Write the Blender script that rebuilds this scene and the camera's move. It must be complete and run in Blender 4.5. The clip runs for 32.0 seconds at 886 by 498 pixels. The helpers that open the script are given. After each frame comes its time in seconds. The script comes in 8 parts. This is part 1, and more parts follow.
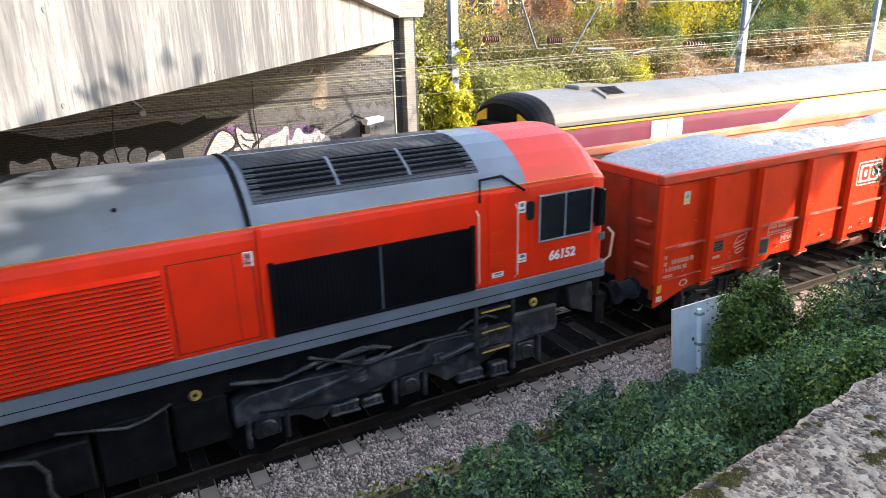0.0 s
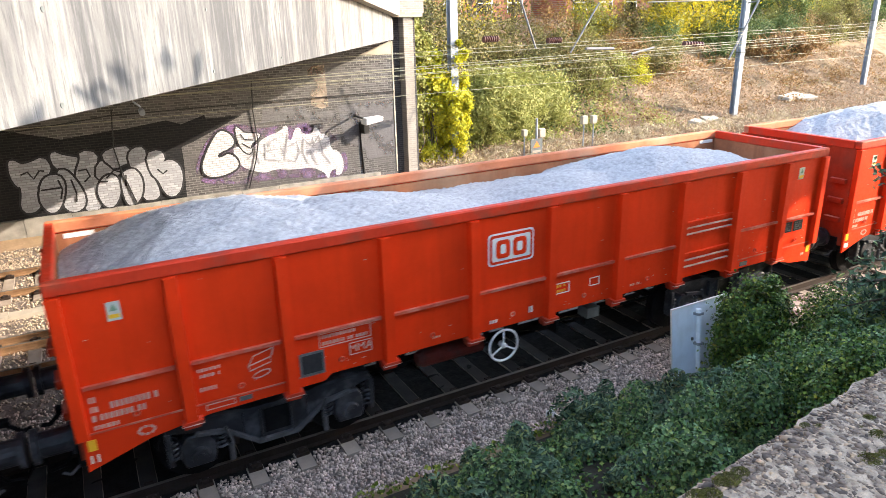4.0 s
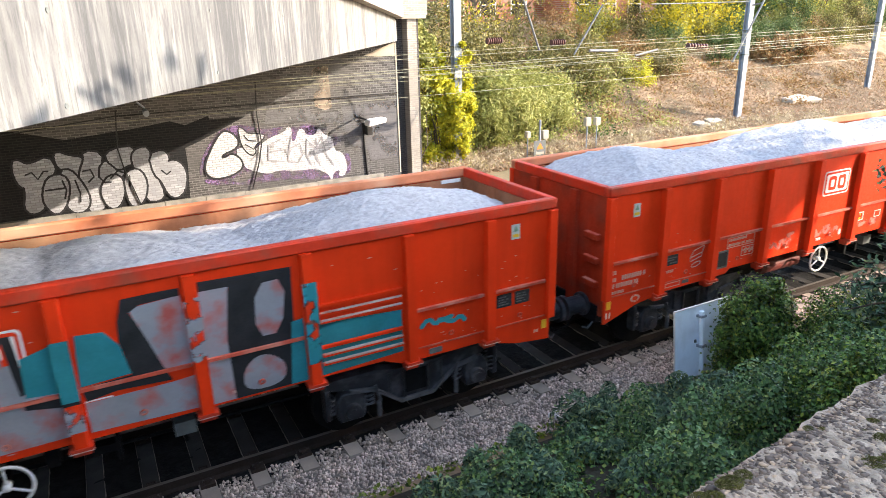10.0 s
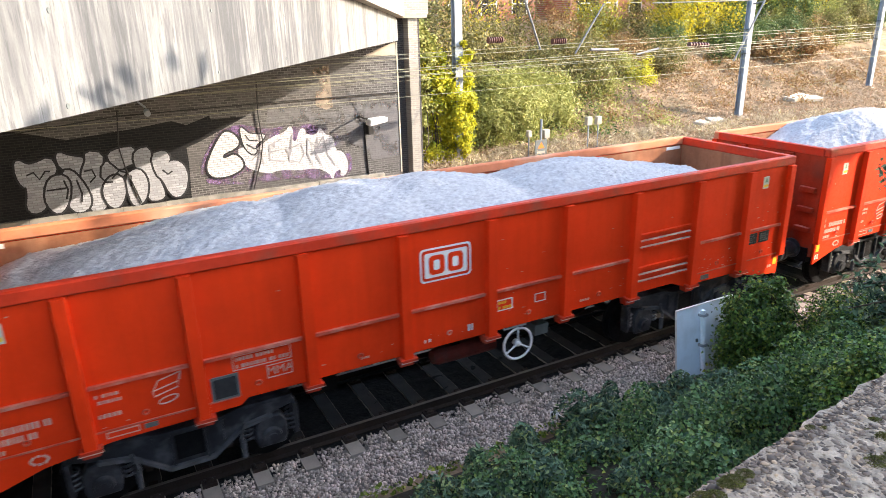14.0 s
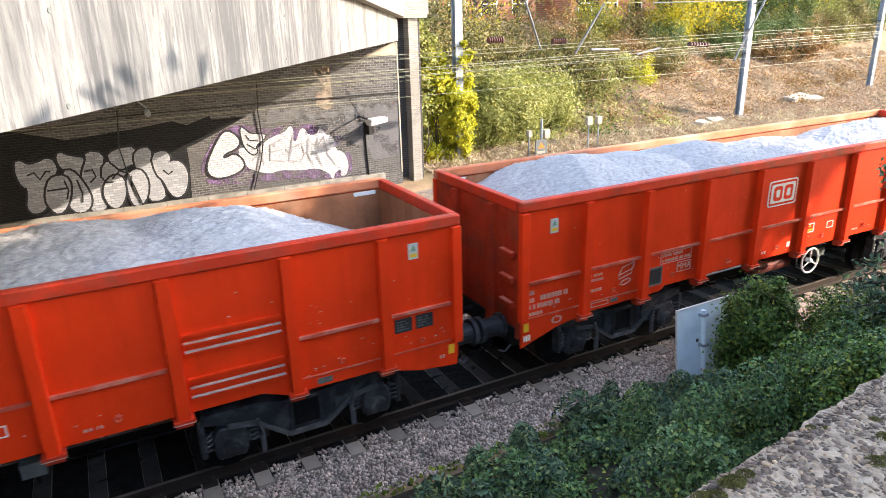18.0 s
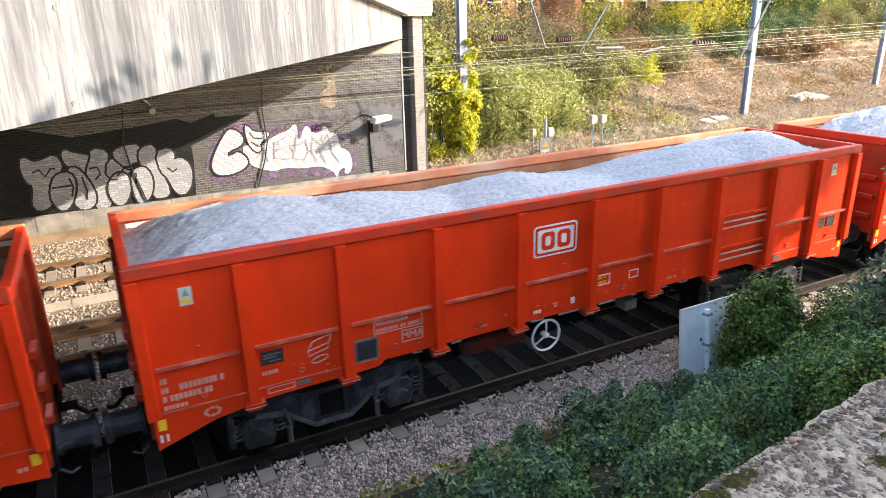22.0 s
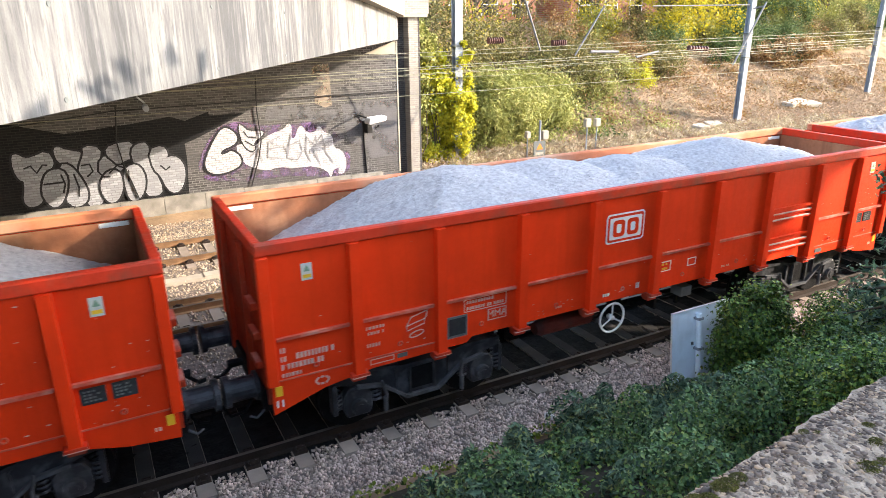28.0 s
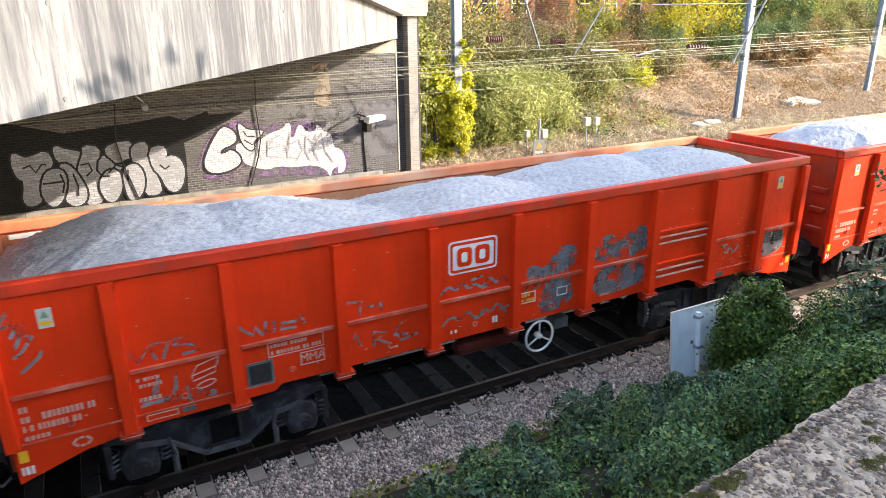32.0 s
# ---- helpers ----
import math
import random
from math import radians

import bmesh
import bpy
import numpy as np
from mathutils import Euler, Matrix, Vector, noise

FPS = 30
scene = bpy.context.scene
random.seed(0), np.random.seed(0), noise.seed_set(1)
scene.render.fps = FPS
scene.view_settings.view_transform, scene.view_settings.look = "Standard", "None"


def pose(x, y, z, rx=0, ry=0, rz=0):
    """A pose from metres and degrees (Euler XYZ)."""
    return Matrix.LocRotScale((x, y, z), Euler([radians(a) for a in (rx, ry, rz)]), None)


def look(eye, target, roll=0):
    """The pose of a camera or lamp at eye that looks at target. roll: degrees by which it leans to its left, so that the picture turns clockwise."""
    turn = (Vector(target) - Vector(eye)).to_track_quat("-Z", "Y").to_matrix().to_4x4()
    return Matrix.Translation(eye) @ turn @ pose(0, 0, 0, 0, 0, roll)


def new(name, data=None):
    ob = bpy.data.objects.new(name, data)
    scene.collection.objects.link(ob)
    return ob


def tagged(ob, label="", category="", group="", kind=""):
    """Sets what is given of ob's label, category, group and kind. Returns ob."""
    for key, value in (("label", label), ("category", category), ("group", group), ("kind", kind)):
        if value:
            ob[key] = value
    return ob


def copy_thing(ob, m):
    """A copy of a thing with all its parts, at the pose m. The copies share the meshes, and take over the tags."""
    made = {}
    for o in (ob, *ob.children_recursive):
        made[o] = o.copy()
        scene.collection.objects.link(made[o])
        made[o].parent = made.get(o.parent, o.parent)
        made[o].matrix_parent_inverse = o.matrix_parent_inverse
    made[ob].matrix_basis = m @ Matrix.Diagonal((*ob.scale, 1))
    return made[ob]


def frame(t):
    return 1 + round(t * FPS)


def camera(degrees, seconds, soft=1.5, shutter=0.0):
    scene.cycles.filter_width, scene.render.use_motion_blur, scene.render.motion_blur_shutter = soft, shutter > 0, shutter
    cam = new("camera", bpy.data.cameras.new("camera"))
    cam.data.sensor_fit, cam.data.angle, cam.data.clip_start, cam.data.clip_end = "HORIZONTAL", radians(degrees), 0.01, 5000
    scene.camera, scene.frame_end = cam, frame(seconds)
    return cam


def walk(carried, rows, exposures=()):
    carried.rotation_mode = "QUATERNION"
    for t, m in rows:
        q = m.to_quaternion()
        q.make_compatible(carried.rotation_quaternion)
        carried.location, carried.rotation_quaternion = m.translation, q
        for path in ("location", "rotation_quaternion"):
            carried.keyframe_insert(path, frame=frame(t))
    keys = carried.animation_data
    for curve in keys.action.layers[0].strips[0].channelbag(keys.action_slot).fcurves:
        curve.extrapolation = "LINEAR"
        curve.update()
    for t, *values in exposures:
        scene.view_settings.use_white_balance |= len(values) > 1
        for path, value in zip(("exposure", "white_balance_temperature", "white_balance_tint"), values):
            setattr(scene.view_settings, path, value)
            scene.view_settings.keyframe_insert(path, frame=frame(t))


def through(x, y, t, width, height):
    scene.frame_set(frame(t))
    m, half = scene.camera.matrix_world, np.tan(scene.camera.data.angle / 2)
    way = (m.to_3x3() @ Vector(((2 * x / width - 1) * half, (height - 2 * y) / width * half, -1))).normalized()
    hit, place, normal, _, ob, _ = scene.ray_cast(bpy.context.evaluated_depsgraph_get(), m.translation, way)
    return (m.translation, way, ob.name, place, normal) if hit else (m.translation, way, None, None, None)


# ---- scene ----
# ---- camera ----
EYE = Vector((0.000, -8.881, 5.594))


def view(pan, pitch, roll):
    """Camera pose from its heading (degrees from +Y towards +X), downward tilt and lean."""
    pa, pi = radians(pan), radians(pitch)
    ahead = Vector((math.sin(pa) * math.cos(pi), math.cos(pa) * math.cos(pi), -math.sin(pi)))
    return look(EYE, EYE + ahead, roll)


cam = camera(67.11, 32.0, soft=0.45, shutter=0.2)
walk(cam, [
    (0, view(28.17, 18.99, -1.43)),
    (1, view(28.16, 19.08, -1.54)),
    (2, view(28.26, 19.04, -1.43)),
    (3, view(28.25, 19.02, -1.38)),
    (3.5, view(28.25, 19.02, -1.39)),
    (5.5, view(28.15, 18.96, -1.46)),
    (6, view(28.14, 18.95, -1.50)),
    (7, view(28.14, 18.93, -1.46)),
    (8, view(28.05, 18.87, -1.40)),
    (8.5, view(27.99, 18.86, -1.30)),
    (9, view(27.97, 18.85, -1.32)),
    (10, view(27.98, 18.88, -1.30)),
    (11, view(27.91, 18.90, -1.37)),
    (12, view(27.91, 18.91, -1.37)),
    (13, view(27.85, 18.90, -1.38)),
    (14, view(27.86, 18.93, -1.42)),
    (14.5, view(27.84, 18.92, -1.43)),
    (16.5, view(27.89, 18.95, -1.44)),
    (17, view(27.87, 18.95, -1.43)),
    (18, view(27.83, 18.93, -1.45)),
    (19, view(27.84, 18.93, -1.43)),
    (19.25, view(27.69, 18.98, -1.41)),
    (19.5, view(27.54, 19.03, -1.39)),
    (20, view(27.54, 19.03, -1.39)),
    (21, view(27.49, 19.05, -1.42)),
    (22, view(27.50, 19.07, -1.36)),
    (22.5, view(27.71, 19.00, -1.20)),
    (23, view(27.67, 18.95, -1.18)),
    (24, view(27.69, 18.92, -0.98)),
    (24.5, view(27.94, 19.02, -0.85)),
    (25, view(27.95, 19.01, -0.79)),
    (25.5, view(28.01, 18.98, -0.69)),
    (27.5, view(28.05, 18.94, -0.55)),
    (28, view(28.12, 18.96, -0.51)),
    (29, view(28.14, 18.95, -0.47)),
    (30, view(28.18, 18.99, -0.55)),
    (31, view(28.23, 19.06, -0.54)),
    (31.5, view(28.18, 18.99, -0.55)),
    (32, view(28.16, 19.05, -0.57)),
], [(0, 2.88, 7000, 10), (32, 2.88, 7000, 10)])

# travel of the freight train: metres moved towards -X, by seconds
TRAVEL = [
    (0, 0.000),
    (1, 5.617),
    (2, 11.286),
    (3, 17.008),
    (4, 22.749),
    (5, 28.476),
    (6, 34.189),
    (7, 39.919),
    (8, 45.694),
    (9, 51.514),
    (10, 57.330),
    (11, 63.055),
    (12, 68.794),
    (13, 74.451),
    (14, 80.052),
    (15, 85.560),
    (16, 90.845),
    (17, 96.030),
    (18, 101.110),
    (19, 106.087),
    (20, 110.957),
    (21, 115.680),
    (22, 120.382),
    (23, 124.952),
    (24, 129.430),
    (25, 133.908),
    (26, 138.272),
    (27, 142.629),
    (28, 146.958),
    (29, 151.200),
    (30, 155.448),
    (31, 159.624),
    (32, 163.802),
]
FIRST = 8.076      # left end of the first wagon's body at 0 s

# ---- light ----
SUN_WAY = Vector((-1.0, 0.54, -0.517)).normalized()      # the way the sunlight travels
world = bpy.data.worlds.new("world")
scene.world = world
world.use_nodes = True
wn = world.node_tree.nodes
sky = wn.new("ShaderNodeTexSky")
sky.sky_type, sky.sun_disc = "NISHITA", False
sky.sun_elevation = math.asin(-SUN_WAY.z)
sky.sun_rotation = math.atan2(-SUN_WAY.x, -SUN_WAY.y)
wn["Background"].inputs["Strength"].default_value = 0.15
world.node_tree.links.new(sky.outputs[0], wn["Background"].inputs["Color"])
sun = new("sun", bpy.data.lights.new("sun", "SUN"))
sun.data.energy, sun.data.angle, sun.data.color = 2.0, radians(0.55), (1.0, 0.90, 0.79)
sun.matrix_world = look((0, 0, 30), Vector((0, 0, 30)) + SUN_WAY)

# ---- materials ----
def material(name, color, rough=0.6, metal=0.0, vary=0.15, scale=1.5, dirt=None, dirt_amount=0.3, dirt_scale=0.7,
             bump=0.1, bump_scale=40.0, island=0.0, streak=False, obj_random=0.0, spec=0.25, runs=0.0):
    """Painted or natural surface: colour with variation at two scales, dirt patches and fine relief."""
    m = bpy.data.materials.new(name)
    m.use_nodes = True
    nt, n, ln = m.node_tree, m.node_tree.nodes, m.node_tree.links
    b = n["Principled BSDF"]
    b.inputs["Metallic"].default_value = metal
    b.inputs["Specular IOR Level"].default_value = spec
    tc = n.new("ShaderNodeTexCoord")
    src = tc.outputs["Object"]
    mp = n.new("ShaderNodeMapping")
    mp.inputs["Scale"].default_value = (1, 1, 0.12) if streak else (1, 1, 1)
    ln.new(src, mp.inputs["Vector"])

    def tex(sc, detail=4.0, v=None):
        t = n.new("ShaderNodeTexNoise")
        t.inputs["Scale"].default_value, t.inputs["Detail"].default_value = sc, detail
        ln.new(v or mp.outputs[0], t.inputs["Vector"])
        return t.outputs["Fac"]

    def mix(fac, a, c, mode="MIX"):
        x = n.new("ShaderNodeMix")
        x.data_type, x.blend_type = "RGBA", mode
        for sock, val in ((x.inputs[0], fac), (x.inputs[6], a), (x.inputs[7], c)):
            if hasattr(val, "links"):
                ln.new(val, sock)
            elif isinstance(val, (int, float)):
                sock.default_value = val
            else:
                sock.default_value = (*val, 1)
        return x.outputs[2]

    def span(fac, lo, hi, a=0.0, c=1.0):
        r = n.new("ShaderNodeMapRange")
        r.inputs[1].default_value, r.inputs[2].default_value = lo, hi
        r.inputs[3].default_value, r.inputs[4].default_value = a, c
        ln.new(fac, r.inputs[0])
        return r.outputs[0]

    dark = tuple(c * (1 - vary) for c in color)
    light = tuple(min(1, c * (1 + vary)) for c in color)
    col = mix(span(tex(scale, 9.0 if streak else 4.0), 0.3, 0.7), dark, light)
    fine = tex(scale * 14, 5.0)
    col = mix(span(fine, 0.35, 0.75, 0, 0.35 * min(1, vary * 3)), col, tuple(c * 0.6 for c in color))
    if dirt:
        col = mix(span(tex(dirt_scale, 10.0 if streak else 6.0), 0.48, 0.72, 0, dirt_amount), col, dirt)
        if streak:
            col = mix(span(tex(1.1, 8.0, src), 0.45, 0.7, 0, 0.6), col, dirt)
            col = mix(span(tex(34.0, 8.0), 0.56, 0.66, 0, 0.55), col, tuple(c * 0.6 for c in dirt))
            col = mix(span(tex(60.0, 6.0, src), 0.55, 0.75, 0, 0.35), col, tuple(c * 0.8 for c in dirt))
            col = mix(span(tex(14.0, 9.0), 0.60, 0.70, 0, 0.5), col, tuple(min(1, c * 1.35) for c in color))
    if runs:
        thin = n.new("ShaderNodeMapping")
        thin.inputs["Scale"].default_value = (1, 1, 0.07)
        ln.new(src, thin.inputs["Vector"])
        col = mix(span(tex(7.0, 7.0, thin.outputs[0]), 0.5, 0.68, 0, runs), col, tuple(c * 0.5 for c in color))
        col = mix(span(tex(1.3, 8.0, src), 0.52, 0.7, 0, runs), col, tuple(c * 0.62 for c in color))
        col = mix(span(tex(55.0, 4.0, src), 0.66, 0.74, 0, runs * 0.9), col, (0.50, 0.22, 0.16))
    if island or obj_random:
        if island:
            rnd = n.new("ShaderNodeNewGeometry").outputs["Random Per Island"]
        else:
            rnd = n.new("ShaderNodeObjectInfo").outputs["Random"]
        k = island or obj_random
        hsv = n.new("ShaderNodeHueSaturation")
        ln.new(span(rnd, 0, 1, 1 - k, 1 + k), hsv.inputs["Value"])
        ln.new(col, hsv.inputs["Color"])
        col = hsv.outputs[0]
    ln.new(col, b.inputs["Base Color"])
    ln.new(span(fine, 0.3, 0.7, max(0.02, rough - 0.1), min(1, rough + 0.1)), b.inputs["Roughness"])
    if bump:
        bp = n.new("ShaderNodeBump")
        bp.inputs["Strength"].default_value, bp.inputs["Distance"].default_value = bump, 0.02
        ln.new(tex(bump_scale, 3.0, src), bp.inputs["Height"])
        ln.new(bp.outputs[0], b.inputs["Normal"])
    return m


def leaf_material(name, dark, light, dead=None, through=0.25):
    """Leaves that differ one by one, a little translucent."""
    m = bpy.data.materials.new(name)
    m.use_nodes = True
    n, ln = m.node_tree.nodes, m.node_tree.links
    b = n["Principled BSDF"]
    g = n.new("ShaderNodeNewGeometry")
    r = n.new("ShaderNodeValToRGB")
    r.color_ramp.elements[0].color, r.color_ramp.elements[1].color = (*dark, 1), (*light, 1)
    if dead:
        r.color_ramp.elements[1].position = 0.8
        e = r.color_ramp.elements.new(0.97)
        e.color = (*dead, 1)
    ln.new(g.outputs["Random Per Island"], r.inputs[0])
    ln.new(r.outputs[0], b.inputs["Base Color"])
    b.inputs["Roughness"].default_value = 0.5
    b.inputs["Specular IOR Level"].default_value = 0.22
    tr = n.new("ShaderNodeBsdfTranslucent")
    ln.new(r.outputs[0], tr.inputs[0])
    mx = n.new("ShaderNodeMixShader")
    mx.inputs[0].default_value = through
    ln.new(b.outputs[0], mx.inputs[1])
    ln.new(tr.outputs[0], mx.inputs[2])
    ln.new(mx.outputs[0], n["Material Output"].inputs[0])
    return m


def brick_material(name, one, two, mortar, stain):
    """Small bricks in courses on an XZ wall, with stains."""
    m = bpy.data.materials.new(name)
    m.use_nodes = True
    n, ln = m.node_tree.nodes, m.node_tree.links
    b = n["Principled BSDF"]
    b.inputs["Roughness"].default_value = 0.9
    b.inputs["Specular IOR Level"].default_value = 0.08
    tc = n.new("ShaderNodeTexCoord")
    mp = n.new("ShaderNodeMapping")
    mp.inputs["Rotation"].default_value = (radians(90), 0, 0)
    ln.new(tc.outputs["Object"], mp.inputs["Vector"])
    t = n.new("ShaderNodeTexBrick")
    for k, v in (("Scale", 1.0), ("Mortar Size", 0.008), ("Brick Width", 0.225), ("Row Height", 0.075), ("Bias", -0.2)):
        t.inputs[k].default_value = v
    t.inputs["Color1"].default_value, t.inputs["Color2"].default_value = (*one, 1), (*two, 1)
    t.inputs["Mortar"].default_value = (*mortar, 1)
    ln.new(mp.outputs[0], t.inputs["Vector"])
    ns = n.new("ShaderNodeTexNoise")
    ns.inputs["Scale"].default_value, ns.inputs["Detail"].default_value = 0.55, 7
    ln.new(tc.outputs["Object"], ns.inputs["Vector"])
    rg = n.new("ShaderNodeMapRange")
    rg.inputs[1].default_value, rg.inputs[2].default_value, rg.inputs[4].default_value = 0.42, 0.68, 0.75
    ln.new(ns.outputs["Fac"], rg.inputs[0])
    mx = n.new("ShaderNodeMix")
    mx.data_type = "RGBA"
    ln.new(rg.outputs[0], mx.inputs[0])
    ln.new(t.outputs["Color"], mx.inputs[6])
    mx.inputs[7].default_value = (*stain, 1)
    ln.new(mx.outputs[2], b.inputs["Base Color"])
    bp = n.new("ShaderNodeBump")
    bp.inputs["Strength"].default_value, bp.inputs["Distance"].default_value, bp.invert = 0.6, 0.01, True
    ln.new(t.outputs["Fac"], bp.inputs["Height"])
    ln.new(bp.outputs[0], b.inputs["Normal"])
    return m


def misted(m, lo, hi, scale):
    """Paint that thins out in speckles and bare patches."""
    n, ln = m.node_tree.nodes, m.node_tree.links
    tc, ns, rg = n.new("ShaderNodeTexCoord"), n.new("ShaderNodeTexNoise"), n.new("ShaderNodeMapRange")
    ns.inputs["Scale"].default_value, ns.inputs["Detail"].default_value = scale, 8
    ln.new(tc.outputs["Object"], ns.inputs["Vector"])
    rg.inputs[1].default_value, rg.inputs[2].default_value = lo, hi
    ln.new(ns.outputs["Fac"], rg.inputs[0])
    mx, tr = n.new("ShaderNodeMixShader"), n.new("ShaderNodeBsdfTransparent")
    ln.new(rg.outputs[0], mx.inputs[0])
    ln.new(tr.outputs[0], mx.inputs[1])
    ln.new(n["Principled BSDF"].outputs[0], mx.inputs[2])
    ln.new(mx.outputs[0], n["Material Output"].inputs[0])
    return m


def rain_stains(m, color):
    """Long grey rain stains, heaviest along the middle of the beam and thinning out to its ends."""
    n, ln = m.node_tree.nodes, m.node_tree.links
    base = n["Principled BSDF"].inputs["Base Color"]
    old = base.links[0].from_socket
    tc, mp, sep = n.new("ShaderNodeTexCoord"), n.new("ShaderNodeMapping"), n.new("ShaderNodeSeparateXYZ")
    mp.inputs["Scale"].default_value = (1.3, 1.3, 0.16)
    ln.new(tc.outputs["Object"], mp.inputs["Vector"])
    ln.new(tc.outputs["Object"], sep.inputs[0])
    grow = n.new("ShaderNodeMapRange")
    grow.inputs[1].default_value, grow.inputs[2].default_value = 7.2, 3.0
    grow.inputs[3].default_value, grow.inputs[4].default_value = 0.0, 0.15
    ln.new(sep.outputs[0], grow.inputs[0])
    wide, fine = n.new("ShaderNodeTexNoise"), n.new("ShaderNodeTexNoise")
    wide.inputs["Scale"].default_value, wide.inputs["Detail"].default_value = 1.5, 9
    fine.inputs["Scale"].default_value, fine.inputs["Detail"].default_value = 11.0, 8
    ln.new(mp.outputs[0], wide.inputs["Vector"])
    ln.new(mp.outputs[0], fine.inputs["Vector"])
    add, add2, rg = n.new("ShaderNodeMath"), n.new("ShaderNodeMath"), n.new("ShaderNodeMapRange")
    add.operation = add2.operation = "ADD"
    ln.new(wide.outputs["Fac"], add.inputs[0])
    ln.new(grow.outputs[0], add.inputs[1])
    half = n.new("ShaderNodeMath")
    half.operation = "MULTIPLY_ADD"
    half.inputs[1].default_value, half.inputs[2].default_value = 0.7, -0.35
    ln.new(fine.outputs["Fac"], half.inputs[0])
    ln.new(add.outputs[0], add2.inputs[0])
    ln.new(half.outputs[0], add2.inputs[1])
    rg.inputs[1].default_value, rg.inputs[2].default_value, rg.inputs[4].default_value = 0.47, 0.74, 0.9
    ln.new(add2.outputs[0], rg.inputs[0])
    mx = n.new("ShaderNodeMix")
    mx.data_type = "RGBA"
    ln.new(rg.outputs[0], mx.inputs[0])
    ln.new(old, mx.inputs[6])
    mx.inputs[7].default_value = (*color, 1)
    ln.new(mx.outputs[2], base)


RED = material("wagon_red_paint", (0.715, 0.039, 0.0075), 0.5, vary=0.08, dirt=(0.43, 0.034, 0.010), dirt_amount=0.35, bump=0.04, obj_random=0.06, spec=0.12, runs=0.16)
RED_RIM = material("rim_red_paint", (0.53, 0.034, 0.010), 0.6, vary=0.2, dirt=(0.26, 0.06, 0.035), dirt_amount=0.75, dirt_scale=3.5, bump=0.05)
# end paint is darkened for its shade as well as for grime
END_RED = material("grimy_shaded_end_paint", (0.36, 0.035, 0.012), 0.7, vary=0.3, scale=2, dirt=(0.16, 0.05, 0.03), dirt_amount=0.8, dirt_scale=1.6, bump=0.08, spec=0.1, runs=0.3)
NOTICE = material("dull_notice_plate", (0.46, 0.47, 0.42), 0.6, vary=0.1)
NOTICE_GREEN = material("faded_green_print", (0.16, 0.26, 0.18), 0.6, vary=0.1)
RED_DUSTY = material("dusty_red_ledge", (0.50, 0.085, 0.05), 0.7, vary=0.15, dirt=(0.55, 0.34, 0.27), dirt_amount=0.55, dirt_scale=3.0)
RUST = material("rusty_inner_steel", (0.33, 0.128, 0.062), 0.8, vary=0.35, scale=1.3, dirt=(0.44, 0.28, 0.17), dirt_amount=0.85, dirt_scale=0.7, bump=0.2, runs=0.4)
CRUSHED = material("crushed_stone", (0.385, 0.38, 0.388), 0.95, vary=0.22, scale=16, bump=0.7, bump_scale=44, spec=0.1, island=0.25)
BLACK = material("grimy_black_steel", (0.006, 0.006, 0.007), 0.65, vary=0.4, scale=4, dirt=(0.018, 0.017, 0.017), dirt_amount=0.55, dirt_scale=5, bump=0.3, bump_scale=25, spec=0.1)
BOGIE = material("dusty_black_casting", (0.022, 0.023, 0.027), 0.5, vary=0.4, scale=5, dirt=(0.095, 0.095, 0.104), dirt_amount=0.85, dirt_scale=4.5, bump=0.3, bump_scale=25, spec=0.3)
DUST = material("pale_dust_coat", (0.48, 0.36, 0.33), 0.9, vary=0.2, scale=6, dirt=(0.45, 0.12, 0.07), dirt_amount=0.7, dirt_scale=4)
DUST_GREY = material("grey_dusty_steel", (0.065, 0.066, 0.072), 0.8, vary=0.35, scale=6, dirt=(0.03, 0.03, 0.033), dirt_amount=0.7, dirt_scale=5)
DUST_RAIL = material("dust_covered_rail", (0.50, 0.17, 0.085), 0.8, vary=0.2, scale=2, dirt=(0.52, 0.37, 0.26), dirt_amount=0.9, dirt_scale=0.7)
DULL_RED = material("dark_red_grime_and_shade", (0.13, 0.018, 0.012), 0.7, vary=0.3, scale=4, dirt=(0.05, 0.03, 0.028), dirt_amount=0.7, dirt_scale=5)
RAIL = material("brown_rail_steel", (0.034, 0.022, 0.017), 0.7, metal=0.2, vary=0.3, scale=3, dirt=(0.022, 0.018, 0.016), dirt_amount=0.6)
RUSTY_RAIL = material("rusty_rail_steel", (0.22, 0.125, 0.065), 0.8, vary=0.3, scale=3, dirt=(0.10, 0.06, 0.035), dirt_amount=0.6)
# second ballast stone, its warm tint carrying the sunlight on the far tracks
SUN_TINTED_STONES = material("sun_tinted_ballast_stone", (0.414, 0.333, 0.252), 0.95, vary=0.3, scale=6, bump=0.3, bump_scale=30, island=0.35, spec=0.1)
RAILTOP = material("worn_railhead", (0.14, 0.12, 0.105), 0.55, metal=0.5, vary=0.1)
WHITE = material("white_stencil_paint", (0.72, 0.70, 0.68), 0.6, vary=0.1)
PINKISH = material("faded_stencil_paint", (0.58, 0.33, 0.27), 0.6, vary=0.15)
OCHRE = material("worn_yellow_paint", (0.42, 0.27, 0.05), 0.7, vary=0.3, scale=8, dirt=(0.10, 0.08, 0.05), dirt_amount=0.6, dirt_scale=9)
YELLOW = material("yellow_paint", (0.75, 0.42, 0.03), 0.5, vary=0.1)
PLATE = material("grey_steel_plate", (0.115, 0.125, 0.122), 0.5, vary=0.2, scale=8)
DARKPLATE = material("black_card_panel", (0.030, 0.031, 0.032), 0.4, vary=0.3, scale=12)
LOCO_RED = material("loco_red_paint", (0.693, 0.0242, 0.0044), 0.42, vary=0.10, dirt=(0.30, 0.04, 0.02), dirt_amount=0.4, dirt_scale=0.8, bump=0.02, spec=0.3)
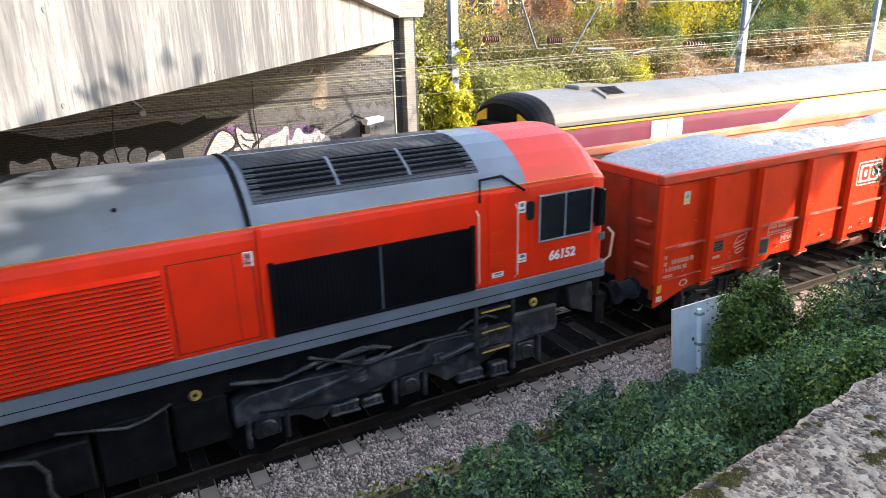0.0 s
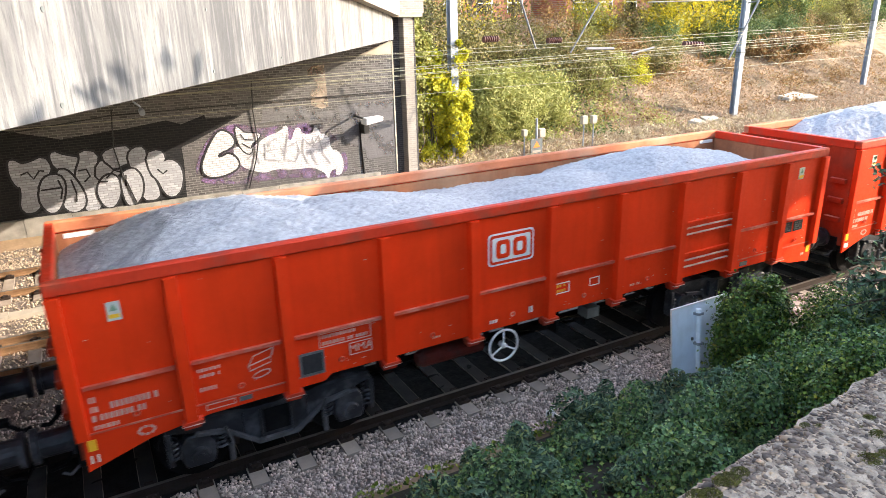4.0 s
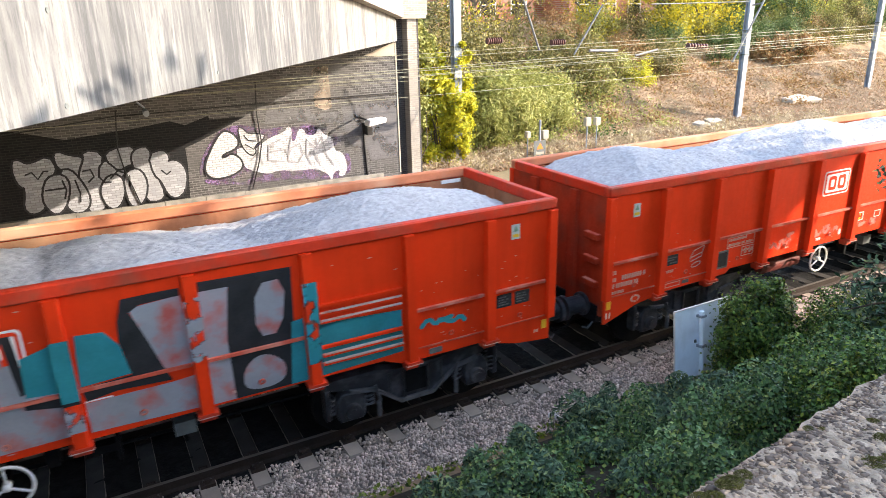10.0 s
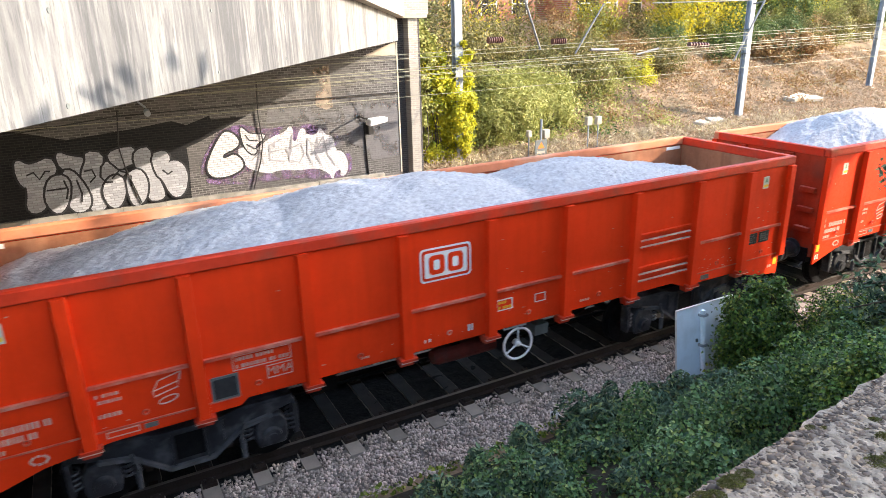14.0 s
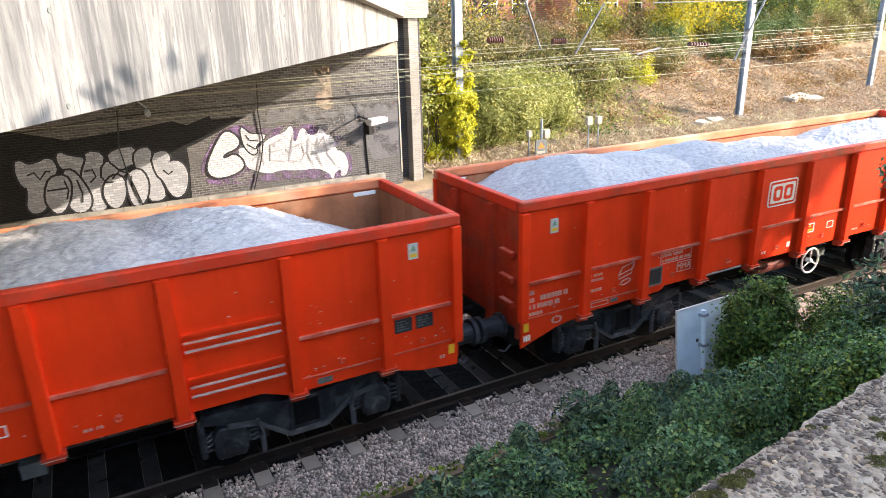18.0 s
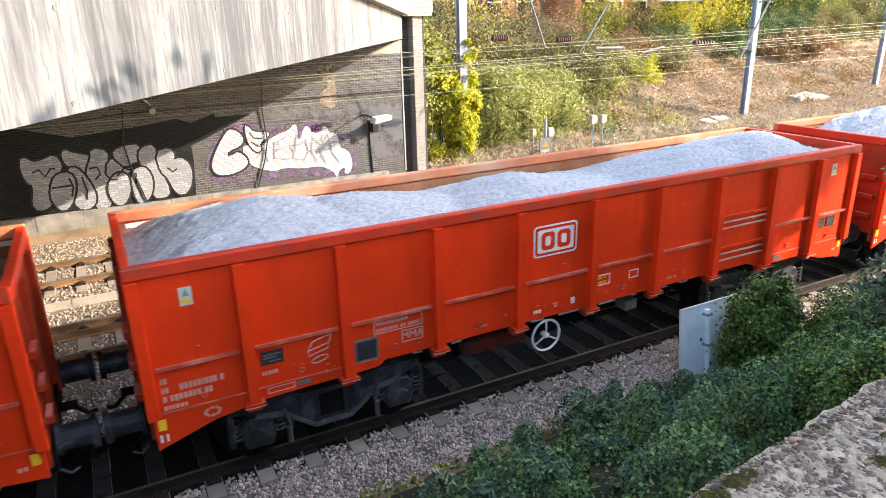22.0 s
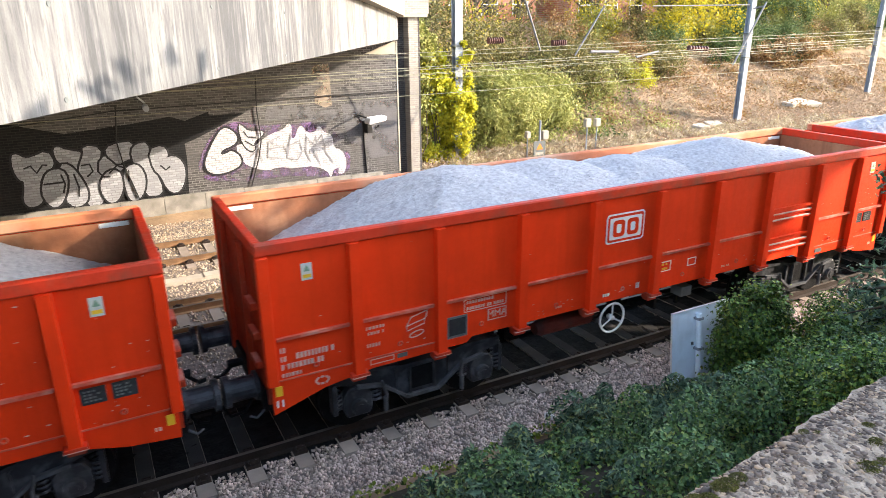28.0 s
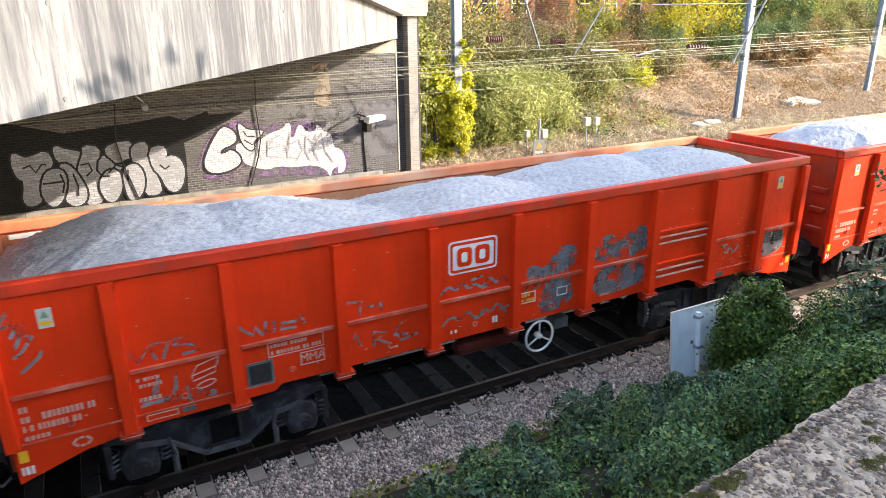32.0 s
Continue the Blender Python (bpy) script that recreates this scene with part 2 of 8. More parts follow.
LOCO_GREY = material("loco_grey_paint", (0.135, 0.160, 0.195), 0.42, vary=0.12, dirt=(0.085, 0.08, 0.072), dirt_amount=0.8, dirt_scale=0.45, bump=0.03)
SLAT_GREY = material("grey_grille_slat", (0.045, 0.05, 0.06), 0.6, vary=0.3)
LOCO_BLACK = material("black_grille", (0.006, 0.006, 0.007), 0.6, vary=0.3, spec=0.06)
ORANGE = material("orange_lining", (0.70, 0.17, 0.03), 0.5, vary=0.15)
MAROON = material("maroon_coach_paint", (0.16, 0.035, 0.065), 0.4, vary=0.1, dirt=(0.12, 0.08, 0.08), dirt_amount=0.3)
SILVER_ROOF = material("weathered_grey_roof", (0.135, 0.130, 0.122), 0.5, vary=0.12, dirt=(0.17, 0.155, 0.14), dirt_amount=0.4)
CONCRETE = material("streaked_pale_concrete", (0.192, 0.189, 0.186), 0.85, vary=0.22, scale=7.0, dirt=(0.11, 0.108, 0.106), dirt_amount=0.5, dirt_scale=2.6, bump=0.15, streak=True)
rain_stains(CONCRETE, (0.062, 0.062, 0.064))
PLINTH = material("stained_plinth_concrete", (0.24, 0.225, 0.20), 0.9, vary=0.25, scale=3.0, dirt=(0.10, 0.095, 0.085), dirt_amount=0.7, dirt_scale=2.2)
SLAB = material("pale_concrete", (0.352, 0.312, 0.255), 0.9, vary=0.15, scale=2.0, dirt=(0.3, 0.27, 0.22), dirt_amount=0.4, dirt_scale=3)
# sleeper tops between the rails: shade under the wagons put into the colour
SHADED_SLEEPER = material("shade_dark_sleeper", (0.045, 0.040, 0.037), 0.9, vary=0.35, scale=4, dirt=(0.016, 0.015, 0.014), dirt_amount=0.85, dirt_scale=2, obj_random=0.4)
SLEEPER = material("stained_concrete_sleeper", (0.27, 0.222, 0.185), 0.9, vary=0.15, scale=4, dirt=(0.18, 0.15, 0.125), dirt_amount=0.5, dirt_scale=3, obj_random=0.15)
STONES = material("ballast_stone", (0.475, 0.375, 0.318), 0.95, vary=0.35, scale=6, bump=0.3, bump_scale=30, island=0.45, spec=0.1)
BALLAST = material("ballast_bed", (0.18, 0.145, 0.125), 0.95, vary=0.4, scale=9, dirt=(0.07, 0.06, 0.055), dirt_amount=0.7, dirt_scale=22, bump=1.0, bump_scale=22)
LITTER = material("dry_leaf_litter", (0.235, 0.160, 0.100), 0.95, vary=0.4, scale=1.2, dirt=(0.10, 0.085, 0.045), dirt_amount=0.8, dirt_scale=0.5, bump=0.8, bump_scale=9)
# soil taken near black to paint the shaded hollows between leaves
EARTH = material("shade_dark_earth", (0.026, 0.024, 0.015), 0.95, vary=0.3, scale=2, bump=0.6, bump_scale=12)
DULL_STEEL = material("dull_grey_steel_tube", (0.15, 0.15, 0.155), 0.6, metal=0.1, vary=0.2, scale=4)
GALV = material("galvanised_steel", (0.261, 0.288, 0.324), 0.5, metal=0.2, vary=0.12, scale=3, dirt=(0.3, 0.3, 0.32), dirt_amount=0.5)
WIRE = material("bronze_wire", (0.24, 0.235, 0.17), 0.5, metal=0.3, vary=0.1)
DARKWIRE = material("black_cable", (0.02, 0.02, 0.02), 0.6, vary=0.2)
PORCELAIN = material("brown_porcelain", (0.075, 0.03, 0.027), 0.35, vary=0.15)
CABINET = material("pale_blue_cabinet_paint", (0.756, 0.832, 0.9), 0.5, vary=0.06, dirt=(0.4, 0.42, 0.42), dirt_amount=0.4, dirt_scale=3)
BARK = material("bark", (0.11, 0.085, 0.06), 0.9, vary=0.3, scale=6, bump=0.6, bump_scale=20)
BRICK_DARK = brick_material("sooty_brick", (0.058, 0.055, 0.054), (0.125, 0.119, 0.116), (0.19, 0.184, 0.178), (0.088, 0.085, 0.084))
BRICK_PALE = brick_material("weathered_pale_brick", (0.24, 0.215, 0.19), (0.33, 0.30, 0.265), (0.36, 0.34, 0.31), (0.20, 0.185, 0.165))
BRICK_BLACKED = brick_material("black_paint_and_shade_brick", (0.016, 0.016, 0.017), (0.024, 0.023, 0.023), (0.035, 0.034, 0.033), (0.016, 0.016, 0.017))
BRICK_DIMMED = brick_material("dimmed_brick", (0.06, 0.055, 0.055), (0.09, 0.08, 0.075), (0.14, 0.13, 0.12), (0.05, 0.05, 0.05))
BRICK_RED = brick_material("red_brick", (0.36, 0.13, 0.08), (0.42, 0.17, 0.10), (0.4, 0.36, 0.32), (0.30, 0.12, 0.08))
COPING = material("weathered_aggregate_coping", (0.34, 0.262, 0.195), 0.95, vary=0.4, scale=28, dirt=(0.17, 0.125, 0.095), dirt_amount=0.7, dirt_scale=22, bump=1.0, bump_scale=60)
# besides oil, this colour is darkened for the shade beneath the train
OILY_SHADED = material("oily_shaded_ballast", (0.016, 0.0145, 0.014), 0.9, vary=0.4, scale=9, dirt=(0.012, 0.012, 0.012), dirt_amount=0.7, dirt_scale=16, bump=1.0, bump_scale=22, spec=0.08)
TAN = misted(brick_material("tan_washed_brick", (0.27, 0.22, 0.175), (0.33, 0.27, 0.215), (0.30, 0.26, 0.22), (0.20, 0.165, 0.135)), 0.40, 0.62, 1.6)
MOSS = material("moss", (0.075, 0.07, 0.014), 0.95, vary=0.4, scale=30, bump=0.8, bump_scale=60)
PAINT_SILVER = brick_material("silver_paint_on_brick", (0.25, 0.255, 0.275), (0.40, 0.405, 0.43), (0.18, 0.183, 0.19), (0.24, 0.243, 0.26))
PAINT_WHITE = brick_material("white_paint_on_brick", (0.40, 0.395, 0.40), (0.56, 0.55, 0.56), (0.19, 0.185, 0.19), (0.36, 0.355, 0.37))
PAINT_BLACK = material("black_spray_paint", (0.02, 0.02, 0.022), 0.6, vary=0.3, scale=4)
PAINT_PURPLE = misted(brick_material("purple_mist_on_brick", (0.19, 0.12, 0.23), (0.24, 0.15, 0.29), (0.12, 0.09, 0.14), (0.15, 0.12, 0.17)), 0.42, 0.70, 2.6)
PAINT_PALE = material("pale_grey_paint", (0.25, 0.245, 0.26), 0.8, vary=0.3, scale=3)
PAINT_GREY = misted(brick_material("grey_paint_on_brick", (0.115, 0.112, 0.115), (0.15, 0.147, 0.15), (0.085, 0.083, 0.083), (0.12, 0.115, 0.12)), 0.30, 0.5, 1.5)
PAINT_CHROME = material("dull_chrome_spray_paint", (0.26, 0.26, 0.28), 0.5, vary=0.15, scale=2, dirt=(0.44, 0.07, 0.045), dirt_amount=0.9, dirt_scale=3.6)
PAINT_TEAL = material("teal_spray_paint", (0.02, 0.20, 0.23), 0.5, vary=0.2, scale=2)
WORN_BLACK = misted(material("worn_black_spray_paint", (0.012, 0.012, 0.016), 0.6), 0.40, 0.47, 4.0)
WORN_CHROME = misted(material("worn_chrome_spray_paint", (0.26, 0.26, 0.28), 0.5), 0.47, 0.53, 5.0)
WORN_TEAL = misted(material("worn_teal_spray_paint", (0.02, 0.20, 0.23), 0.5), 0.42, 0.5, 4.0)
PAINT_PINK = misted(material("pink_spray_paint", (0.60, 0.16, 0.13), 0.6, vary=0.3, scale=5), 0.34, 0.60, 6.0)
FADED_SLATE = misted(material("faded_slate_spray_paint", (0.20, 0.19, 0.195), 0.6, vary=0.3, scale=5), 0.33, 0.55, 7.0)
PAINT_SLATE = material("slate_spray_paint", (0.11, 0.15, 0.17), 0.6, vary=0.2, scale=3)
IVY = leaf_material("ivy_leaf", (0.011, 0.030, 0.008), (0.118, 0.222, 0.042), (0.29, 0.34, 0.06), 0.15)
BRAMBLE = leaf_material("bramble_leaf", (0.011, 0.032, 0.013), (0.12, 0.225, 0.078), (0.24, 0.30, 0.08), 0.15)
BUDDLEIA = leaf_material("blue_green_leaf", (0.010, 0.030, 0.016), (0.13, 0.215, 0.125), (0.24, 0.29, 0.10), 0.2)
GRILLE_BAR = material("dusty_grille_bar", (0.005, 0.005, 0.006), 0.8, vary=0.4, scale=3, spec=0.04)
WEED = leaf_material("lush_weed_leaf", (0.03, 0.055, 0.008), (0.20, 0.25, 0.034), (0.36, 0.35, 0.06), 0.25)
YELLOW_LEAF = leaf_material("yellowing_leaf", (0.17, 0.165, 0.018), (0.56, 0.46, 0.03), (0.46, 0.42, 0.05), 0.4)
BRIGHT_LEAF = leaf_material("bright_yellow_leaf", (0.28, 0.28, 0.025), (0.62, 0.56, 0.04), (0.34, 0.40, 0.06), 0.4)
DARK_OLIVE = leaf_material("dark_olive_leaf", (0.085, 0.078, 0.028), (0.19, 0.17, 0.055), (0.27, 0.20, 0.08), 0.3)
OLIVE_LEAF = leaf_material("olive_leaf", (0.19, 0.20, 0.05), (0.34, 0.345, 0.105), (0.40, 0.36, 0.13), 0.35)
GREEN_LEAF = leaf_material("green_leaf", (0.03, 0.06, 0.02), (0.11, 0.165, 0.05), (0.16, 0.18, 0.06), 0.3)
BROWN_LEAF = leaf_material("brown_leaf", (0.13, 0.08, 0.035), (0.34, 0.19, 0.08), (0.30, 0.26, 0.12), 0.3)
PEBBLE = leaf_material("coping_pebble", (0.06, 0.045, 0.038), (0.20, 0.145, 0.112), (0.38, 0.27, 0.18), 0.0)
PEBBLE.node_tree.nodes["Principled BSDF"].inputs["Roughness"].default_value = 0.85
PALE_STRAW = leaf_material("bleached_grass", (0.26, 0.20, 0.13), (0.58, 0.49, 0.35), (0.40, 0.34, 0.14), 0.25)
STRAW = leaf_material("dry_straw", (0.21, 0.148, 0.095), (0.38, 0.275, 0.175), (0.34, 0.18, 0.10), 0.2)
GLASS = bpy.data.materials.new("cab_glass")
GLASS.use_nodes = True
GLASS.node_tree.nodes["Principled BSDF"].inputs["Base Color"].default_value = (0.014, 0.016, 0.018, 1)
GLASS.node_tree.nodes["Principled BSDF"].inputs["Roughness"].default_value = 0.04

# ---- builders ----
def box(bm, x0, x1, y0, y1, z0, z1):
    v = [bm.verts.new((x, y, z)) for x in (x0, x1) for y in (y0, y1) for z in (z0, z1)]
    for f in ((0, 1, 3, 2), (4, 6, 7, 5), (0, 4, 5, 1), (2, 3, 7, 6), (0, 2, 6, 4), (1, 5, 7, 3)):
        bm.faces.new([v[i] for i in f])
    return v


def prism(bm, outline, axis, a, b):
    """Solid between a and b along axis; outline: points of the two other axes, in order."""
    def at(p, s):
        return {"x": (s, p[0], p[1]), "y": (p[0], s, p[1]), "z": (p[0], p[1], s)}[axis]
    u = [bm.verts.new(at(p, a)) for p in outline]
    w = [bm.verts.new(at(p, b)) for p in outline]
    k = len(outline)
    bm.faces.new(u)
    bm.faces.new(w[::-1])
    for i in range(k):
        bm.faces.new((u[i], w[i], w[(i + 1) % k], u[(i + 1) % k]))


def rod(bm, p, q, r, r2=None, seg=10):
    p, q = Vector(p), Vector(q)
    r2 = r if r2 is None else r2
    side = (q - p).normalized().orthogonal().normalized()
    up = (q - p).normalized().cross(side)
    ring = []
    for c, rr in ((p, r), (q, r2)):
        ring.append([bm.verts.new(c + rr * (math.cos(t) * side + math.sin(t) * up))
                     for t in (2 * math.pi * i / seg for i in range(seg))])
    for i in range(seg):
        bm.faces.new((ring[0][i], ring[0][(i + 1) % seg], ring[1][(i + 1) % seg], ring[1][i]))
    bm.faces.new(ring[0][::-1])
    bm.faces.new(ring[1])


def path(bm, pts, r, seg=6, r2=None):
    """A tube through points, tapering from r to r2."""
    pts = [Vector(p) for p in pts]
    rings = []
    for i, p in enumerate(pts):
        d = (pts[min(i + 1, len(pts) - 1)] - pts[max(i - 1, 0)]).normalized()
        ref = Vector((0, 0, 1)) if abs(d.z) < 0.9 else Vector((1, 0, 0))
        s = d.cross(ref).normalized()
        u = s.cross(d)
        rr = r + ((r2 if r2 is not None else r) - r) * i / (len(pts) - 1)
        rings.append([bm.verts.new(p + rr * (math.cos(t) * s + math.sin(t) * u)) for t in (2 * math.pi * k / seg for k in range(seg))])
    for a, b in zip(rings, rings[1:]):
        for k in range(seg):
            bm.faces.new((a[k], a[(k + 1) % seg], b[(k + 1) % seg], b[k]))
    bm.faces.new(rings[0][::-1])
    bm.faces.new(rings[-1])


def torus(bm, centre, radius, r, seg=28, sub=7):
    """A ring in the XZ plane."""
    c = Vector(centre)
    rings = []
    for i in range(seg):
        t = 2 * math.pi * i / seg
        out = Vector((math.cos(t), 0, math.sin(t)))
        rings.append([bm.verts.new(c + out * (radius + r * math.cos(q)) + Vector((0, r * math.sin(q), 0)))
                      for q in (2 * math.pi * k / sub for k in range(sub))])
    for i in range(seg):
        a, b = rings[i], rings[(i + 1) % seg]
        for k in range(sub):
            bm.faces.new((a[k], a[(k + 1) % sub], b[(k + 1) % sub], b[k]))


def mesh_of(name, bm, mat, smooth=False, bevel=0.0):
    if bevel:
        bmesh.ops.bevel(bm, geom=bm.edges[:], offset=bevel, segments=1, affect="EDGES", clamp_overlap=True)
    bmesh.ops.recalc_face_normals(bm, faces=bm.faces[:])
    me = bpy.data.meshes.new(name)
    bm.to_mesh(me)
    bm.free()
    me.materials.append(mat)
    if smooth:
        me.shade_smooth()
    return me


def part(name, bm, mat, parent=None, label="", smooth=False, bevel=0.0):
    ob = new(name, mesh_of(name, bm, mat, smooth, bevel))
    ob.parent = parent
    if label:
        ob["label"] = label
    return ob


def share(name, mesh, parent, m):
    """One more object on an existing mesh."""
    ob = new(name, mesh)
    ob.parent = parent
    ob.matrix_basis = m
    return ob


def made(fn, *a):
    bm = bmesh.new()
    fn(bm, *a)
    return bm


def boxed(*dims):
    return made(box, *dims)


def boxes(*many):
    bm = bmesh.new()
    for d in many:
        box(bm, *d)
    return bm


def empty(name, m=None):
    ob = new(name)
    ob.empty_display_size = 0.3
    if m is not None:
        ob.matrix_basis = m
    return ob


def raw_mesh(name, verts, faces, mat, smooth=False):
    me = bpy.data.meshes.new(name)
    verts, faces = np.asarray(verts, float), np.asarray(faces, int)
    k = faces.shape[1]
    me.vertices.add(len(verts))
    me.vertices.foreach_set("co", verts.ravel())
    me.loops.add(faces.size)
    me.loops.foreach_set("vertex_index", faces.ravel())
    me.polygons.add(len(faces))
    me.polygons.foreach_set("loop_start", np.arange(0, faces.size, k))
    me.polygons.foreach_set("loop_total", np.full(len(faces), k))
    me.update(calc_edges=True)
    me.materials.append(mat)
    if smooth:
        me.shade_smooth()
    return me


def foliage(name, centres, normals, size, mat, rng, jitter=0.9, long=1.5):
    """Leaves as small folded kites, one for each centre, facing roughly along its normal."""
    c, nrm = np.asarray(centres, float), np.asarray(normals, float)
    k = len(c)
    nrm = nrm + rng.normal(0, jitter, (k, 3))
    nrm /= np.linalg.norm(nrm, axis=1)[:, None] + 1e-9
    a = np.cross(nrm, rng.normal(0, 1, (k, 3)))
    a /= np.linalg.norm(a, axis=1)[:, None] + 1e-9
    b = np.cross(nrm, a)
    s = (size * rng.uniform(0.6, 1.3, k))[:, None]
    fold = nrm * s * 0.22
    tip, base = c + a * s * 0.5 * long, c - a * s * 0.5 * long
    l, r = c + b * s * 0.5 + fold - a * s * 0.1, c - b * s * 0.5 + fold - a * s * 0.1
    verts = np.stack([base, r, tip, l], 1).reshape(-1, 3)
    i = np.arange(k)[:, None] * 4
    faces = np.concatenate([i + [0, 1, 2], i + [0, 2, 3]], 0)
    return raw_mesh(name, verts, faces, mat)


def pebbles_mesh(name, centres, size, flat, mat, rng):
    """Rounded flat pebbles: squashed low spheres, one for each centre."""
    bm = bmesh.new()
    bmesh.ops.create_icosphere(bm, subdivisions=1, radius=1.0)
    v0 = np.array([tuple(v.co) for v in bm.verts])
    f0 = np.array([[v.index for v in f.verts] for f in bm.faces])
    bm.free()
    c = np.asarray(centres, float)
    k = len(c)
    s = size * (0.3 + 0.9 * rng.uniform(0, 1, k) ** 3)
    a = rng.uniform(0, 2 * np.pi, k)
    ex, ey = s * rng.uniform(0.9, 1.5, k), s * rng.uniform(0.6, 1.0, k)
    lump = 1 + rng.normal(0, 0.13, (k, len(v0)))
    x, y, z = v0[:, 0] * ex[:, None] * lump, v0[:, 1] * ey[:, None] * lump, v0[:, 2] * (s * flat)[:, None] * lump
    ca, sa = np.cos(a)[:, None], np.sin(a)[:, None]
    v = np.stack([x * ca - y * sa, x * sa + y * ca, z], -1) + c[:, None, :]
    return raw_mesh(name, v.reshape(-1, 3), (np.arange(k)[:, None, None] * len(v0) + f0[None]).reshape(-1, 3), mat, True)


def stones(name, centres, size, mat, rng):
    """Angular stones: skewed octahedra, one for each centre."""
    c = np.asarray(centres, float)
    k = len(c)
    ax = rng.normal(0, 1, (k, 3, 3))
    q = np.linalg.qr(ax)[0]
    s = (size * rng.uniform(0.6, 1.35, (k, 1)))
    dirs = np.array([[1, 0, 0], [-1, 0, 0], [0, 1, 0], [0, -1, 0], [0, 0, 1], [0, 0, -1]], float)
    stretch = rng.uniform(0.55, 1.1, (k, 6, 1)) * 0.5
    v = np.einsum("kij,mj->kmi", q, dirs) * stretch * s[:, None, :] + c[:, None, :]
    f = np.array([[0, 2, 4], [2, 1, 4], [1, 3, 4], [3, 0, 4], [2, 0, 5], [1, 2, 5], [3, 1, 5], [0, 3, 5]])
    faces = (np.arange(k)[:, None, None] * 6 + f[None]).reshape(-1, 3)
    return raw_mesh(name, v.reshape(-1, 3), faces, mat)


def hill(x, y):
    """Height of the ground."""
    x, y = np.asarray(x, float), np.asarray(y, float)
    near = np.interp(y, [-60, -9, -7.6, -5.5, -3.2, -2.3, -1.9], [3.4, 3.2, 2.4, 1.3, 0.25, -0.15, -0.32])
    away = np.clip((x - 26) * 0.15, 0, 6)
    far = np.interp(y - away * (y > 12), [12.5, 14, 16.5, 19, 24, 30, 60], [-0.32, 0.0, 0.3, 1.4, 3.6, 5.2, 6.5])
    wob = 0.12 * np.sin(x * 0.9 + y * 0.7) + 0.08 * np.sin(x * 2.1 - y * 1.3)
    z = np.where(y < 5, near, far)
    return z + wob * np.clip((z + 0.3), 0, 1)


def soften(pts, turns=2):
    """Round the corners of an outline."""
    for _ in range(turns):
        out = []
        for p, q in zip(pts, pts[1:] + pts[:1]):
            out += [(p[0] * 0.75 + q[0] * 0.25, p[1] * 0.75 + q[1] * 0.25), (p[0] * 0.25 + q[0] * 0.75, p[1] * 0.25 + q[1] * 0.75)]
        pts = out
    return pts


def grown(pts, d):
    """The outline moved outwards by d; it runs clockwise."""
    out = []
    for k, p in enumerate(pts):
        a, b = pts[k - 1], pts[(k + 1) % len(pts)]
        n_ = math.hypot(b[0] - a[0], b[1] - a[1]) or 1
        out.append((p[0] - (b[1] - a[1]) / n_ * d, p[1] + (b[0] - a[0]) / n_ * d))
    return out

# ---- ground and tracks ----
def grid_sheet(name, xs, ys, zf, mat, smooth=True):
    X, Y = np.meshgrid(xs, ys, indexing="ij")
    v = np.stack([X, Y, zf(X, Y)], -1).reshape(-1, 3)
    n, m = len(xs), len(ys)
    i = (np.arange(n - 1)[:, None] * m + np.arange(m - 1)[None]).ravel()
    return new(name, raw_mesh(name, v, np.stack([i, i + m, i + m + 1, i + 1], 1), mat, smooth))


gx = np.concatenate([[-900, -300, -120, -60, -40], np.arange(-30, 90, 0.75), [95, 110, 140, 200, 400, 900]])
gy = np.concatenate([[-900, -200, -60, -30, -15], np.arange(-10, 34, 0.5), [36, 40, 46, 60, 120, 300, 900]])
ground = tagged(grid_sheet("ground", gx, gy, hill, LITTER), "brown leaf-littered railway cutting ground", "ground", kind="structure")
rng = np.random.default_rng(3)
bx, by = np.arange(-14, 75, 0.25), np.arange(-2.4, 12.61, 0.15)


def bed(x, y):
    d = np.minimum(np.abs(y), np.minimum(np.abs(y - 4.6), np.abs(y - 8.95)))
    z = np.interp(d, [0, 1.45, 2.3], [-0.17, -0.19, -0.31])
    return z + rng.normal(0, 0.012, np.shape(x))


ballast = tagged(grid_sheet("ballast", bx, by, lambda x, y: bed(x, y) - 0.06 * (np.abs(y) < 1.0), BALLAST, False), "grey crushed-stone track ballast", "ballast", kind="structure")


def loose_stones():
    r = np.random.default_rng(11)
    out, far = [], []
    for x0, x1, y0, y1, n in ((-1.5, 14, -2.35, -0.9, 30000), (-3, 9, 1.15, 2.6, 6000), (-6, 7, 2.6, 12.6, 30000), (14, 26, -2.3, -0.8, 3500)):
        x, y = r.uniform(x0, x1, n), r.uniform(y0, y1, n)
        lane = np.minimum(np.abs(y), np.minimum(np.abs(y - 4.6), np.abs(y - 8.95)))
        first = np.where(np.abs(y) < 2, 3.27, -8.0)
        off = np.abs((x - first + 0.3275) % 0.655 - 0.3275)
        free = (lane > 1.27) | (off > 0.13)
        x, y = x[free], y[free]
        n = len(x)
        z = bed(x, y) + r.uniform(-0.005, 0.02, n)
        (far if y0 > 2 else out).append(np.stack([x, y, z], 1))
    c = np.concatenate(out)
    new("ballast_stones", stones("ballast_stones", c, 0.06, STONES, r))
    tagged(bpy.data.objects["ballast_stones"], "loose grey and brown crushed ballast stones", "gravel", kind="stuff")
    tagged(new("far_ballast_stones", stones("far_ballast_stones", np.concatenate(far), 0.06, SUN_TINTED_STONES, r)), "ballast stones of the far tracks, sunlight in their tint", "gravel", kind="stuff")


loose_stones()


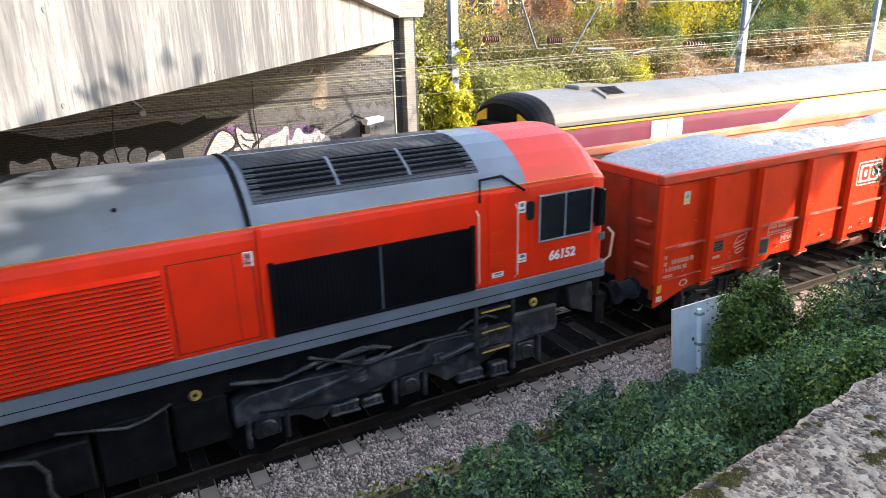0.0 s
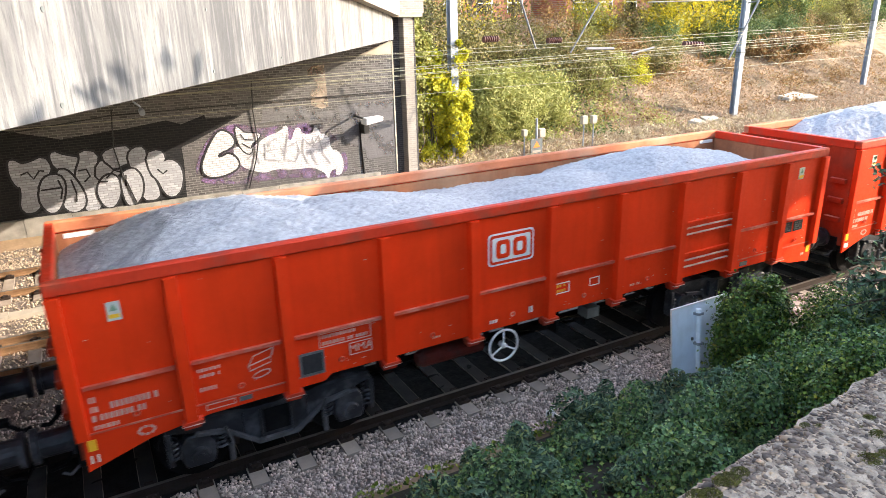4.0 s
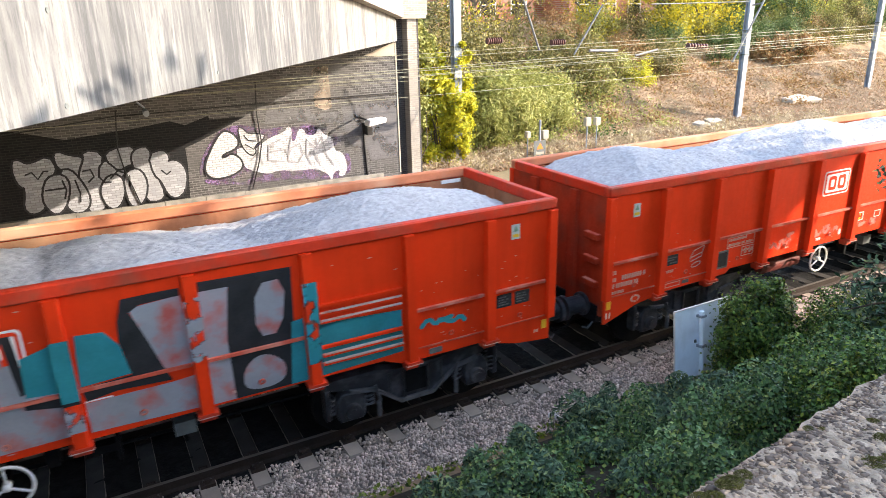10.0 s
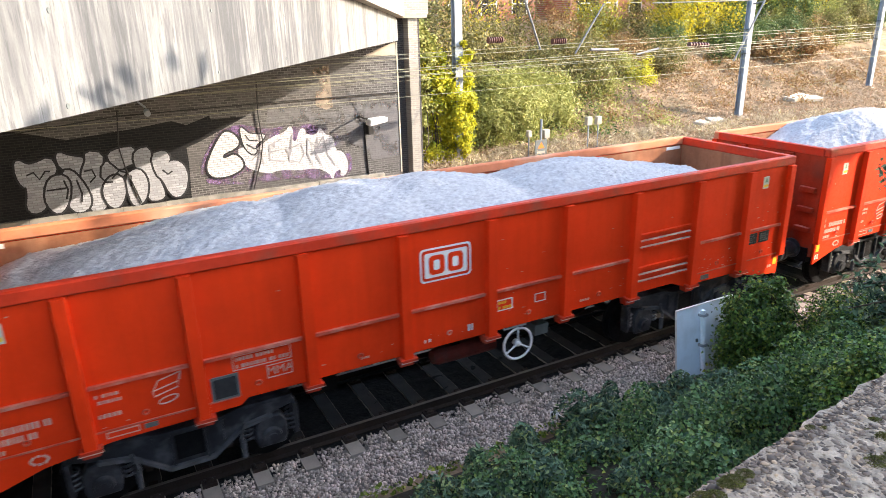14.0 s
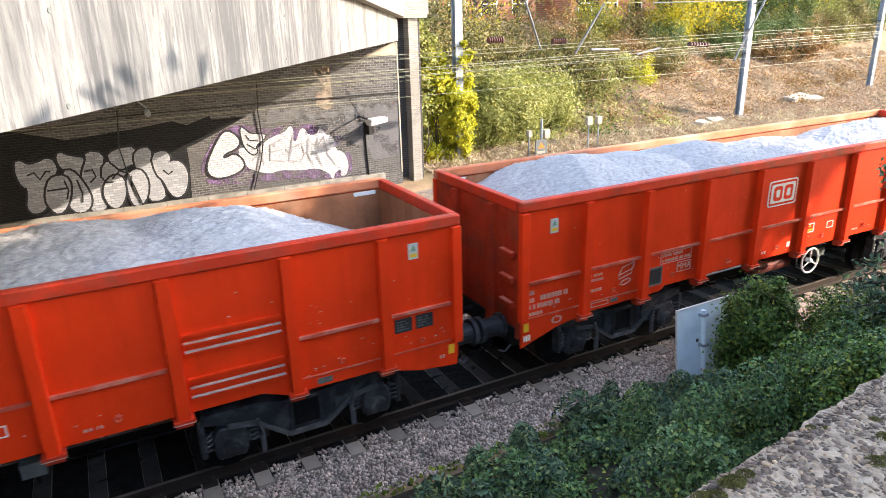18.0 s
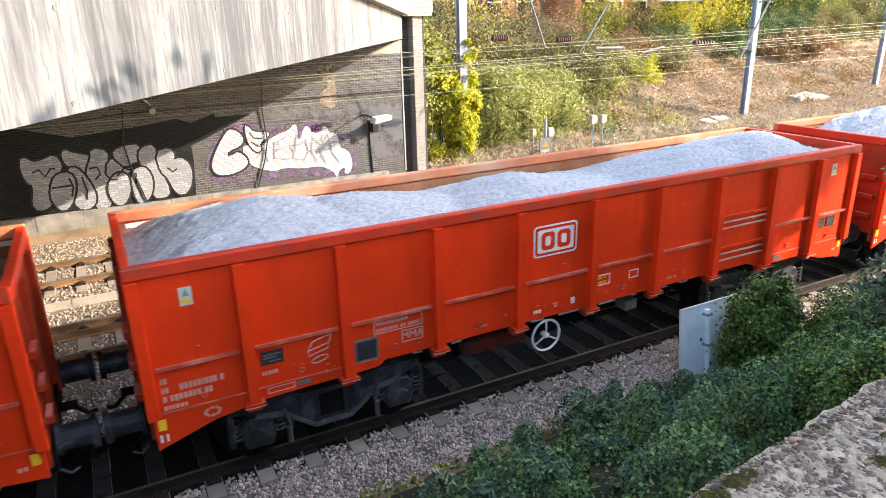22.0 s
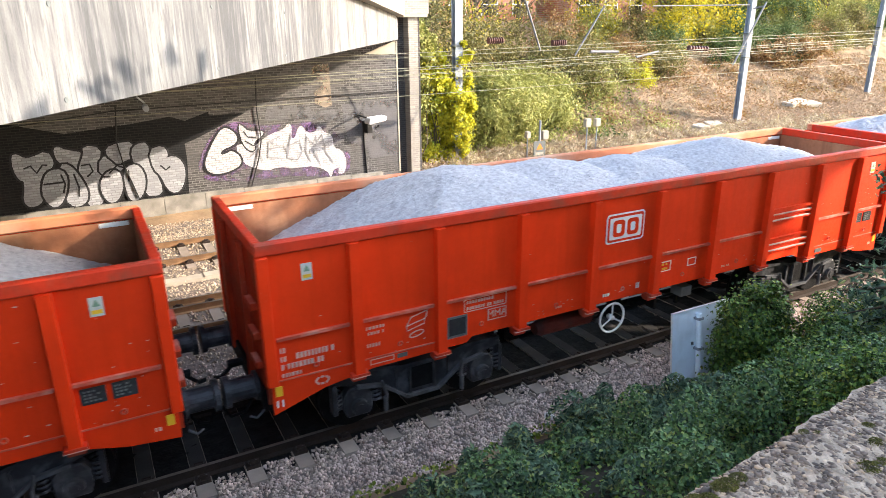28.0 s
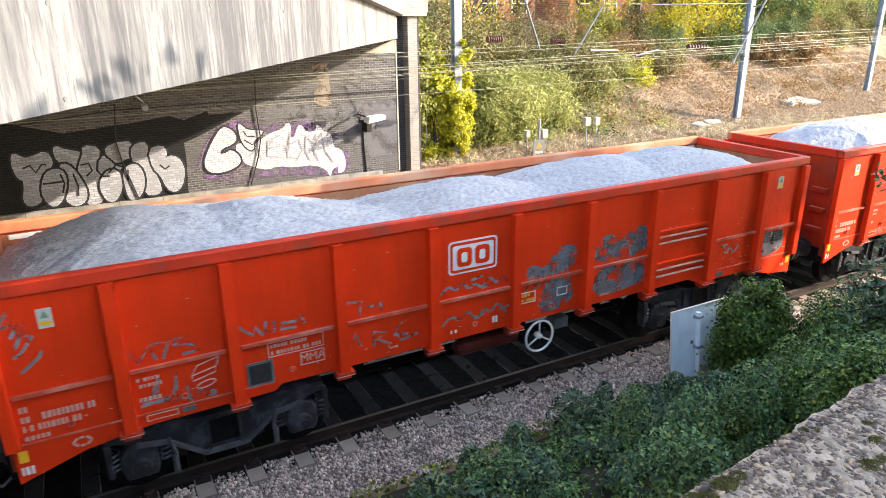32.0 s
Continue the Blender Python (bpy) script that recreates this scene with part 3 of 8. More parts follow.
def rail_profile(y):
    return [(y - 0.07, -0.155), (y + 0.07, -0.155), (y + 0.07, -0.14), (y + 0.012, -0.12), (y + 0.012, -0.045), (y + 0.034, -0.035),
            (y + 0.034, -0.004), (y - 0.034, -0.004), (y - 0.034, -0.035), (y - 0.012, -0.045), (y - 0.012, -0.12), (y - 0.07, -0.14)]


def sleeper_mesh():
    bm = bmesh.new()
    prism(bm, [(-0.14, -0.3), (0.14, -0.3), (0.11, -0.145), (-0.11, -0.145)], "y", -1.25, 1.25)
    return mesh_of("sleeper", bm, SLEEPER)


def clip_mesh():
    bm = bmesh.new()
    box(bm, -0.095, 0.095, -0.075, 0.085, -0.15, -0.10)
    box(bm, -0.035, 0.035, -0.02, 0.06, -0.10, -0.055)
    path(bm, [(-0.05, -0.05, -0.11), (-0.05, 0.05, -0.06), (0.05, 0.05, -0.06), (0.05, -0.05, -0.1)], 0.016)
    return mesh_of("rail_clip", bm, RAIL)


# dark inlay on each sleeper, standing in for the wagons' shade
SLEEPER_INNER = mesh_of("oil_stain", boxed(-0.105, 0.105, -0.66, 0.66, -0.1449, -0.141), SHADED_SLEEPER)
SLEEPER_MESH, CLIP_MESH = sleeper_mesh(), clip_mesh()


def track(yc, label, x0, x1, clips, rails=(-0.7525, 0.7525), long=(-60, 260)):
    inner = SLEEPER_INNER if yc == 0 else None
    tr = tagged(empty("track", pose(0, yc, 0)), label, "railway track", kind="structure")
    for y in rails:
        ra = part("rail", made(prism, rail_profile(y), "x", *long), RAIL if yc == 0 else RUSTY_RAIL, tr, "brown steel rail with a polished head")
        part("railhead", boxed(long[0], long[1], y - 0.026, y + 0.026, -0.004, 0.0), RAILTOP, ra)
    i = 0
    for k in range(int((x1 - x0) / 0.655)):
        x = x0 + k * 0.655
        sl = share("sleeper", SLEEPER_MESH, tr, pose(x, 0, 0))
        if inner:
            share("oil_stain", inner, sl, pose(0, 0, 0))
        if clips[0] < x < clips[1]:
            for y in rails[:2]:
                for s in (-1, 1):
                    share("rail_clip", CLIP_MESH, tr, pose(x, y + s * 0.12, 0, 0, 0, 0 if s > 0 else 180))
    return tr


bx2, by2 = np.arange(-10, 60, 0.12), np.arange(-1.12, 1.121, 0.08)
tagged(grid_sheet("oily_ballast", bx2, by2, lambda x, y: bed(x, y) + 0.012 - 0.05 * np.clip(np.abs(y) - 0.9, 0, 1), OILY_SHADED, False), "ballast of the freight track, darkened by oil and painted shade", "ballast", kind="structure")
track(0.0, "freight track with dark ballast-stained concrete sleepers", 3.27 - 0.655 * 12, 32, (-1, 13))
track(4.6, "sunlit running track with brown rails on concrete sleepers", -8.0, 60, (-4, 4), (-0.7525, 0.7525, 0.32))
track(8.95, "sunlit running track beside the brick wall", -8.0, 60, (-4, 4))
bm = bmesh.new()
for i in range(28):
    box(bm, -12 + i * 1.0, -12 + i * 1.0 + 0.99, 6.95, 7.25, -0.3, -0.17 + 0.012 * math.sin(i * 2.3))
tagged(part("cable_trough", bm, SLAB), "line of pale concrete cable trough lids between tracks", "cable trough", kind="structure")

# ---- bridge over the tracks ----
WALL_Y = 13.4
bm = bmesh.new()
box(bm, -40, 10.15, WALL_Y, WALL_Y + 1.2, -0.5, 6.2)
wall = tagged(part("wall_north", bm, BRICK_DARK), "sooty brick bridge abutment wall covered in graffiti", "wall", kind="structure")
bm = bmesh.new()
for i in range(36):
    box(bm, -35.6 + i * 1.25, -35.6 + i * 1.25 + 1.235, WALL_Y - 0.16, WALL_Y - 0.002, -0.45, 0.36 + 0.01 * math.sin(i * 1.7))
tagged(part("plinth", bm, PLINTH), "pale concrete plinth of the abutment wall", "plinth", kind="structure")
# recess brick is coloured dark for the shade it lies in
bm = bmesh.new()
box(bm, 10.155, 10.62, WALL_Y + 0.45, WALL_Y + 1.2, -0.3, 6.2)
tagged(part("wall_recess", bm, BRICK_DIMMED), "dark brick recess beside the abutment, shade in its colour", "wall", kind="structure")
bm = bmesh.new()
box(bm, 10.62, 10.98, WALL_Y + 0.02, WALL_Y + 1.3, -0.3, 5.68)
pil = tagged(part("pilaster", bm, BRICK_PALE), "weathered pale brick pilaster at the wall's end", "pilaster", kind="structure")
part("pilaster_return", boxed(10.985, 11.14, WALL_Y + 0.2, WALL_Y + 1.3, -0.3, 5.68), BRICK_DIMMED, pil, "dark brick return")
part("cap_stone", boxed(10.16, 11.32, WALL_Y - 0.1, WALL_Y + 1.3, 5.685, 5.79), SLAB, pil, "pale stone cap")
part("brick_head", boxed(10.16, 11.40, WALL_Y - 0.04, WALL_Y + 1.3, 5.795, 7.6), BRICK_PALE, pil, "pale brick parapet end")
bm = bmesh.new()
box(bm, 10.10, 10.15, WALL_Y - 0.02, WALL_Y - 0.002, 0.3, 4.9)
tagged(part("trim", bm, SLAB), "pale corner strip of the brick wall", "trim", kind="structure")

# the deck runs skew to the tracks; its outer beam faces the camera
DECK_END = Vector((10.2, WALL_Y, 0))
DECK_WAY = Vector((-0.534, -0.845, 0))


def deck_box(bm, s0, s1, z, depth0, depth1):
    """A slab along the deck: z is a list of (s, bottom, top)."""
    side = Vector((-DECK_WAY.y, DECK_WAY.x, 0))
    side = side if side.x < 0 else -side
    rows = []
    for s, lo, hi in z:
        p = DECK_END + DECK_WAY * s
        rows.append([bm.verts.new(p + side * d + Vector((0, 0, h))) for d, h in ((depth0, lo), (depth0, hi), (depth1, hi), (depth1, lo))])
    bm.faces.new(rows[0])
    bm.faces.new(rows[-1][::-1])
    for a, b in zip(rows, rows[1:]):
        for k in range(4):
            bm.faces.new((a[k], b[k], b[(k + 1) % 4], a[(k + 1) % 4]))


bm = bmesh.new()
deck_box(bm, 0, 30, [(0, 4.95, 5.62), (3, 4.95, 6.3), (7, 4.95, 7.0), (12, 4.95, 7.4), (17, 4.95, 7.4), (24, 4.95, 7.2), (32, 4.95, 5.9)], 0.0, 0.6)
BEAM = tagged(part("bridge_beam", bm, CONCRETE), "pale rain-streaked concrete bridge edge beam", "bridge beam", kind="structure")
bm = bmesh.new()
deck_box(bm, 0, 30, [(-2.0, 5.63, 7.6), (34, 7.4, 8.6)], -0.25, 0.5)
tagged(part("bridge_parapet", bm, SLAB), "concrete bridge parapet above the edge beam", "parapet", kind="structure")
bm = bmesh.new()
deck_box(bm, 0, 30, [(-6, 5.2, 5.9), (36, 5.2, 5.9)], 0.6, 45)
tagged(part("bridge_deck", bm, CONCRETE), "shaded underside of the concrete bridge deck", "bridge deck", kind="structure")
side_way = Vector((0.845, -0.534, 0))
for s_, z_ in ((19.25, 5.73), (19.25, 5.03), (16.2, 5.76), (16.2, 5.06), (13.4, 5.07), (13.3, 5.72)):
    ob = part("tie_hole", made(rod, (0, 0, 0), (0, 0, 0.006), 0.022, 0.022, 12), PLATE, BEAM)
    ob.matrix_basis = Matrix.Translation(DECK_END + DECK_WAY * s_ + Vector((0, 0, z_)) + side_way * 0.001) @ side_way.to_track_quat("Z", "Y").to_matrix().to_4x4()

# ---- freight wagons ----
LEN, HALF = 13.04, 1.29
RIBS = (1.22, 2.46, 3.82, 5.16, 6.52, 7.88, 9.24, 10.62, 11.88)
SIDE = [(0.06, 0.80), (0.75, 1.02), (1.45, 1.12), (2.9, 1.14), (3.0, 1.22), (10.2, 1.22), (10.5, 1.10), (11.7, 1.10), (12.4, 0.92),
        (12.98, 0.86), (12.98, 2.97), (0.06, 2.97)]


def bars(x0, x1, z0, z1, rows, y=-1.305):
    """Lettering too small to read, as plain bars."""
    bm = bmesh.new()
    h = (z1 - z0) / (2 * rows - 1)
    for k in range(rows):
        x, end = x0, x1 - (0.25 * (x1 - x0) if k % 2 else 0)
        while x < end - 0.02:
            w = min(random.uniform(0.02, 0.04), end - x)
            box(bm, x, x + w, y - 0.003, y + 0.012, z0 + 2 * k * h, z0 + 2 * k * h + h)
            x += w + (0.016 if random.random() < 0.85 else 0.045)
    return bm


def border(x0, x1, z0, z1, w=0.015, y=-1.305):
    return boxes((x0, x1, y - 0.003, y + 0.012, z0, z0 + w), (x0, x1, y - 0.003, y + 0.012, z1 - w, z1),
                 (x0, x0 + w, y - 0.003, y + 0.012, z0 + w, z1 - w), (x1 - w, x1, y - 0.003, y + 0.012, z0 + w, z1 - w))


def letters(text, size, mat, parent, m, name="lettering", deep=0.004):
    cu = bpy.data.curves.new(name, "FONT")
    cu.body, cu.size, cu.extrude = text, size, deep
    cu.align_x, cu.align_y = "CENTER", "CENTER"
    tmp = bpy.data.objects.new("tmp", cu)
    scene.collection.objects.link(tmp)
    me = bpy.data.meshes.new_from_object(tmp.evaluated_get(bpy.context.evaluated_depsgraph_get()))
    bpy.data.objects.remove(tmp)
    me.materials.clear()
    me.materials.append(mat)
    me.name = name
    ob = new(name, me)
    ob.parent = parent
    ob.matrix_basis = m
    return ob


def rounded(x0, x1, z0, z1, r, y0, y1):
    pts = []
    for cx, cz, a in ((x1 - r, z1 - r, 0), (x0 + r, z1 - r, 90), (x0 + r, z0 + r, 180), (x1 - r, z0 + r, 270)):
        for k in range(5):
            t = radians(a + k * 22.5)
            pts.append((cx + r * math.cos(t), cz + r * math.sin(t)))
    return made(prism, pts, "y", y0, y1)


def wheelset(parent, x, r=0.46):
    bm = bmesh.new()
    for s in (-1, 1):
        rod(bm, (0, s * 0.68, 0), (0, s * 0.80, 0), r, seg=28)
        rod(bm, (0, s * 0.66, 0), (0, s * 0.69, 0), r + 0.03, seg=28)
        rod(bm, (0, s * 0.80, 0), (0, s * 0.84, 0), r * 0.45, seg=14)
    rod(bm, (0, -1.0, 0), (0, 1.0, 0), 0.08, seg=10)
    for k in range(6):
        t = k * math.pi / 3
        rod(bm, (0.24 * math.cos(t), -0.815, 0.24 * math.sin(t)), (0.24 * math.cos(t), -0.8, 0.24 * math.sin(t)), 0.04, seg=6)
    ob = part("wheelset", bm, BLACK, parent, "black wheelset with worn treads")
    ob.matrix_basis = pose(x, 0, r)
    return ob


def bogie(parent, x):
    bo = part("bogie", boxed(-0.25, 0.25, -0.95, 0.95, 0.55, 0.85), BLACK, parent, "black freight bogie with fish-bellied frames")
    bo.matrix_basis = pose(x, 0, 0)
    low = [(-1.02, 0.80), (-0.66, 0.74), (-0.26, 0.44), (0.26, 0.44), (0.66, 0.74), (1.02, 0.80)]
    top = [(1.36, 0.88), (1.30, 1.0), (0.62, 1.0), (0.36, 0.93), (-0.36, 0.93), (-0.62, 1.0), (-1.30, 1.0), (-1.36, 0.88)]
    for s in (-1, 1):
        yc = s * 1.07
        part("side_frame", made(prism, low + top, "y", yc - 0.05, yc + 0.05), BOGIE, bo, bevel=0.01)
        part("lower_flange", made(prism, [(x, z - 0.03) for x, z in low] + [(x, z + 0.02) for x, z in low[::-1]], "y", yc - 0.11, yc + 0.11), DUST_GREY, bo, "dusty lower flange of the frame")
        part("upper_flange", made(prism, [(x, z - 0.015) for x, z in top[1:-1]] + [(x, z + 0.03) for x, z in top[1:-1][::-1]], "y", yc - 0.10, yc + 0.10), BOGIE, bo)
        for dx in (-0.42, -0.2, 0.2, 0.42):
            part("stiffener", boxed(dx - 0.012, dx + 0.012, min(yc + 0.05 * s, yc + 0.10 * s), max(yc + 0.05 * s, yc + 0.10 * s), 0.62 if abs(dx) > 0.3 else 0.47, 0.92), BOGIE, bo)
        part("web_plate", boxed(-0.17, 0.17, min(yc + 0.051 * s, yc + 0.06 * s), max(yc + 0.051 * s, yc + 0.06 * s), 0.52, 0.86), BLACK, bo)
        for q in (-1, 1):
            dx = q * 1.0
            bm = made(prism, [(dx - 0.17, 0.34), (dx + 0.17, 0.34), (dx + 0.21, 0.46), (dx + 0.21, 0.66), (dx + 0.13, 0.78), (dx - 0.13, 0.78), (dx - 0.21, 0.66), (dx - 0.21, 0.46)], "y", yc - 0.09, yc + 0.09)
            ab = part("axlebox", bm, BOGIE, bo, bevel=0.02)
            bm = bmesh.new()
            rod(bm, (dx, yc + 0.09 * s, 0.50), (dx, yc + 0.15 * s, 0.50), 0.125, 0.11, 16)
            rod(bm, (dx, yc + 0.15 * s, 0.50), (dx, yc + 0.165 * s, 0.50), 0.06, seg=12)
            part("axle_cover", bm, BOGIE, ab, "round dusty axle cover")
            for e in (-0.29, 0.29):
                bm = bmesh.new()
                path(bm, [(dx + e + 0.07 * math.cos(k * 0.785), yc + 0.07 * math.sin(k * 0.785), 0.46 + k * 0.0085) for k in range(37)], 0.018, 5)
                part("axle_spring", bm, BOGIE, bo, "dusty coil spring on its cup")
            part("horn_guide", boxed(min(q * 1.30, q * 1.37), max(q * 1.30, q * 1.37), yc - 0.08, yc + 0.08, 0.42, 0.88), BOGIE, bo, bevel=0.01)
            bm = bmesh.new()
            path(bm, [(q * 0.66, yc + 0.13 * s, 0.82), (q * 0.60, yc + 0.14 * s, 0.6), (q * 0.62, yc + 0.14 * s, 0.36)], 0.022, 6)
            rod(bm, (q * 0.62, yc + 0.14 * s, 0.34), (q * 0.62, yc + 0.14 * s, 0.56), 0.035, seg=8)
            part("damper", bm, DUST_GREY, bo, "pale dusty damper rod")
            part("brake_block", boxed(q * 0.5 - 0.05, q * 0.5 + 0.05, s * 0.74 - 0.05, s * 0.74 + 0.05, 0.25, 0.6), RAIL, bo)
    wheelset(bo, -1.0)
    wheelset(bo, 1.0)
    return bo


def open_wagon(gear):
    w = tagged(empty("open_wagon"), "bright red steel open box wagon on bogies", "wagon", "wagons of the stone train")
    for s in (-1, 1):
        y = s * HALF
        bm = made(prism, SIDE, "y", y - 0.02, y + 0.012 if s > 0 else y + 0.02)
        part("side_wall", bm, RED, w)
        part("side_lining", boxed(0.1, LEN - 0.1, s * 1.245 - 0.012, s * 1.245 + 0.012, 1.3, 2.95), RUST, w, "rusty inner side sheet")
        part("top_rail", boxed(0.0, LEN, y - 0.07, y + 0.06, 2.965, 3.125), RED_RIM if s < 0 else DUST_RAIL, w, "dusty red top rail", bevel=0.02)
        yo = s * (HALF + 0.02)
        for x in RIBS:
            bm = bmesh.new()
            lo = 1.14 if (x < 3 or x > 10.2) else 1.20
            d = 0.105 * s
            prism(bm, [(x - 0.08, yo), (x - 0.068, yo + d), (x + 0.068, yo + d), (x + 0.08, yo)], "z", lo, 2.965)
            rb = part("rib", bm, RED, w)
            bm = boxed(x - 0.12, x + 0.12, min(yo - 0.05 * s, yo + 0.125 * s), max(yo - 0.05 * s, yo + 0.125 * s), lo - 0.035, lo)
            prism(bm, [(x - 0.09, lo - 0.14), (x + 0.09, lo - 0.14), (x + 0.12, lo - 0.036), (x - 0.12, lo - 0.036)], "y", yo - 0.1 * s, yo + 0.03 * s)
            part("rib_foot", bm, RED_RIM, rb)
            part("foot_lip", boxed(x - 0.125, x + 0.125, min(yo + 0.085 * s, yo + 0.129 * s), max(yo + 0.085 * s, yo + 0.129 * s), lo - 0.045, lo - 0.036), DUST, rb)
        for a, b in zip((0.08, *RIBS), (*RIBS, LEN - 0.08)):
            if abs(a - 9.24) < 0.01:
                continue
            bm = bmesh.new()
            torus(bm, ((a + b) / 2, yo + 0.025 * s, 1.40), 0.032, 0.011, 12, 5)
            part("lashing_ring", bm, RED_DUSTY, w)
            y2 = yo + 0.045 * s
            part("waist_rail", boxed(a + 0.09, b - 0.09, min(yo, y2), max(yo, y2), 1.835, 1.875), RED_DUSTY, w)
        for x in (0.0, LEN - 0.14):
            y2 = yo + 0.08 * s
            part("corner_post", boxed(x, x + 0.14, min(yo - 0.03 * s, y2), max(yo - 0.03 * s, y2), 1.24, 2.96), RED, w, bevel=0.01)
        y2 = yo + 0.012 * s
        part("sole_seam", boxed(0.15, 2.9, min(yo, y2), max(yo, y2), 1.265, 1.285), RED_DUSTY, w)
        part("sole_seam", boxed(10.6, 12.9, min(yo, y2), max(yo, y2), 1.265, 1.285), RED_DUSTY, w)
        bx0, bx1 = 9.36, 10.5
        for k, z in enumerate((1.40, 1.52, 1.64, 1.99, 2.10, 2.21)):
            part("slat", boxed(bx0, bx1, min(yo, yo + 0.05 * s), max(yo, yo + 0.05 * s), z, z + 0.04), RED, w)
            if k not in (2, 5):
                part("dust_lip", boxed(bx0 + 0.01, bx1 - 0.01, min(yo + 0.012 * s, yo + 0.052 * s), max(yo + 0.012 * s, yo + 0.052 * s), z + 0.028, z + 0.044), DUST, w, "pale dusty ledge")
    for e, x in ((-1, 0.05), (1, LEN - 0.05)):
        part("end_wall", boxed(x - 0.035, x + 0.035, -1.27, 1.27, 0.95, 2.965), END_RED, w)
        part("end_lining", boxed(x - e * 0.046 - 0.008, x - e * 0.046 + 0.008, -1.22, 1.22, 1.3, 2.96), RUST, w, "rusty inner end sheet")
        part("end_rail", boxed(x - 0.05, x + 0.06, -1.219, 1.219, 2.966, 3.121), RED_RIM, w, "dusty red end rail", bevel=0.01)
        for y in (-0.55, 0.55):
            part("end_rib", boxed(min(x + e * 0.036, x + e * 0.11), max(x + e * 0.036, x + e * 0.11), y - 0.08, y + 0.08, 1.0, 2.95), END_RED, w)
        for z in (1.45, 1.85, 2.25):
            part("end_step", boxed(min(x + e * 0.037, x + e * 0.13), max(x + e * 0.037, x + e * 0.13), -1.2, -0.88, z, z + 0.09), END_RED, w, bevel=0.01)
            part("step_lip", boxed(min(x + e * 0.06, x + e * 0.128), max(x + e * 0.06, x + e * 0.128), -1.19, -0.89, z + 0.0905, z + 0.10), RED_DUSTY, w)
        part("headstock", boxed(x - 0.08, x + 0.08, -1.2, 1.2, 0.82, 1.12), BLACK, w, bevel=0.01)
        for yb in (-0.875, 0.875):
            bm = bmesh.new()
            rod(bm, (x + e * 0.081, yb, 1.06), (x + e * 0.5, yb, 1.06), 0.155, seg=18)
            rod(bm, (x + e * 0.45, yb, 1.06), (x + e * 0.52, yb, 1.06), 0.21, seg=20)
            rod(bm, (x + e * 0.081, yb, 1.06), (x + e * 0.13, yb, 1.06), 0.2, seg=18)
            part("buffer", bm, BOGIE, w, "dusty grey tubular buffer")
        bm = bmesh.new()
        rod(bm, (x + e * 0.09, 0, 1.0), (x + e * 0.3, 0, 1.0), 0.06)
        path(bm, [(x + e * 0.2, 0.05, 0.98), (x + e * 0.4, 0.05, 0.8), (x + e * 0.5, 0.05, 0.82)], 0.03)
        part("screw_coupling", bm, BLACK, w, "black screw coupling")
        bm = bmesh.new()
        path(bm, [(x + e * 0.09, -0.75, 0.9), (x + e * 0.25, -0.72, 0.62), (x + e * 0.42, -0.6, 0.52), (x + e * 0.5, -0.4, 0.6)], 0.022, 7)
        part("brake_hose", bm, BLACK, w)
        bm = bmesh.new()
        path(bm, [(x + e * 0.08, -1.15, 0.83), (x + e * 0.18, -1.15, 0.74), (x + e * 0.26, -1.1, 0.76)], 0.016, 6)
        part("uncoupling_hook", bm, DUST_GREY, w)
        part("end_sole", boxed(x - 0.03 - (0.4 if e > 0 else 0), x + 0.03 + (0.4 if e < 0 else 0), -1.262, -1.252, 0.9, 1.25), BLACK, w)
    for xs_ in (0.2, 12.5):
        part("reflector", boxed(xs_, xs_ + 0.38, 1.222, 1.231, 2.88, 2.945), WHITE, w, "white reflective strip")
    part("floor", boxed(0.1, LEN - 0.1, -1.235, 1.235, 1.25, 1.29), BLACK, w)
    for y in (-0.5, 0.5):
        part("sole_bar", boxed(0.2, LEN - 0.2, y - 0.07, y + 0.07, 0.86, 1.155), BLACK, w)
    bogie(w, 2.26)
    bogie(w, 10.76)
    # brake gear
    bm = bmesh.new()
    rod(bm, (4.55 + gear, -0.85, 0.80), (5.55 + gear, -0.85, 0.80), 0.14, seg=16)
    rod(bm, (4.45 + gear, -0.85, 0.80), (4.55 + gear, -0.85, 0.80), 0.10, 0.14, 16)
    part("brake_reservoir", bm, DULL_RED, w, "dusty red air reservoir")
    bm = bmesh.new()
    torus(bm, (0, 0, 0), 0.255, 0.019)
    rod(bm, (0, -0.02, 0), (0, 0.09, 0), 0.045)
    for k in range(3):
        t = radians(90 + k * 120)
        rod(bm, (0, 0, 0), (0.25 * math.cos(t), 0, 0.25 * math.sin(t)), 0.014, seg=6)
    part("handwheel", bm, WHITE, w, "white three-spoked brake handwheel", smooth=True).matrix_basis = pose(5.74 + gear, -1.25, 0.87)
    bm = boxes((5.71 + gear, 5.77 + gear, -1.16, -0.6, 0.84, 0.90), (6.1, 6.25, -0.9, -0.7, 0.75, 1.15), (6.5, 6.9, -0.95, -0.8, 0.78, 0.88), (6.85, 6.9, -1.1, -0.9, 0.72, 1.2),
               (7.6, 7.65, -0.9, -0.85, 0.6, 1.15), (3.9, 4.3, -0.8, -0.6, 0.7, 0.95))
    path(bm, [(3.4, -0.6, 0.62), (5, -0.5, 0.6), (9.6, -0.6, 0.62)], 0.025)
    part("brake_rigging", bm, BLACK, w)
    part("valve", boxed(7.5, 7.75, -1.1, -0.85, 0.82, 1.0), PLATE, w)
    # plates and stencils on the camera side
    for x, z in ((0.55, 2.57), (12.27, 2.6)):
        np_ = part("notice_plate", boxed(x, x + 0.14, -1.318, -1.308, z, z + 0.22), NOTICE, w, "dull white warning plate")
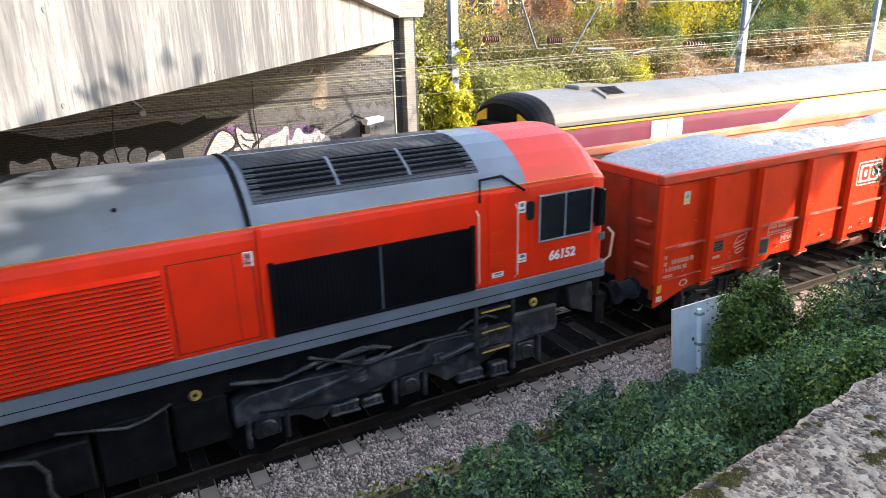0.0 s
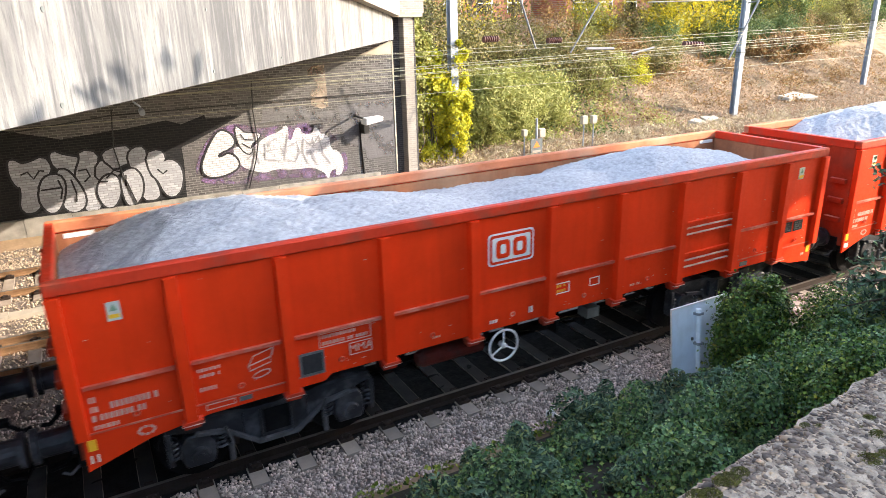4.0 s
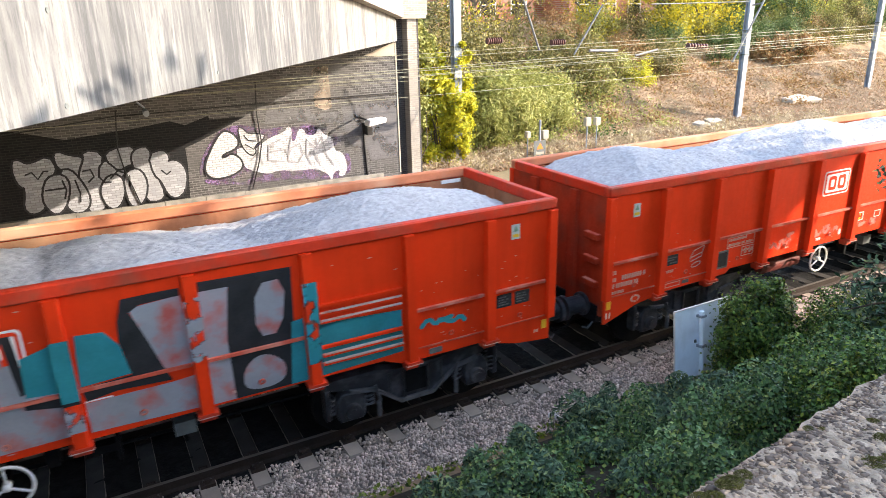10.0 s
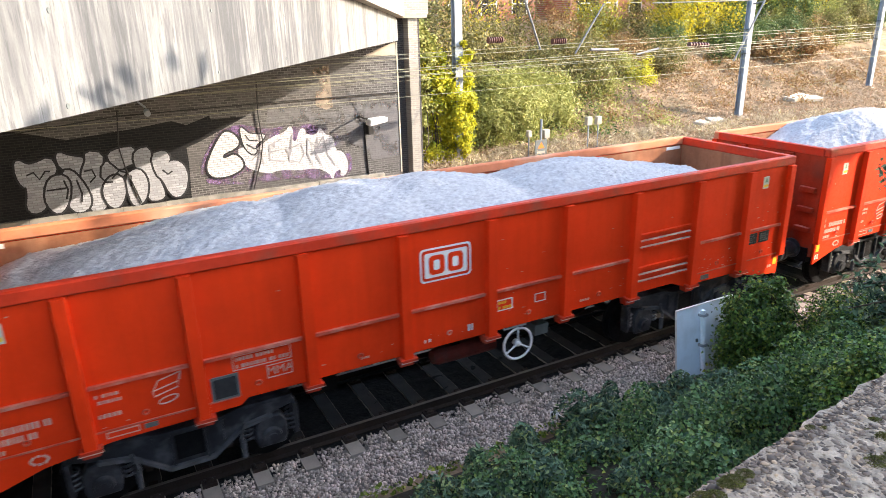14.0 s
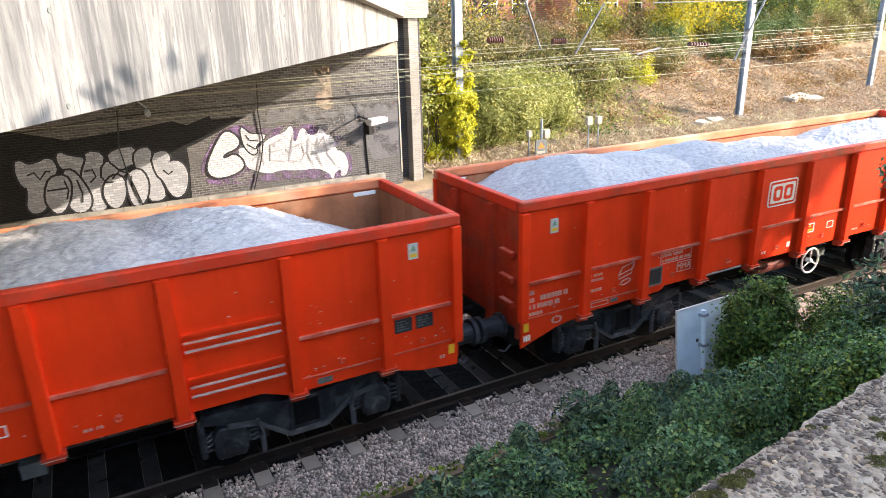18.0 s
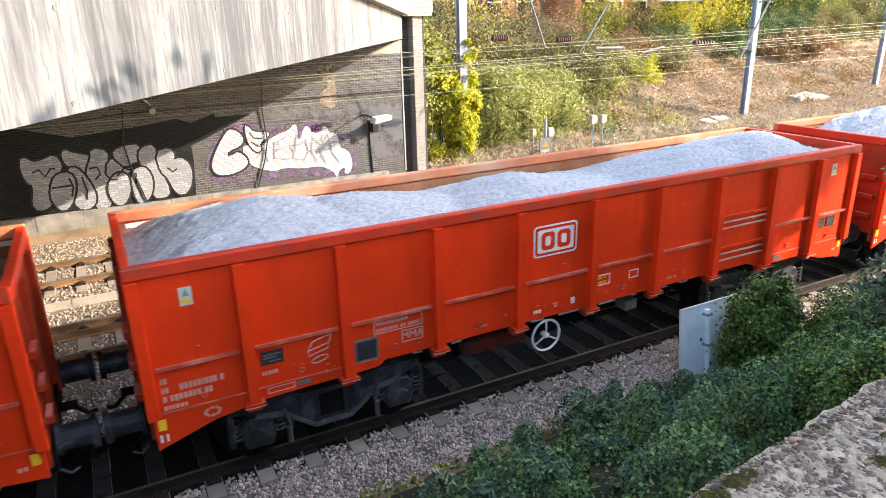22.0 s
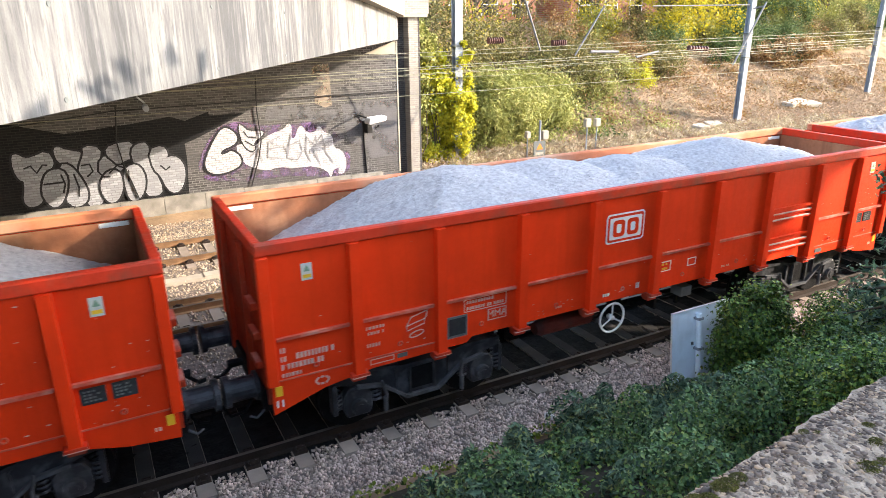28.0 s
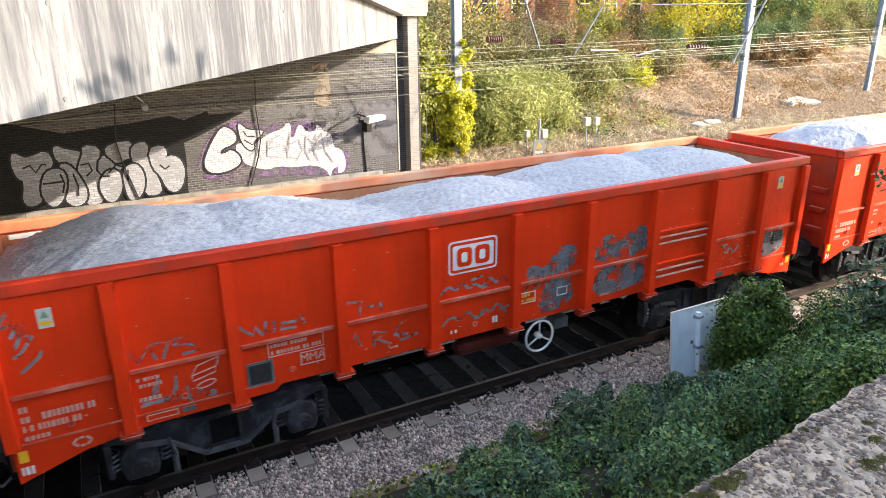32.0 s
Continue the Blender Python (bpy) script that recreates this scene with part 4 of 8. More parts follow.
        part("notice_mark", made(prism, [(x + 0.03, z + 0.115), (x + 0.11, z + 0.115), (x + 0.07, z + 0.20)], "y", -1.322, -1.3185), NOTICE_GREEN, np_)
        part("notice_mark", boxed(x + 0.015, x + 0.125, -1.322, -1.3185, z + 0.03, z + 0.075), YELLOW, np_)
    for x0, x1, z0, z1, m, n in ((2.58, 2.91, 1.27, 1.60, PLATE, "panel_frame"), (2.61, 2.88, 1.31, 1.57, DARKPLATE, "blank_panel"), (12.02, 12.28, 1.58, 1.78, DARKPLATE, "card_panel"), (12.34, 12.60, 1.58, 1.78, DARKPLATE, "card_panel")):
        pl = part(n, boxed(x0, x1, -1.322 if n != "blank_panel" else -1.326, -1.308 if n != "blank_panel" else -1.3225, z0, z1), m, w)
        if n == "card_panel":
            part("card_print", bars(x0 + 0.03, x1 - 0.03, z0 + 0.03, z1 - 0.03, 4, -1.322), PLATE, pl)
    for x0, x1, z0, h in ((0.20, 0.30, 1.65, 0.07), (0.20, 0.30, 1.53, 0.07), (0.40, 0.92, 1.535, 0.08), (0.20, 0.78, 1.415, 0.075), (0.20, 0.46, 1.31, 0.05),
                          (1.36, 1.62, 1.70, 0.04), (1.38, 1.62, 1.62, 0.04), (1.36, 1.60, 1.44, 0.05), (12.70, 12.80, 1.02, 0.05), (8.20, 8.40, 1.33, 0.035), (4.5, 4.62, 1.33, 0.03)):
        part("stencil", bars(x0, x1, z0, z0 + h, 1, -1.312), PINKISH, w, "faded white stencilled marks")
    for pts in ([(1.95, 1.62), (2.02, 1.74), (2.27, 1.80), (2.23, 1.68), (1.95, 1.62)], [(1.95, 1.62), (1.96, 1.55), (2.22, 1.61), (2.23, 1.68)], [(2.27, 1.80), (2.25, 1.70)]):
        part("stencil_symbol", made(path, [(q[0], -1.311, q[1]) for q in pts], 0.009, 5), PINKISH, w)
    bm = bmesh.new()
    path(bm, [(2.10 + 0.11 * math.cos(k * 0.524), -1.312, 1.48 + 0.04 * math.sin(k * 0.524) + 0.02 * math.cos(k * 0.524)) for k in range(13)], 0.009, 5)
    part("stencil_symbol", bm, PINKISH, w)
    part("stencil_frame", border(2.86, 3.58, 1.62, 1.82, 0.012, -1.312), PINKISH, w)
    part("stencil", bars(2.9, 3.54, 1.65, 1.79, 2, -1.312), PINKISH, w)
    fr = part("stencil_frame", border(3.26, 3.58, 1.41, 1.59, 0.012, -1.312), PINKISH, w)
    letters("MMA", 0.15, PINKISH, fr, pose(3.42, -1.314, 1.50, 90))
    part("stencil_frame", border(6.64, 6.92, 1.52, 1.70, 0.016, -1.312), WHITE, w)
    part("stencil", bars(6.67, 6.9, 1.55, 1.67, 2, -1.312), YELLOW, w)
    part("stencil_frame", border(7.32, 7.52, 1.52, 1.66, 0.014, -1.312), WHITE, w)
    part("stencil", bars(5.45, 5.6, 1.32, 1.37, 1, -1.312), WHITE, w)
    part("stencil", bars(6.15, 6.27, 1.34, 1.44, 1, -1.312), WHITE, w)
    part("stencil_frame", border(1.40, 1.75, 1.17, 1.25, 0.012, -1.312), PINKISH, w)
    part("small_plate", boxed(1.80, 1.95, -1.32, -1.308, 1.18, 1.24), PLATE, w)
    part("small_plate", boxed(10.9, 11.1, -1.32, -1.308, 1.14, 1.22), PLATE, w)
    for k in range(8):
        t = k * math.pi / 4
        part("stencil_symbol", boxed(-0.022, 0.022, -0.004, 0.004, -0.014, 0.014), PINKISH, w).matrix_basis = pose(0.72 + 0.085 * math.cos(t), -1.312, 1.14 + 0.05 * math.sin(t), 0, -math.degrees(t) - 90, 0)
    for x in (0.10, 12.84):
        part("jacking_mark", boxed(x, x + 0.09, -1.318, -1.308, 1.06, 1.2), YELLOW, w, "yellow end mark")
    part("stencil", bars(0.1, 0.22, 0.9, 1.0, 1, -1.312), WHITE, w)
    for ob in w.children_recursive:
        if ob.name.split(".")[0] in ("stencil", "card_print", "notice_mark"):
            tagged(ob, "rows of small stencilled marks", kind="stuff")
    # badge: white rounded panel, red border, red letter shapes
    bd = part("badge", rounded(5.42, 6.21, 2.215, 2.70, 0.06, -1.316, -1.309), WHITE, w, "white rounded operator badge with red border")
    part("badge_border", rounded(5.445, 6.185, 2.24, 2.675, 0.05, -1.319, -1.3165), RED, bd)
    part("badge_field", rounded(5.485, 6.145, 2.28, 2.635, 0.03, -1.322, -1.3195), WHITE, bd)
    for x in (5.55, 5.84):
        part("badge_shape", rounded(x, x + 0.24, 2.32, 2.595, 0.06, -1.326, -1.3225), RED, bd)
        part("badge_slot", rounded(x + 0.07, x + 0.165, 2.385, 2.53, 0.03, -1.3275, -1.3265), WHITE, bd)
    return w


# heaps of each load: where the stone starts and ends along the wagon, then the peaks (place, height)
HEAPS = [
    (0.1, 12.9, ((2.4, 3.35), (4.6, 3.19), (6.3, 3.15), (8.1, 3.05), (10.8, 3.34))),
    (-0.3, 12.5, ((2.0, 3.42), (3.8, 3.23), (7.8, 3.06), (10.0, 3.26))),
    (0.5, 12.2, ((3.2, 3.52), (5.1, 3.30), (6.7, 3.23), (9.2, 3.24))),
    (0.3, 13.1, ((2.5, 3.30), (5.5, 3.18), (7.0, 3.14), (10.9, 3.24))),
    (-0.3, 12.3, ((1.6, 3.38), (3.3, 3.17), (6.8, 3.40), (10.2, 3.25))),
    (0.3, 12.1, ((3.4, 3.32), (5.0, 3.43), (6.1, 3.40), (8.9, 3.32))),
    (0.9, 11.8, ((3.3, 3.48), (5.2, 3.34), (8.2, 3.40), (9.8, 3.33))),
    (0.2, 13.0, ((1.9, 3.37), (3.0, 3.29), (5.0, 3.28), (7.0, 3.15), (11.0, 3.20))),
    (-0.5, 13.4, ((1.7, 3.35), (3.1, 3.23), (6.0, 3.17), (10.0, 3.22), (11.6, 3.31))),
    (0.6, 12.0, ((3.5, 3.50), (5.2, 3.35), (7.4, 3.43), (9.3, 3.46))),
    (1.3, 12.2, ((3.6, 3.43), (5.0, 3.36), (7.0, 3.26), (9.4, 3.36))),
    (-0.4, 13.1, ((1.6, 3.40), (3.0, 3.31), (6.4, 3.21), (9.2, 3.28), (10.9, 3.28))),
    (0.4, 12.3, ((2.8, 3.40), (5.0, 3.28), (9.0, 3.26))),
]


def load_mesh(k):
    """A heaped load: cones of stone along the wagon that run together, and slopes at both ends."""
    r = np.random.default_rng(40 + k)
    start, end, peaks = HEAPS[k]
    xs, ys = np.arange(0.12, LEN - 0.11, 0.045), np.arange(-1.225, 1.226, 0.045)
    X, Y = np.meshgrid(xs, ys, indexing="ij")
    Z = np.full(X.shape, 2.84) - 0.05 * np.abs(Y)
    wob = 0.10 * np.sin(X * 1.9 + k) * np.sin(Y * 2.3 + k * 1.7)
    for px, top in peaks:
        d = np.hypot((X - px) * 0.62 + wob, (Y - 0.05) * 0.95)
        Z = np.maximum(Z, top - 0.36 * (np.sqrt(d * d + 0.05) - 0.224))
    slope0 = 2.70 + 0.38 * (X - start) + 0.10 * wob
    slope1 = 2.72 + 0.42 * (end - X) + 0.10 * wob
    Z = np.minimum(Z, np.minimum(slope0, slope1) - 0.12 * np.abs(Y - 0.1))
    Z = np.maximum(Z, 1.6)
    Z += r.normal(0, 0.008, X.shape) + 0.012 * np.sin(X * 7 + 3 * np.sin(Y * 5))
    v = np.stack([X, Y, Z], -1).reshape(-1, 3)
    n, m = X.shape
    i = (np.arange(n - 1)[:, None] * m + np.arange(m - 1)[None]).ravel()
    q = np.stack([i, i + m, i + m + 1], 1), np.stack([i, i + m + 1, i + 1], 1)
    pick = r.integers(0, len(v), 5000)
    lump = stones("lump", v[pick] + r.normal(0, 0.02, (5000, 3)) * [1, 1, 0.2] + [0, 0, -0.003], 0.016, CRUSHED, r)
    lv = np.empty(len(lump.vertices) * 3)
    lump.vertices.foreach_get("co", lv)
    lf = np.empty(len(lump.polygons) * 3, int)
    lump.polygons.foreach_get("vertices", lf)
    bpy.data.meshes.remove(lump)
    verts = np.concatenate([v, lv.reshape(-1, 3)])
    faces = np.concatenate([*q, lf.reshape(-1, 3) + len(v)])
    return raw_mesh("stone_load", verts, faces, CRUSHED, True)


def strokes(parent, name, mat, lines, width, plane, step=0.0004, wobble=0.0, label="", at=None):
    """Spray paint: fat strokes with round ends lying on an upright plane that faces -Y."""
    bm = bmesh.new()
    for i, ln_ in enumerate(lines):
        pts, w = (ln_, width) if not isinstance(ln_[-1], (int, float)) else (ln_[:-1], ln_[-1])
        y = plane - i * step
        pts = [Vector((p[0], 0, p[1])) for p in pts]
        if len(pts) == 1:
            pts.append(pts[0] + Vector((0, 0, 0.01)))
        left, right = [], []
        for k, p in enumerate(pts):
            d = (pts[min(k + 1, len(pts) - 1)] - pts[max(k - 1, 0)]).normalized()
            nrm = Vector((-d.z, 0, d.x))
            ww = w * 0.5 * (1 + wobble * math.sin(3.1 * k + i))
            left.append(p + nrm * ww)
            right.append(p - nrm * ww)
        d0, d1 = (pts[1] - pts[0]).normalized(), (pts[-1] - pts[-2]).normalized()
        cap1 = [pts[-1] + w * 0.5 * (math.cos(t) * Vector((-d1.z, 0, d1.x)) + math.sin(t) * d1) for t in (math.pi * q / 6 for q in range(1, 6))]
        cap0 = [pts[0] + w * 0.5 * (-math.cos(t) * Vector((-d0.z, 0, d0.x)) - math.sin(t) * d0) for t in (math.pi * q / 6 for q in range(1, 6))]
        for q0 in range(len(pts) - 1):
            f = [left[q0], left[q0 + 1], right[q0 + 1], right[q0]]
            bm.faces.new([bm.verts.new((v.x, y, v.z)) for v in f])
        bm.faces.new([bm.verts.new((v.x, y - step * 0.3, v.z)) for v in (left[-1], *cap1, right[-1])])
        bm.faces.new([bm.verts.new((v.x, y - step * 0.3, v.z)) for v in (right[0], *cap0, left[0])])
    ob = part(name, bm, mat, parent, label)
    if at is not None:
        ob.matrix_basis = at
    return ob


def scribble(x0, x1, z0, z1, n, seed):
    """Loose scrawl in a box: one restless zigzag and a few dashes, no characters."""
    r = random.Random(seed)
    line, out = [], []
    for k in range(2 * n + 1):
        x = x0 + (x1 - x0) * (k + r.uniform(-0.35, 0.35)) / (2 * n)
        z = z0 + (z1 - z0) * (r.uniform(0.6, 1.0) if k % 2 else r.uniform(0.0, 0.35))
        line.append((x, z))
    out.append(soften(line, 1)[:-2])
    for k in range(n // 2):
        x, z = r.uniform(x0, x1 - 0.1), r.uniform(z0, z1)
        out.append([(x, z), (x + 0.16, z + 0.03)])
    return out


WAGONS, LOADS = [], []
PLAIN, SHIFTED = open_wagon(0.0), open_wagon(1.33)
used = set()
for k in range(13):
    src = SHIFTED if k in (0, 2, 5, 7, 11) else PLAIN
    WAGONS.append(src if src.name not in used else copy_thing(src, pose(0, 0, 0)))
    used.add(src.name)
    ld = tagged(new("stone_load", load_mesh(k)), "heaped pale grey crushed stone in an open wagon", "stone load", "loads of the stone train")
    LOADS.append(ld)


def scuffs(w, x0, x1, z0, z1, n, seed):
    """Small scrapes and dust marks on a wagon's side."""
    r = random.Random(seed)
    bm = bmesh.new()
    while n > 0:
        x, z = r.uniform(x0, x1), r.uniform(z0, z1)
        if min(abs(x - q) for q in RIBS) < 0.16 or abs(z - 1.855) < 0.06 or 9.3 < x < 10.55 and z < 2.2:
            continue
        a, h = r.uniform(0.006, 0.03), r.uniform(0.003, 0.01)
        y = -1.3125
        v = [bm.verts.new((x + dx, y, z + dz)) for dx, dz in ((-a, -h * 0.3), (a * 0.4, -h), (a, h * 0.2), (-a * 0.2, h))]
        bm.faces.new(v)
        n -= 1
    tagged(part("scuff_patch", bm, DUST, w), "pale scrapes and dust marks", kind="stuff")


for k, w in enumerate(WAGONS):
    scuffs(w, 0.2, 12.8, 1.3, 2.9, 22, 400 + k)
    scuffs(w, 9.0, 12.8, 1.25, 2.3, 25, 500 + k)
    scuffs(w, 0.2, 12.8, 1.28, 1.5, 30, 600 + k)
for k, x in ((8, 10.6), (9, 4.2), (6, 7.0), (12, 2.0), (0, 9.6)):
    scuffs(WAGONS[k], x, x + 1.6, 2.3, 2.9, 5, 700 + k)


def painted_wagon(w):
    """Large spray-painted panels on one wagon: dull chrome, black outlines and teal."""
    w["label"] = "red open box wagon covered in chrome, black and teal graffiti"
    y = -1.3105

    def patch(mat, pts, layer):
        part("graffiti_patch", made(prism, pts, "y", y - 0.0025 * layer - 0.002, y - 0.0025 * layer), mat, w)
    patch(PAINT_TEAL, [(0.16, 1.3), (0.95, 1.3), (0.98, 1.45), (0.9, 1.9), (0.6, 1.9), (0.35, 1.5)], 1)
    patch(PAINT_TEAL, [(0.2, 0.92), (0.75, 1.05), (1.1, 1.08), (1.1, 1.26), (0.2, 1.26)], 1)
    patch(PAINT_BLACK, [(0.98, 1.3), (1.13, 1.3), (1.13, 2.1), (0.9, 2.1)], 2)
    patch(PAINT_BLACK, [(0.78, 2.24), (0.99, 2.33), (1.18, 2.33), (1.11, 1.7), (0.99, 1.59), (0.97, 1.74), (0.9, 2.01), (0.85, 2.11)], 2)
    patch(PAINT_TEAL, [(0.6, 2.0), (0.85, 2.11), (0.91, 1.9), (0.97, 1.6), (0.55, 1.73)], 1)
    patch(PAINT_CHROME, [(1.34, 2.67), (1.39, 2.67), (1.91, 2.69), (2.38, 2.68), (2.32, 1.33), (1.28, 1.5)], 1)
    patch(PAINT_BLACK, [(1.35, 2.75), (1.65, 2.75), (2.1, 2.77), (2.39, 2.74), (2.38, 2.64), (2.09, 2.69), (1.64, 2.68), (1.36, 2.67)], 2)
    patch(PAINT_BLACK, [(1.37, 2.64), (1.42, 2.6), (1.4, 1.89), (1.31, 1.88)], 2)
    patch(PAINT_CHROME, [(2.57, 2.68), (2.79, 2.68), (3.52, 2.66), (3.75, 2.09), (3.69, 1.27), (2.63, 1.23), (2.53, 1.21)], 1)
    patch(PAINT_BLACK, [(2.58, 2.77), (2.97, 2.8), (3.51, 2.81), (3.49, 2.23), (3.42, 2.26), (3.43, 2.67), (2.79, 2.68), (2.57, 2.68)], 2)
    patch(PAINT_BLACK, [(3.53, 2.71), (3.75, 2.61), (3.73, 2.07), (3.24, 2.01), (2.92, 2.01), (2.76, 2.07), (2.89, 2.18), (3.49, 2.23)], 3)
    patch(PAINT_BLACK, [(2.76, 2.07), (2.91, 2.02), (2.89, 1.81), (3.14, 1.73), (3.13, 1.55), (2.9, 1.59), (2.86, 1.48), (2.73, 1.54)], 2)
    patch(PAINT_BLACK, [(3.55, 1.78), (3.73, 1.77), (3.71, 1.31), (3.5, 1.3)], 2)
    patch(PAINT_CHROME, [(3.96, 2.74), (4.59, 2.75), (5.07, 2.8), (5.06, 1.21), (4.17, 1.28), (3.91, 1.31)], 1)
    patch(PAINT_BLACK, [(3.97, 2.79), (4.6, 2.79), (4.62, 2.83), (5.07, 2.8), (5.07, 2.73), (4.71, 2.73), (3.97, 2.74)], 2)
    patch(PAINT_BLACK, [(5.04, 2.59), (5.15, 2.57), (5.13, 1.91), (4.53, 1.98), (4.56, 2.12), (5.01, 2.15)], 2)
    patch(PAINT_BLACK, [(4.56, 1.73), (5.08, 1.69), (5.08, 1.28), (4.58, 1.3)], 2)
    patch(PAINT_TEAL, [(4.64, 1.65), (4.79, 1.63), (4.8, 1.35), (4.65, 1.34)], 3)
    patch(PAINT_BLACK, [(3.92, 1.89), (4.04, 1.86), (4.17, 1.32), (3.93, 1.33)], 2)
    patch(PAINT_CHROME, [(5.32, 2.5), (6.04, 2.53), (6.12, 1.93), (6.46, 1.9), (6.49, 1.33), (5.29, 1.31)], 5)
    patch(PAINT_BLACK, [(5.32, 2.62), (6.11, 2.64), (6.15, 1.97), (6.08, 1.94), (6.02, 2.57), (5.32, 2.5)], 6)
    patch(PAINT_TEAL, [(6.14, 2.36), (6.45, 2.45), (6.48, 1.88), (6.12, 1.91)], 7)
    patch(PAINT_BLACK, [(6.09, 1.83), (6.46, 1.84), (6.46, 1.7), (6.09, 1.77)], 6)
    patch(PAINT_TEAL, [(6.67, 2.5), (6.95, 2.48), (7.08, 2.29), (7.15, 1.92), (6.63, 1.89)], 7)
    patch(PAINT_BLACK, [(7.1, 2.56), (7.17, 2.81), (7.51, 2.82), (7.77, 2.82), (7.77, 2.73), (7.35, 2.71), (7.23, 2.64), (7.32, 2.41), (7.47, 1.95), (7.56, 1.72), (6.97, 1.75), (6.66, 1.7), (6.63, 1.87), (7.15, 1.9), (7.08, 2.32)], 6)
    patch(PAINT_CHROME, [(7.23, 2.69), (7.77, 2.73), (7.84, 1.83), (7.5, 1.87), (7.32, 2.36)], 5)
    patch(PAINT_CHROME, [(6.64, 1.68), (7.56, 1.69), (7.81, 1.71), (7.84, 1.27), (6.65, 1.31)], 5)
    patch(PAINT_CHROME, [(5.36, 2.16), (6.0, 2.16), (5.98, 2.56), (5.4, 2.53)], 8)
    patch(PAINT_CHROME, [(7.97, 1.25), (8.26, 1.25), (8.24, 2.06), (8.3, 2.74), (7.97, 2.74)], 1)
    patch(PAINT_BLACK, [(8.24, 1.25), (9.0, 1.25), (9.06, 2.82), (7.97, 2.84), (7.97, 2.72), (8.3, 2.72), (8.22, 2.06)], 2)
    patch(PAINT_CHROME, soften([(8.56, 2.0), (8.6, 2.68), (8.98, 2.70), (8.88, 2.0)], 1), 3)
    patch(PAINT_CHROME, soften([(8.35, 1.3), (8.35, 1.62), (8.6, 1.8), (8.9, 1.6), (8.85, 1.3)], 2), 3)
    patch(PAINT_TEAL, [(8.93, 1.25), (9.15, 1.25), (9.15, 2.12), (9.0, 2.1)], 3)
    patch(PAINT_TEAL, [(9.33, 1.25), (10.5, 1.3), (10.5, 1.92), (9.46, 1.98), (9.33, 2.05)], 1)
    # paint on the ribs, broken by bare red
    for x, z0, z1, d, m in ((1.13, 1.25, 2.58, 0, PAINT_BLACK), (2.37, 2.45, 2.68, 0, PAINT_CHROME), (2.37, 2.685, 2.72, 0, PAINT_BLACK), (3.73, 1.25, 2.6, 0, WORN_BLACK), (5.07, 1.3, 2.48, 0, WORN_BLACK),
                            (6.43, 1.78, 2.5, 0, PAINT_TEAL), (6.43, 1.74, 1.778, 0, PAINT_BLACK), (6.43, 1.4, 1.7, 0, WORN_CHROME), (7.79, 1.9, 2.7, 0, WORN_CHROME), (9.15, 1.5, 2.6, 0, WORN_TEAL)):
        part("graffiti_patch", boxed(x, x + 0.18, -1.419 - d, -1.4155 - d, z0, z1), m, w)
    strokes(w, "graffiti_line", PAINT_SLATE, scribble(0.3, 1.05, 1.0, 1.25, 4, 3) + scribble(0.45, 1.05, 1.45, 1.75, 3, 4), 0.035, -1.322)
    strokes(w, "graffiti_line", PAINT_TEAL, scribble(10.75, 11.5, 1.5, 1.7, 3, 5), 0.07, -1.315)


def tagged_wagon(w, mat, boxes_, width, seed, label):
    w["label"] = label
    for i, (x0, x1, z0, z1, n) in enumerate(boxes_):
        strokes(w, "graffiti_tag", mat, scribble(x0, x1, z0, z1, n, seed + i), width, -1.3125, 0.0002, 0.2)


painted_wagon(WAGONS[3])
for k in (0, 2, 4, 8, 9):
    card = part("card_panel", boxed(1.36, 1.64, -1.322, -1.3125, 1.58, 1.76), DARKPLATE, WAGONS[k], "black data panel")
    part("card_print", boxes((1.39, 1.61, -1.325, -1.3225, 1.70, 1.72), (1.39, 1.55, -1.325, -1.3225, 1.66, 1.68), (1.45, 1.61, -1.325, -1.3225, 1.61, 1.63)), PLATE, card)
tagged_wagon(WAGONS[4], PAINT_PINK, [(3.9, 4.7, 1.3, 1.6, 4), (5.3, 6.1, 1.35, 1.6, 4), (6.65, 7.6, 1.35, 1.6, 4), (8.0, 9.0, 1.4, 1.8, 5), (10.75, 11.6, 1.4, 1.8, 4), (11.95, 12.8, 1.4, 1.75, 4)], 0.075, 50,
             "red open box wagon with faded pink tags along its side")
tagged_wagon(WAGONS[11], FADED_SLATE, [(5.3, 6.4, 1.93, 2.1, 5),
             (5.3, 6.4, 1.4, 1.7, 4), (6.7, 7.6, 1.3, 2.2, 4), (8.0, 9.1, 1.35, 1.8, 4), (8.0, 9.1, 1.9, 2.35, 4), (10.8, 11.6, 1.5, 1.8, 3), (11.98, 12.7, 1.3, 2.2, 3)], 0.04, 90,
             "red open box wagon scrawled with slate-grey tags")

